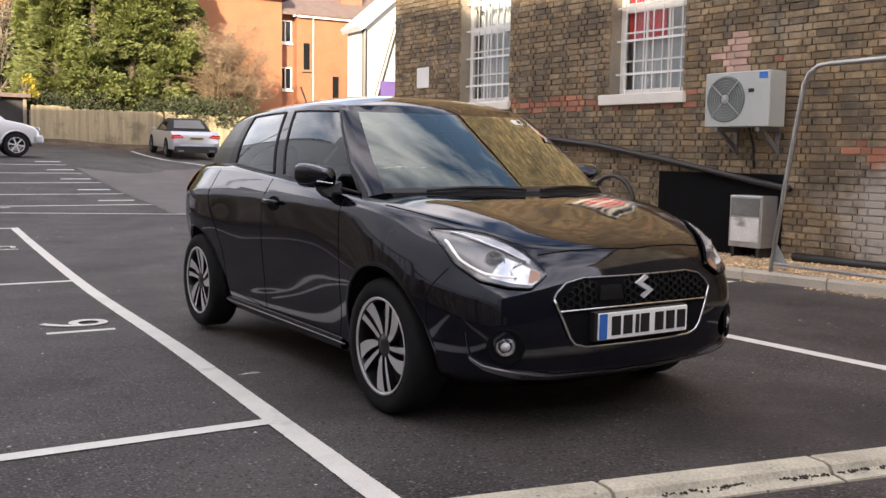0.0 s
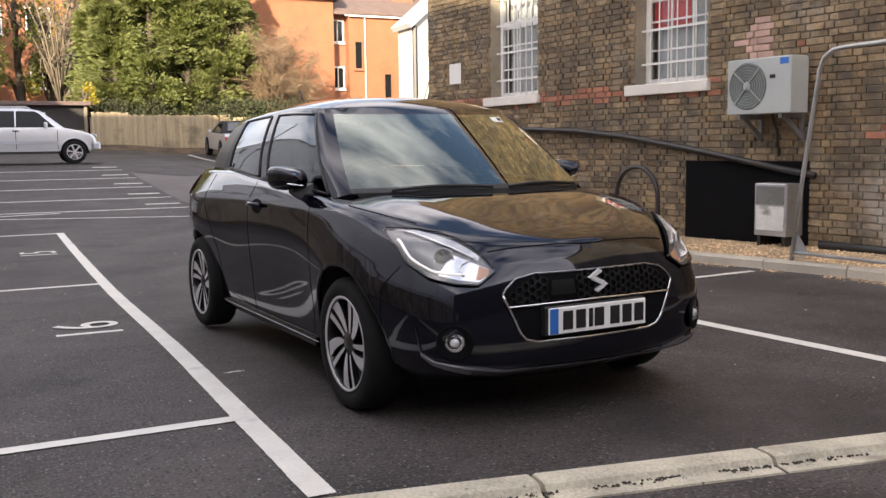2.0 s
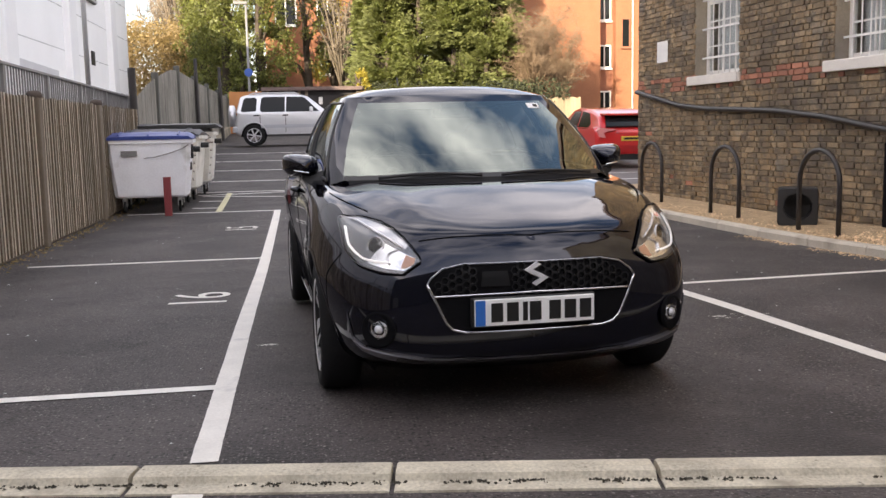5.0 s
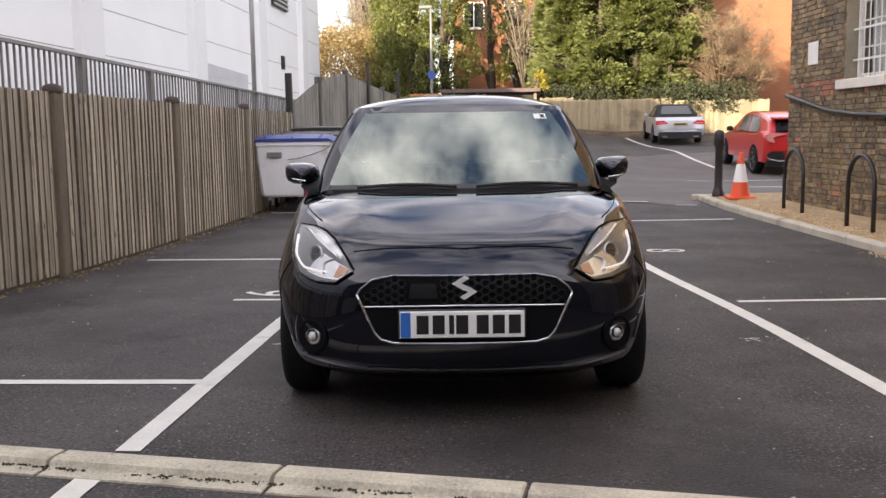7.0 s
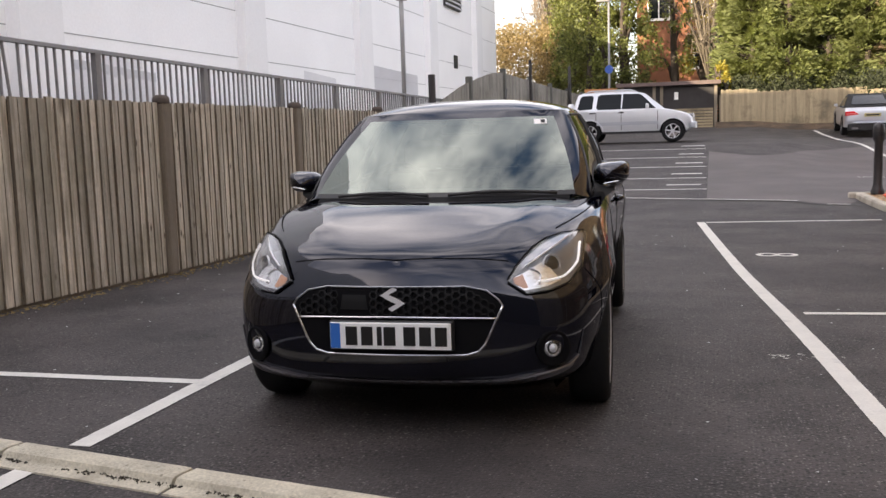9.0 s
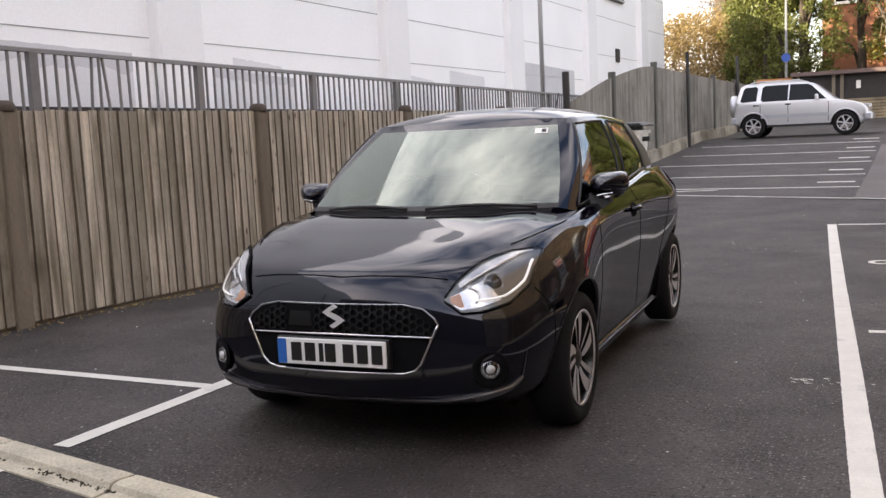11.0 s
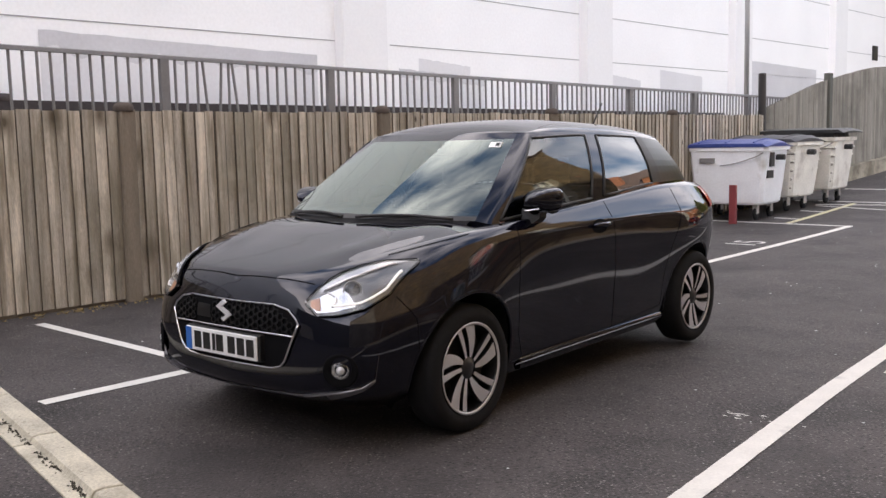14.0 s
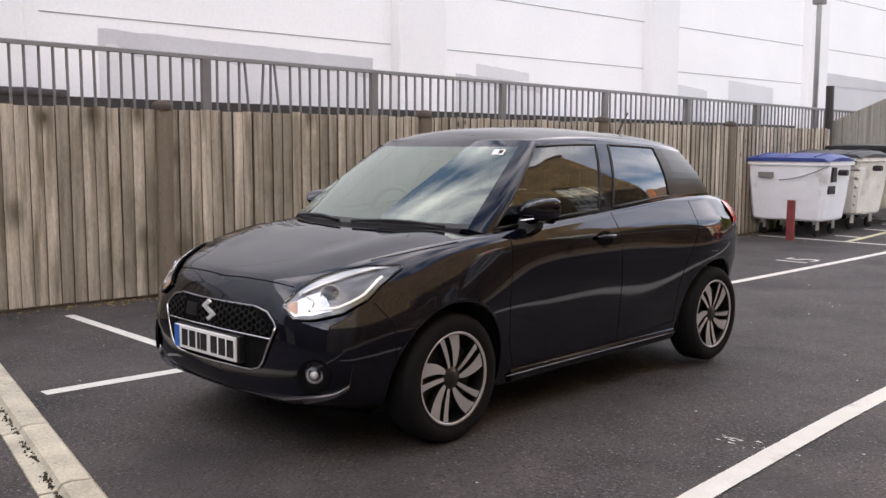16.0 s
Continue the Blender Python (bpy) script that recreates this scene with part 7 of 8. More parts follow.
# specks of litter and grit on the asphalt
rng = random.Random(8)
b = Geo()
for i in range(260):
    x, y = rng.uniform(-0.8, 7.3), rng.uniform(2.0, 15)
    r, a = rng.uniform(0.004, 0.013), rng.random() * 6.28
    if 2.1 < x < 4.0 and 3.0 < y < 7.0:
        continue
    b.add([(x + r * math.cos(a), y + r * math.sin(a), gz(y) + 0.002), (x + r * math.cos(a + 2), y + r * math.sin(a + 2), gz(y) + 0.002), (x + r * math.cos(a + 4), y + r * math.sin(a + 4), gz(y) + 0.002), (x, y, gz(y) + r * 0.5)], [(0, 1, 3), (1, 2, 3), (2, 0, 3)])
tagged(part("grit", b, CURTAIN), "scattered pale grit and litter on the asphalt", "litter", kind="stuff")
for x, y, w2 in ((4.82, 5.0, 0.10), (1.9, 4.85, 0.03)):
    b = Geo()
    for k in range(16):
        px, py, r, a = rng.gauss(x, w2), rng.gauss(y, w2 * 0.35), rng.uniform(0.006, 0.018), rng.random() * 6.28
        b.add([(px + r * 1.6 * math.cos(a + 2.1 * j), py + r * 0.6 * math.sin(a + 2.1 * j), gz(py) + 0.003 + 0.0001 * k) for j in range(3)], [(0, 1, 2)])
    tagged(part("chalk_scuff", b, PAINT_W), "pale scuff mark on the asphalt", "stain", kind="stuff")


# ---- other cars ----
def rounded(geo, r):
    """A mesh with its sharp edges rounded off."""
    me = geo.mesh("body", True)
    bm = bmesh.new(); bm.from_mesh(me)
    bmesh.ops.remove_doubles(bm, verts=bm.verts, dist=0.001)
    bmesh.ops.recalc_face_normals(bm, faces=bm.faces)
    edges = [e for e in bm.edges if len(e.link_faces) == 2 and e.calc_face_angle(0) > 0.45]
    bmesh.ops.bevel(bm, geom=edges, offset=r, segments=3, profile=0.6, affect="EDGES", clamp_overlap=True)
    for f in bm.faces:
        f.smooth = True
    bm.to_mesh(me); bm.free()
    return me


def plain_car(name, m, label, paint, L, W, H, prof, cab, wheels, r, hood_mat=None, windows=(), rims="silver"):
    """prof: lower body outline (y, z); cab: glasshouse outline (y, z); both from the nose at y = 0 backwards."""
    t = thing(name, m, label, "car", "parked cars")
    hw = W / 2
    q = Geo()
    ymid = L / 2
    def lower(k, inset):
        return [(k, y + (ymid - y) * inset, z) for y, z in prof]
    q.loft([lower(k * hw, e) for k, e in ((-1.0, 0.055), (-0.94, 0.026), (-0.78, 0.008), (-0.4, 0.0), (0.4, 0.0), (0.78, 0.008), (0.94, 0.026), (1.0, 0.055))], True, True)
    part("body", rounded(q, 0.09), paint, t, smooth=True, sharp=40)
    zlo, zhi = min(z for y, z in cab), max(z for y, z in cab)
    def gl(k, ins):
        out = []
        for y, z in cab:
            f = (z - zlo) / (zhi - zlo)
            out.append((k * (hw * 0.93 - 0.20 * f), y, z))
        return out
    q = Geo().loft([gl(-1, 0), gl(-0.82, 0), gl(0.82, 0), gl(1, 0)], True, True)
    part("cabin", rounded(q, 0.06), hood_mat or paint, t, smooth=True, sharp=40)
    for pts in windows:
        for s in (-1, 1):
            w2 = Geo()
            def at(y, z, o):
                f = (z - zlo) / (zhi - zlo)
                return (s * (hw * 0.93 - 0.20 * f + o), y, z)
            w2.loft([[at(y, z, -0.01) for y, z in pts], [at(y, z, 0.008) for y, z in pts]], True, True)
            part("side_window", w2, DARK_GLASS, t)
    for y in wheels:
        for s in (-1, 1):
            part("wheel_arch", Geo().loft([[(s * (hw + o), y + 1.20 * r * math.cos(a), r + 1.20 * r * math.sin(a)) for a in np.linspace(-0.12, math.pi + 0.12, 26)] for o in (-0.03, 0.003)], True, True), GAP, t)
            road_wheel(t, pose(s * (hw - 0.075), y, r, 0, 90 * s, 0) @ pose(0, 0, 0, 0, 0, 20), r, 0.21, 6, rims)
    return t


zs = gz(30.6) + 0.01
suv = plain_car("silver_suv", pose(3.86, 30.7, zs, 0, 0, 90), "silver five-door off-road car parked side-on", SILVER_CAR, 3.86, 1.72, 1.70,
    [(0.03, 0.42), (0.0, 0.60), (0.03, 0.74), (0.14, 0.85), (0.40, 0.94), (0.70, 1.0), (0.98, 1.05), (3.72, 1.05), (3.79, 0.92), (3.84, 0.62), (3.80, 0.40), (3.60, 0.31), (0.25, 0.31)],
    [(0.90, 1.02), (1.52, 1.53), (1.85, 1.60), (3.42, 1.60), (3.62, 1.53), (3.77, 1.02)], (0.67, 3.22), 0.335, None,
    ([(1.17, 1.055), (1.24, 1.12), (1.60, 1.475), (1.70, 1.52), (2.19, 1.53), (2.22, 1.055)], [(2.25, 1.055), (2.23, 1.53), (2.88, 1.53), (2.97, 1.475), (3.02, 1.12), (2.97, 1.055)], [(3.14, 1.085), (3.10, 1.46), (3.16, 1.515), (3.46, 1.50), (3.52, 1.44), (3.61, 1.10), (3.55, 1.06)]))
for s in (-1, 1):
    part("roof_rail", Geo().tube([(s * 0.58, 1.8, 1.60), (s * 0.58, 1.95, 1.65), (s * 0.58, 3.2, 1.65), (s * 0.58, 3.35, 1.595)], 0.02, 8), GALV, suv)
    for y in (1.12, 2.235, 3.02):
        part("panel_gap", Geo().box(s * 0.861 - 0.004, s * 0.861 + 0.004, y - 0.008, y + 0.008, 0.42, 0.98), GAP, suv)
    part("sill", Geo().box(s * 0.85 - 0.03, s * 0.85 + 0.022, 1.06, 2.84, 0.29, 0.36, c=0.01), TRIM, suv)
    part("wheel_lip", Geo().tube([(s * 0.862, 0.67 + 0.405 * math.cos(a), 0.335 + 0.405 * math.sin(a)) for a in np.linspace(0.1, math.pi - 0.1, 20)], 0.022, 6), SILVER_CAR, suv, smooth=True)
    part("wheel_lip", Geo().tube([(s * 0.862, 3.22 + 0.405 * math.cos(a), 0.335 + 0.405 * math.sin(a)) for a in np.linspace(0.1, math.pi - 0.1, 20)], 0.022, 6), SILVER_CAR, suv, smooth=True)
    part("side_moulding", Geo().box(s * 0.855 - 0.02, s * 0.855 + 0.02, 1.1, 3.0, 0.56, 0.66), SILVER_CAR2, suv)
    part("door_handle", Geo().box(s * 0.86 - 0.02, s * 0.86 + 0.02, 2.15, 2.32, 0.93, 0.97), TRIM, suv)
    part("door_handle", Geo().box(s * 0.86 - 0.02, s * 0.86 + 0.02, 3.05, 3.22, 0.93, 0.97), TRIM, suv)
    part("door_mirror", Geo().box(s * 0.95 - 0.09, s * 0.95 + 0.09, 1.38, 1.48, 1.05, 1.20, c=0.03), SILVER_CAR, suv)
    part("headlamp", Geo().box(s * 0.66 - 0.13, s * 0.66 + 0.13, 0.03, 0.20, 0.74, 0.86, c=0.02), LAMP_GREY, suv)
part("spare_wheel", Geo().lathe([(0.001, 0.11), (0.25, 0.11), (0.34, 0.07), (0.34, -0.07), (0.25, -0.11), (0.001, -0.11)], 28, pose(0.1, 3.93, 0.96, 90, 0, 0)), SILVER_CAR, suv, smooth=True)
part("front_bumper", Geo().box(-0.86, 0.86, -0.06, 0.25, 0.40, 0.62, c=0.05), SILVER_CAR2, suv)
part("rear_bumper", Geo().box(-0.86, 0.86, 3.68, 3.88, 0.42, 0.62, c=0.04), SILVER_CAR2, suv)

cabrio = plain_car("silver_convertible", pose(9.70, 39.0, ground_z(9.6, 39.0), -3.1, 0, 178), "silver two-door convertible with a black fabric roof", SILVER_CAR2, 4.7, 1.72, 1.40,
    [(0.0, 0.42), (0.03, 0.66), (0.3, 0.78), (1.3, 0.93), (3.6, 0.95), (4.45, 0.98), (4.66, 0.88), (4.70, 0.55), (4.6, 0.32), (0.2, 0.28)],
    [(1.35, 0.91), (2.15, 1.33), (2.5, 1.39), (3.0, 1.38), (3.75, 0.95)], (0.86, 3.62), 0.33, SOFT_TOP,
    ([(1.95, 0.96), (2.28, 1.28), (2.95, 1.30), (3.25, 0.98)],), "grey")
part("rear_window", Geo().add([(-0.58, 3.62, 1.06), (0.58, 3.62, 1.06), (0.47, 3.12, 1.345), (-0.47, 3.12, 1.345), (-0.58, 3.59, 1.03), (0.58, 3.59, 1.03), (0.47, 3.10, 1.315), (-0.47, 3.10, 1.315)], [(0, 1, 2, 3), (7, 6, 5, 4), (0, 4, 5, 1), (1, 5, 6, 2), (2, 6, 7, 3), (3, 7, 4, 0)]), REAR_GLASS, cabrio)
for s in (-1, 1):
    part("tail_lamp", Geo().prism([(s * 0.42, 0.76), (s * 0.85, 0.72), (s * 0.85, 0.86), (s * 0.58, 0.87)], 4.50, 4.695), RED_LENS, cabrio)
    part("lamp_strip", Geo().prism([(s * 0.50, 0.785), (s * 0.82, 0.765), (s * 0.82, 0.795), (s * 0.52, 0.81)], 4.60, 4.70), PINK_LENS, cabrio)
    part("exhaust", Geo().box(s * 0.55 - 0.1, s * 0.55 + 0.1, 4.6, 4.72, 0.26, 0.33), CHROME, cabrio)
    part("door_mirror", Geo().box(s * 0.92 - 0.06, s * 0.92 + 0.06, 1.76, 1.84, 0.94, 1.04, c=0.03), SILVER_CAR2, cabrio)
part("number_plate", Geo().box(-0.26, 0.26, 4.69, 4.715, 0.68, 0.79), PLATE_SHADED, cabrio, "yellow rear plate with a plain bar")
part("plate_bar", Geo().box(-0.2, 0.2, 4.714, 4.718, 0.71, 0.76), PLATE_K, cabrio)
part("lower_valance", Geo().box(-0.76, 0.76, 4.5, 4.712, 0.22, 0.45, c=0.03), TRIM, cabrio)
part("bumper_lip", Geo().box(-0.62, 0.62, 4.6, 4.73, 0.46, 0.50, c=0.012), SILVER_CAR2, cabrio)

red = plain_car("red_hatchback", pose(10.12, 26.9, ground_z(10, 26.9), -3.4, 0, 182), "bright red hatchback with black rear trim", RED_CAR, 4.5, 1.80, 1.43,
    [(0.0, 0.42), (0.03, 0.66), (0.3, 0.76), (1.2, 0.92), (3.6, 1.0), (4.30, 1.08), (4.46, 0.95), (4.50, 0.62), (4.4, 0.34), (0.2, 0.28)],
    [(1.1, 0.90), (1.95, 1.41), (2.4, 1.49), (3.3, 1.47), (4.0, 1.34), (4.36, 1.04)], (0.88, 3.58), 0.33, None,
    ([(1.75, 0.97), (2.1, 1.38), (2.62, 1.41), (2.66, 0.99)], [(2.74, 1.0), (2.72, 1.41), (3.3, 1.38), (3.62, 1.12), (3.5, 1.03)]), "grey")
part("rear_window", Geo().add([(-0.62, 4.38, 1.10), (0.62, 4.38, 1.10), (0.54, 4.04, 1.35), (-0.54, 4.04, 1.35), (-0.62, 4.34, 1.06), (0.62, 4.34, 1.06), (0.54, 3.98, 1.30), (-0.54, 3.98, 1.30)], [(0, 1, 2, 3), (7, 6, 5, 4), (0, 4, 5, 1), (1, 5, 6, 2), (2, 6, 7, 3), (3, 7, 4, 0)]), DARK_GLASS, red)
part("spoiler", Geo().box(-0.60, 0.60, 3.82, 4.20, 1.355, 1.40, c=0.01), RED_CAR, red)
for s in (-1, 1):
    part("tail_lamp", Geo().prism([(s * 0.36, 1.02), (s * 0.80, 1.07), (s * 0.88, 1.0), (s * 0.82, 0.84), (s * 0.66, 0.82), (s * 0.72, 0.94), (s * 0.60, 0.98)], 4.25, 4.49), PINK_LENS, red)
    part("vent_trim", Geo().tube([(s * 0.40, 4.52, 0.40), (s * 0.56, 4.52, 0.385), (s * 0.78, 4.50, 0.44), (s * 0.84, 4.47, 0.50)], 0.014, 6), SILVER_CAR2, red)
    part("rear_vent", Geo().prism([(s * 0.42, 0.42), (s * 0.48, 0.62), (s * 0.74, 0.62), (s * 0.86, 0.52), (s * 0.74, 0.42)], 4.38, 4.512), TRIM, red)
    part("door_mirror", Geo().box(s * 0.98 - 0.08, s * 0.98 + 0.08, 1.6, 1.7, 0.95, 1.08, c=0.03), TRIM, red)
part("number_plate", Geo().box(-0.26, 0.26, 4.49, 4.515, 0.74, 0.85), PLATE_Y, red, "yellow rear plate with a plain bar")
part("plate_bar", Geo().box(-0.2, 0.2, 4.514, 4.518, 0.77, 0.82), PLATE_K, red)
part("rear_valance", Geo().box(-0.82, 0.82, 4.3, 4.49, 0.26, 0.40), TRIM, red)

# ---- street lamp with a blue sign ----
sl = thing("street_lamp", pose(-0.2, 44.3, gz(44.3)), "grey street lamp column with a blue round sign", "street lamp")
part("column", Geo().tube([(0, 0, 0), (0, 0, 1.2), (0, 0, 5.75)], 0.075, 12, taper=0.05), STEEL_GREY, sl, smooth=True)
part("head", Geo().box(-0.55, 0.08, -0.09, 0.09, 5.66, 5.78, c=0.03), STEEL_GREY, sl)
part("sign", Geo().lathe([(0.001, 0), (0.19, 0), (0.19, 0.02), (0.001, 0.02)], 24, pose(0, -0.10, 2.6, 90, 0, 0)), SIGN_BLUE, sl, "blue round sign")


# ---- trees ----
def foliage(geo, r2, centre, radius, count, size, long=1.0, up=0.0):
    """Leaves scattered in a lump, turned at random."""
    for _ in range(count):
        d = Vector((r2.gauss(0, 1), r2.gauss(0, 1), r2.gauss(0, 1))).normalized() * radius * (0.35 + 0.65 * r2.random() ** 0.5)
        p = Vector(centre) + Vector((d.x, d.y, d.z * 1.1))
        a = Vector((r2.gauss(0, 1), r2.gauss(0, 1), r2.gauss(0, 1) + up * 2)).normalized()
        c = a.cross(Vector((r2.gauss(0, 1), r2.gauss(0, 1), r2.gauss(0, 1)))).normalized()
        s = size * r2.uniform(0.6, 1.4)
        geo.add([p - a * s * long, p + c * s * 0.5 - a * s * 0.1 * long, p + a * s * long, p - c * s * 0.5], [(0, 1, 2, 3)])


def trunk(geo, r2, base2, height, r, limbs, spread):
    pts = [Vector(base2) + Vector((0.15 * r2.gauss(0, 1) * k / 5, 0.15 * r2.gauss(0, 1) * k / 5, height * k / 5)) for k in range(6)]
    geo.tube(pts, r, 8, taper=r * 0.35)
    tips = []
    for k in range(limbs):
        f = 0.3 + 0.65 * k / max(1, limbs - 1)
        p = pts[0].lerp(pts[-1], f)
        a = r2.random() * 6.28
        e = p + Vector((math.cos(a) * spread * r2.uniform(0.6, 1), math.sin(a) * spread * r2.uniform(0.6, 1), height * r2.uniform(0.12, 0.3)))
        mid = p.lerp(e, 0.5) + Vector((0, 0, 0.25))
        geo.tube([p, mid, e], r * 0.35, 6, taper=r * 0.08)
        tips.append(e)
    return tips


def tree(name, x, y, h, w, seed, leaf, label, clumps, per, size, long=1.0, up=0.0, low=0.18, taper=0.6):
    r2 = random.Random(seed)
    t = thing(name, pose(x, y, gz(y)), label, "tree", "trees behind the car park")
    tr = Geo()
    trunk(tr, r2, (0, 0, -0.1), h * 0.85, 0.16 + 0.012 * h, 9, w * 0.6)
    tagged(part("trunk", tr, BARK, t, smooth=True), kind="stuff")
    cr = Geo()
    for k in range(clumps):
        f = low + (1 - low) * r2.random() ** 0.9
        rad = w * (1 - taper * f ** 1.5) * r2.uniform(0.45, 1.05)
        a = r2.random() * 6.28
        foliage(cr, r2, (rad * math.cos(a), rad * math.sin(a) * 0.8, h * f), w * r2.uniform(0.14, 0.32), per, size, long, up)
    part("crown", cr, leaf, t)
    return t


def spray_tree(name, x, y, h, w, seed, leaf, label, boughs, low=0.10, taper=0.75, size=0.055):
    """A conifer: drooping flat sprays of fine needles along many boughs."""
    r2 = random.Random(seed)
    t = thing(name, pose(x, y, gz(y)), label, "tree", "trees behind the car park")
    tr = Geo().tube([(0, 0, -0.1), (0.05, 0, h * 0.4), (0, 0.05, h * 0.95)], 0.18, 8, taper=0.03)
    cr = Geo()
    for k in range(boughs):
        if k % 16 == 0:                      # boughs stand in tiers with gaps between them
            f0, a0, out = low + (1 - low) * r2.random() ** 0.85, r2.random() * 6.28, r2.uniform(0.75, 1.25)
        f = min(1.0, max(low, f0 + r2.gauss(0, 0.022)))
        a = a0 + r2.gauss(0, 0.22)
        rad = w * (1 - taper * f ** 1.4) * out * r2.uniform(0.75, 1.12)
        d = Vector((math.cos(a), math.sin(a), 0))
        n2 = Vector((-math.sin(a), math.cos(a), 0))
        p0 = d * rad * 0.35 + Vector((0, 0, h * f))
        rise = r2.uniform(0.05, 0.55) * rad
        if k % 5 == 0:
            tr.tube([Vector((0, 0, h * f - 0.1)), p0, p0 + d * rad * 0.5 + Vector((0, 0, rise * 0.6))], 0.03, 4, taper=0.008)
        twist = r2.uniform(-0.5, 0.5)
        for i in range(34):
            u = r2.random() ** 0.8
            side = r2.uniform(-1, 1) * (0.16 + 0.30 * (1 - u))
            p = p0 + d * (rad * 0.75 * u) + n2 * (side + twist * u * 0.4) + Vector((0, 0, rise * u - 0.28 * u * u * rad - abs(side) * 0.5 + r2.gauss(0, 0.05)))
            ax = (d * 1.0 + n2 * side * 3 + Vector((0, 0, r2.uniform(-0.5, 0.7)))).normalized()
            c = ax.cross(Vector((r2.gauss(0, 1), r2.gauss(0, 1), r2.gauss(0, 1)))).normalized()
            s2 = size * r2.uniform(0.6, 1.5)
            cr.add([p - ax * s2 * 1.6, p + c * s2 * 0.6, p + ax * s2 * 1.9, p - c * s2 * 0.6], [(0, 1, 2, 3)])
    tagged(part("trunk", tr, BARK, t, smooth=True), kind="stuff")
    part("crown", cr, leaf, t)
    return t


for k, (x, y, h, w) in enumerate(((6.0, 42.6, 9.5, 1.5), (7.4, 42.3, 11.0, 1.9), (9.0, 42.6, 10.5, 1.9), (10.5, 42.6, 8.5, 1.8), (6.7, 44.2, 12.0, 1.9), (9.8, 44.4, 11.0, 1.9), (5.5, 44.6, 10.0, 1.2), (11.5, 44.0, 7.6, 1.6))):
    spray_tree("conifer", x, y, h, w, 20 + k, LEAF_B, "tall yellow-green feathery conifer behind the fence", 1060, size=0.060, low=0.13)
for k, (x, y, h, w) in enumerate(((-1.5, 47.5, 9.0, 1.7), (0.3, 47.0, 10.0, 1.6), (-2.7, 50, 9.0, 1.4))):
    tree("ivy_clad_tree", x, y, h, w, 40 + k, LEAF_A, "dark ivy-covered tree beyond the fence", 170, 90, 0.075, 1.0, low=0.16, taper=0.35)
for k, (x, y, h, w) in enumerate(((2.5, 49.5, 8.0, 1.5), (3.9, 50.5, 7.2, 1.3), (5.2, 50.0, 8.6, 1.3))):
    tree("thin_tree", x, y, h, w, 55 + k, LEAF_C if k == 1 else LEAF_A, "thin half-bare tree in front of the brick house", 60, 34, 0.09, low=0.3)
tree("shrub", -0.6, 45.4, 3.9, 0.9, 50, LEAF_A, "dark green shrub by the street lamp", 40, 36, 0.11, low=0.3)
tree("shrub", 4.75, 40.9, 2.6, 0.5, 51, LEAF_C, "yellow-leaved shrub over the fence", 20, 24, 0.07, low=0.5)


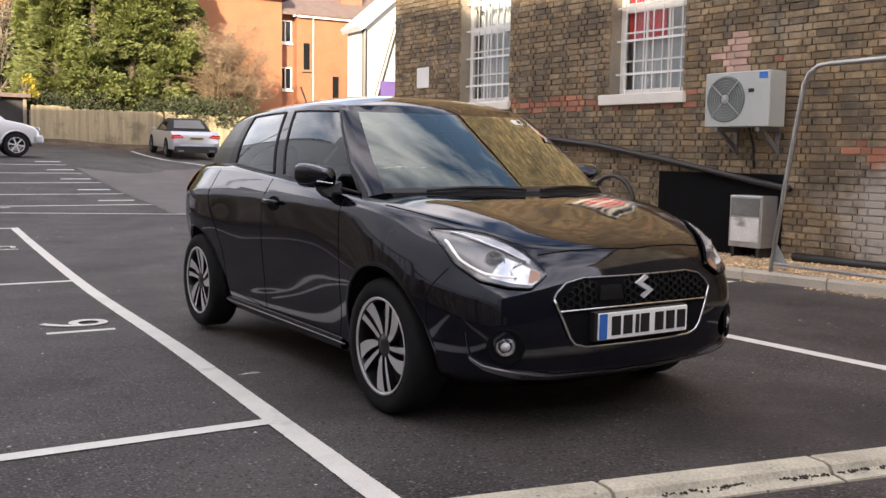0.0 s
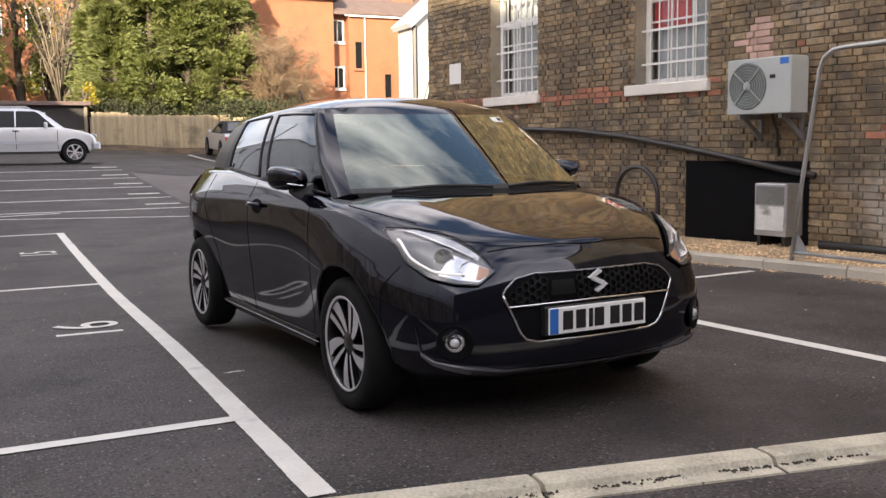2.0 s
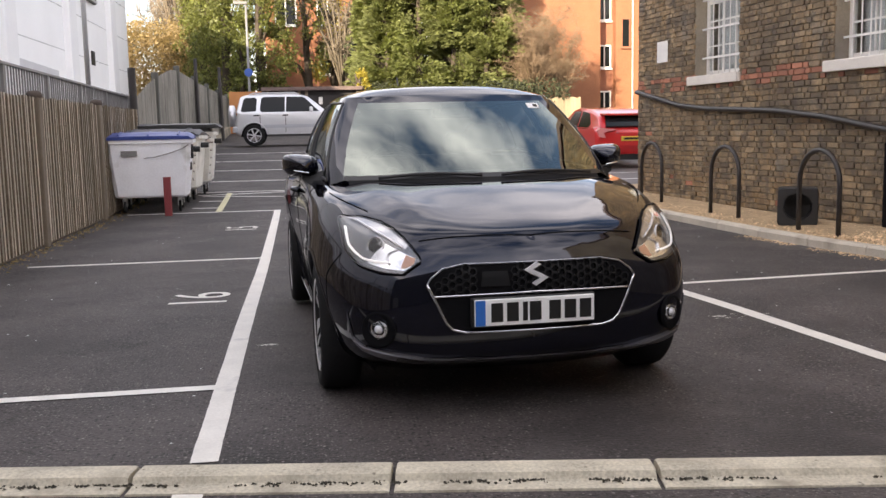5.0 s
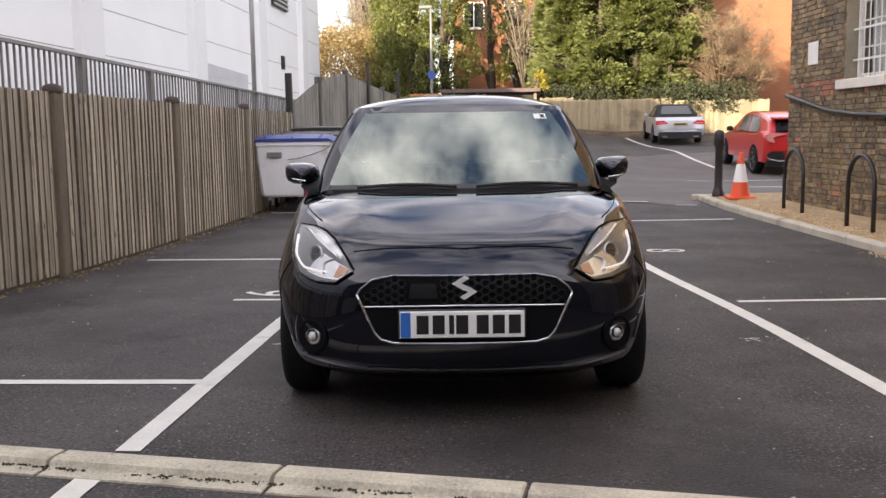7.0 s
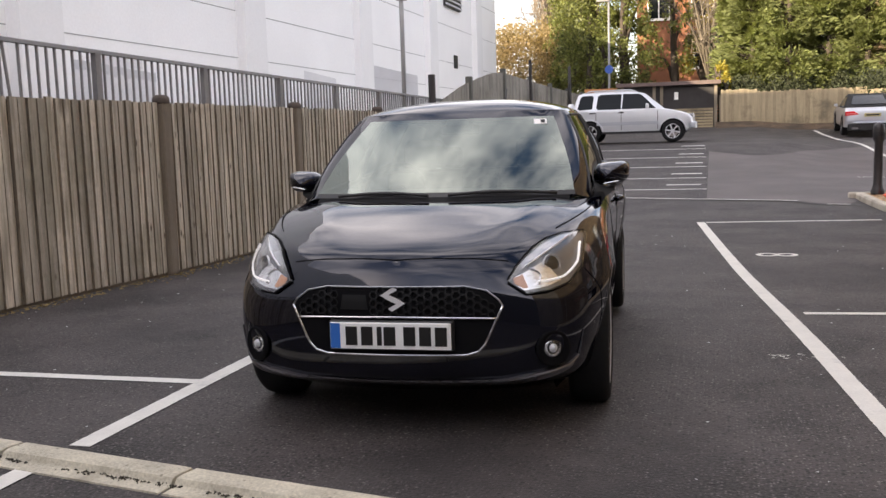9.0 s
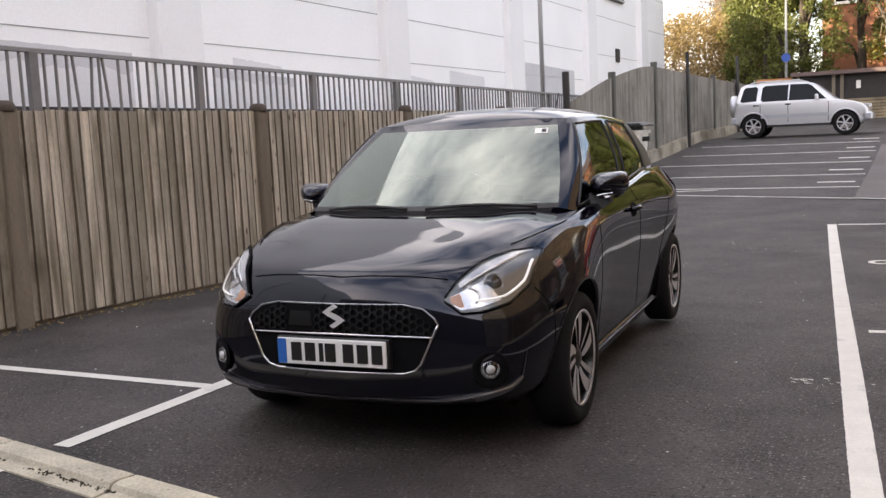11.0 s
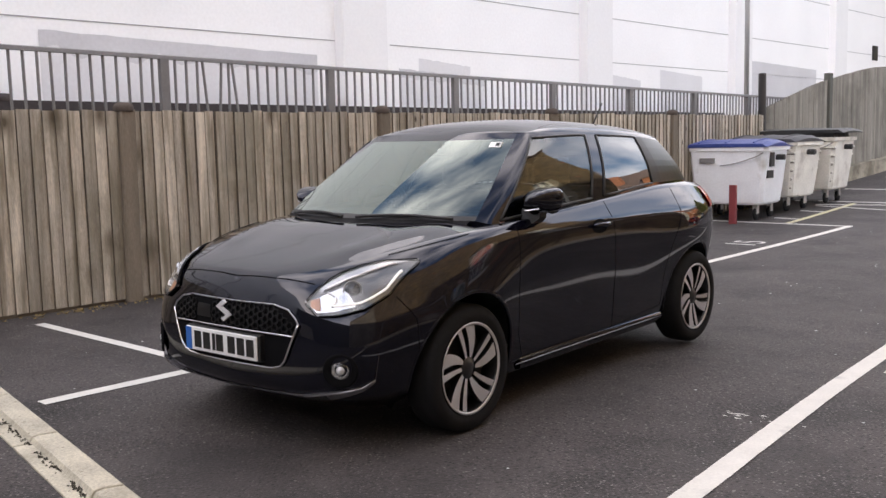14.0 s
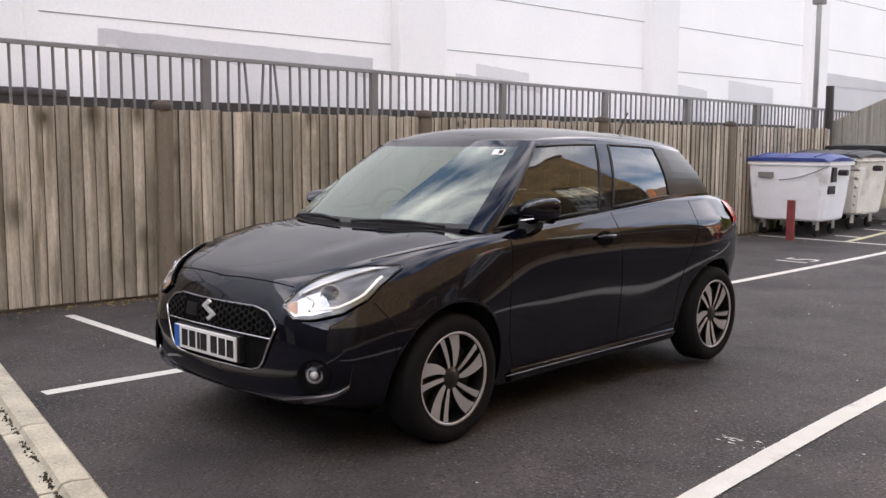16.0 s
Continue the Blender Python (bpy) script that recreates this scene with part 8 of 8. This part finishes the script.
def bare_tree(name, x, y, h, w, seed, label, material, n1=26, n2=9, r=0.10):
    r2 = random.Random(seed)
    t = thing(name, pose(x, y, gz(y)), label, "tree", "trees behind the car park")
    g2 = Geo()
    g2.tube([(0, 0, -0.1), (0.05, 0, h * 0.25), (0.0, 0.05, h * 0.5)], r, 7, taper=r * 0.6)
    tw = Geo()
    for k in range(n1):
        a, e = r2.random() * 6.28, r2.uniform(0.15, 1.0)
        p0 = Vector((0, 0, h * r2.uniform(0.15, 0.5)))
        p2 = Vector((w * math.cos(a) * r2.uniform(0.4, 1), w * math.sin(a) * r2.uniform(0.4, 1), h * (0.35 + 0.65 * e)))
        mid = p0.lerp(p2, 0.5) + Vector((0, 0, h * 0.08))
        g2.tube([p0, mid, p2], r * 0.28, 5, taper=r * 0.06)
        for j in range(n2):
            f = r2.uniform(0.3, 1.0)
            s0 = mid.lerp(p2, f) if f > 0.5 else p0.lerp(mid, f * 2)
            s2 = s0 + Vector((r2.gauss(0, w * 0.18), r2.gauss(0, w * 0.18), abs(r2.gauss(0, h * 0.07)) - h * 0.03))
            tw.tube([s0, s0.lerp(s2, 0.5) + Vector((0, 0, 0.05)), s2], r * 0.10, 4, taper=r * 0.03, caps=False)
            for i in range(3):
                q0 = s0.lerp(s2, r2.random())
                q2 = q0 + Vector((r2.gauss(0, w * 0.08), r2.gauss(0, w * 0.08), r2.gauss(0.04, h * 0.03)))
                tw.tube([q0, q2], r * 0.05, 3, caps=False)
    part("trunk", g2, material, t, smooth=True)
    tagged(part("twig_mass", tw, material, t), kind="stuff")
    return t


bare_tree("bare_shrub", 12.5, 41.9, 5.2, 2.0, 60, "bare brown bushy shrub lit by low sun", TWIG, 110, 16, 0.09)
bare_tree("bare_shrub", 13.9, 42.4, 4.4, 1.5, 61, "bare brown bushy shrub lit by low sun", TWIG, 70, 14, 0.08)
for k, (x, y, h) in enumerate(((-4.6, 58, 12), (-3.4, 62, 13), (-6.5, 66, 13), (4.3, 49, 8))):
    bare_tree("bare_tree", x, y, h, 2.6, 70 + k, "leafless winter tree against the sky", BARE, 40, 12, 0.22)
r2 = random.Random(9)
hg = Geo()
for k in range(420):
    h = r2.random() ** 1.25
    foliage(hg, r2, (r2.uniform(-7.5, -1.2), r2.uniform(50, 55), 1.2 + h * 5.6), 0.75, 95, 0.085)
tagged(part("hedge", hg, HEDGE), "golden dry hedge beyond the fence end", "hedge", kind="stuff")
# hedge leaves coloured extra dark, to stand for the shade under the conifers
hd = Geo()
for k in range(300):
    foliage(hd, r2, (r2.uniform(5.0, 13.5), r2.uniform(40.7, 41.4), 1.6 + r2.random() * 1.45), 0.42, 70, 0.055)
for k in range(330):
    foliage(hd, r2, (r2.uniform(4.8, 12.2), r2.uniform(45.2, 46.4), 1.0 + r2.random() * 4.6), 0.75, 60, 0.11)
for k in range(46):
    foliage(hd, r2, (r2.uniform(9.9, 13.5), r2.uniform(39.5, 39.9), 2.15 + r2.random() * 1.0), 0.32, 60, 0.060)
tagged(part("hedge", hd, mat("tree_shade_leaf", (0.038, 0.045, 0.020), 0.9, var=0.35, scale=0.8, fine=6, bump=0, rand=0.4, island=True)), "dark green hedge foliage, coloured for the shade under the conifers", "hedge", kind="stuff")
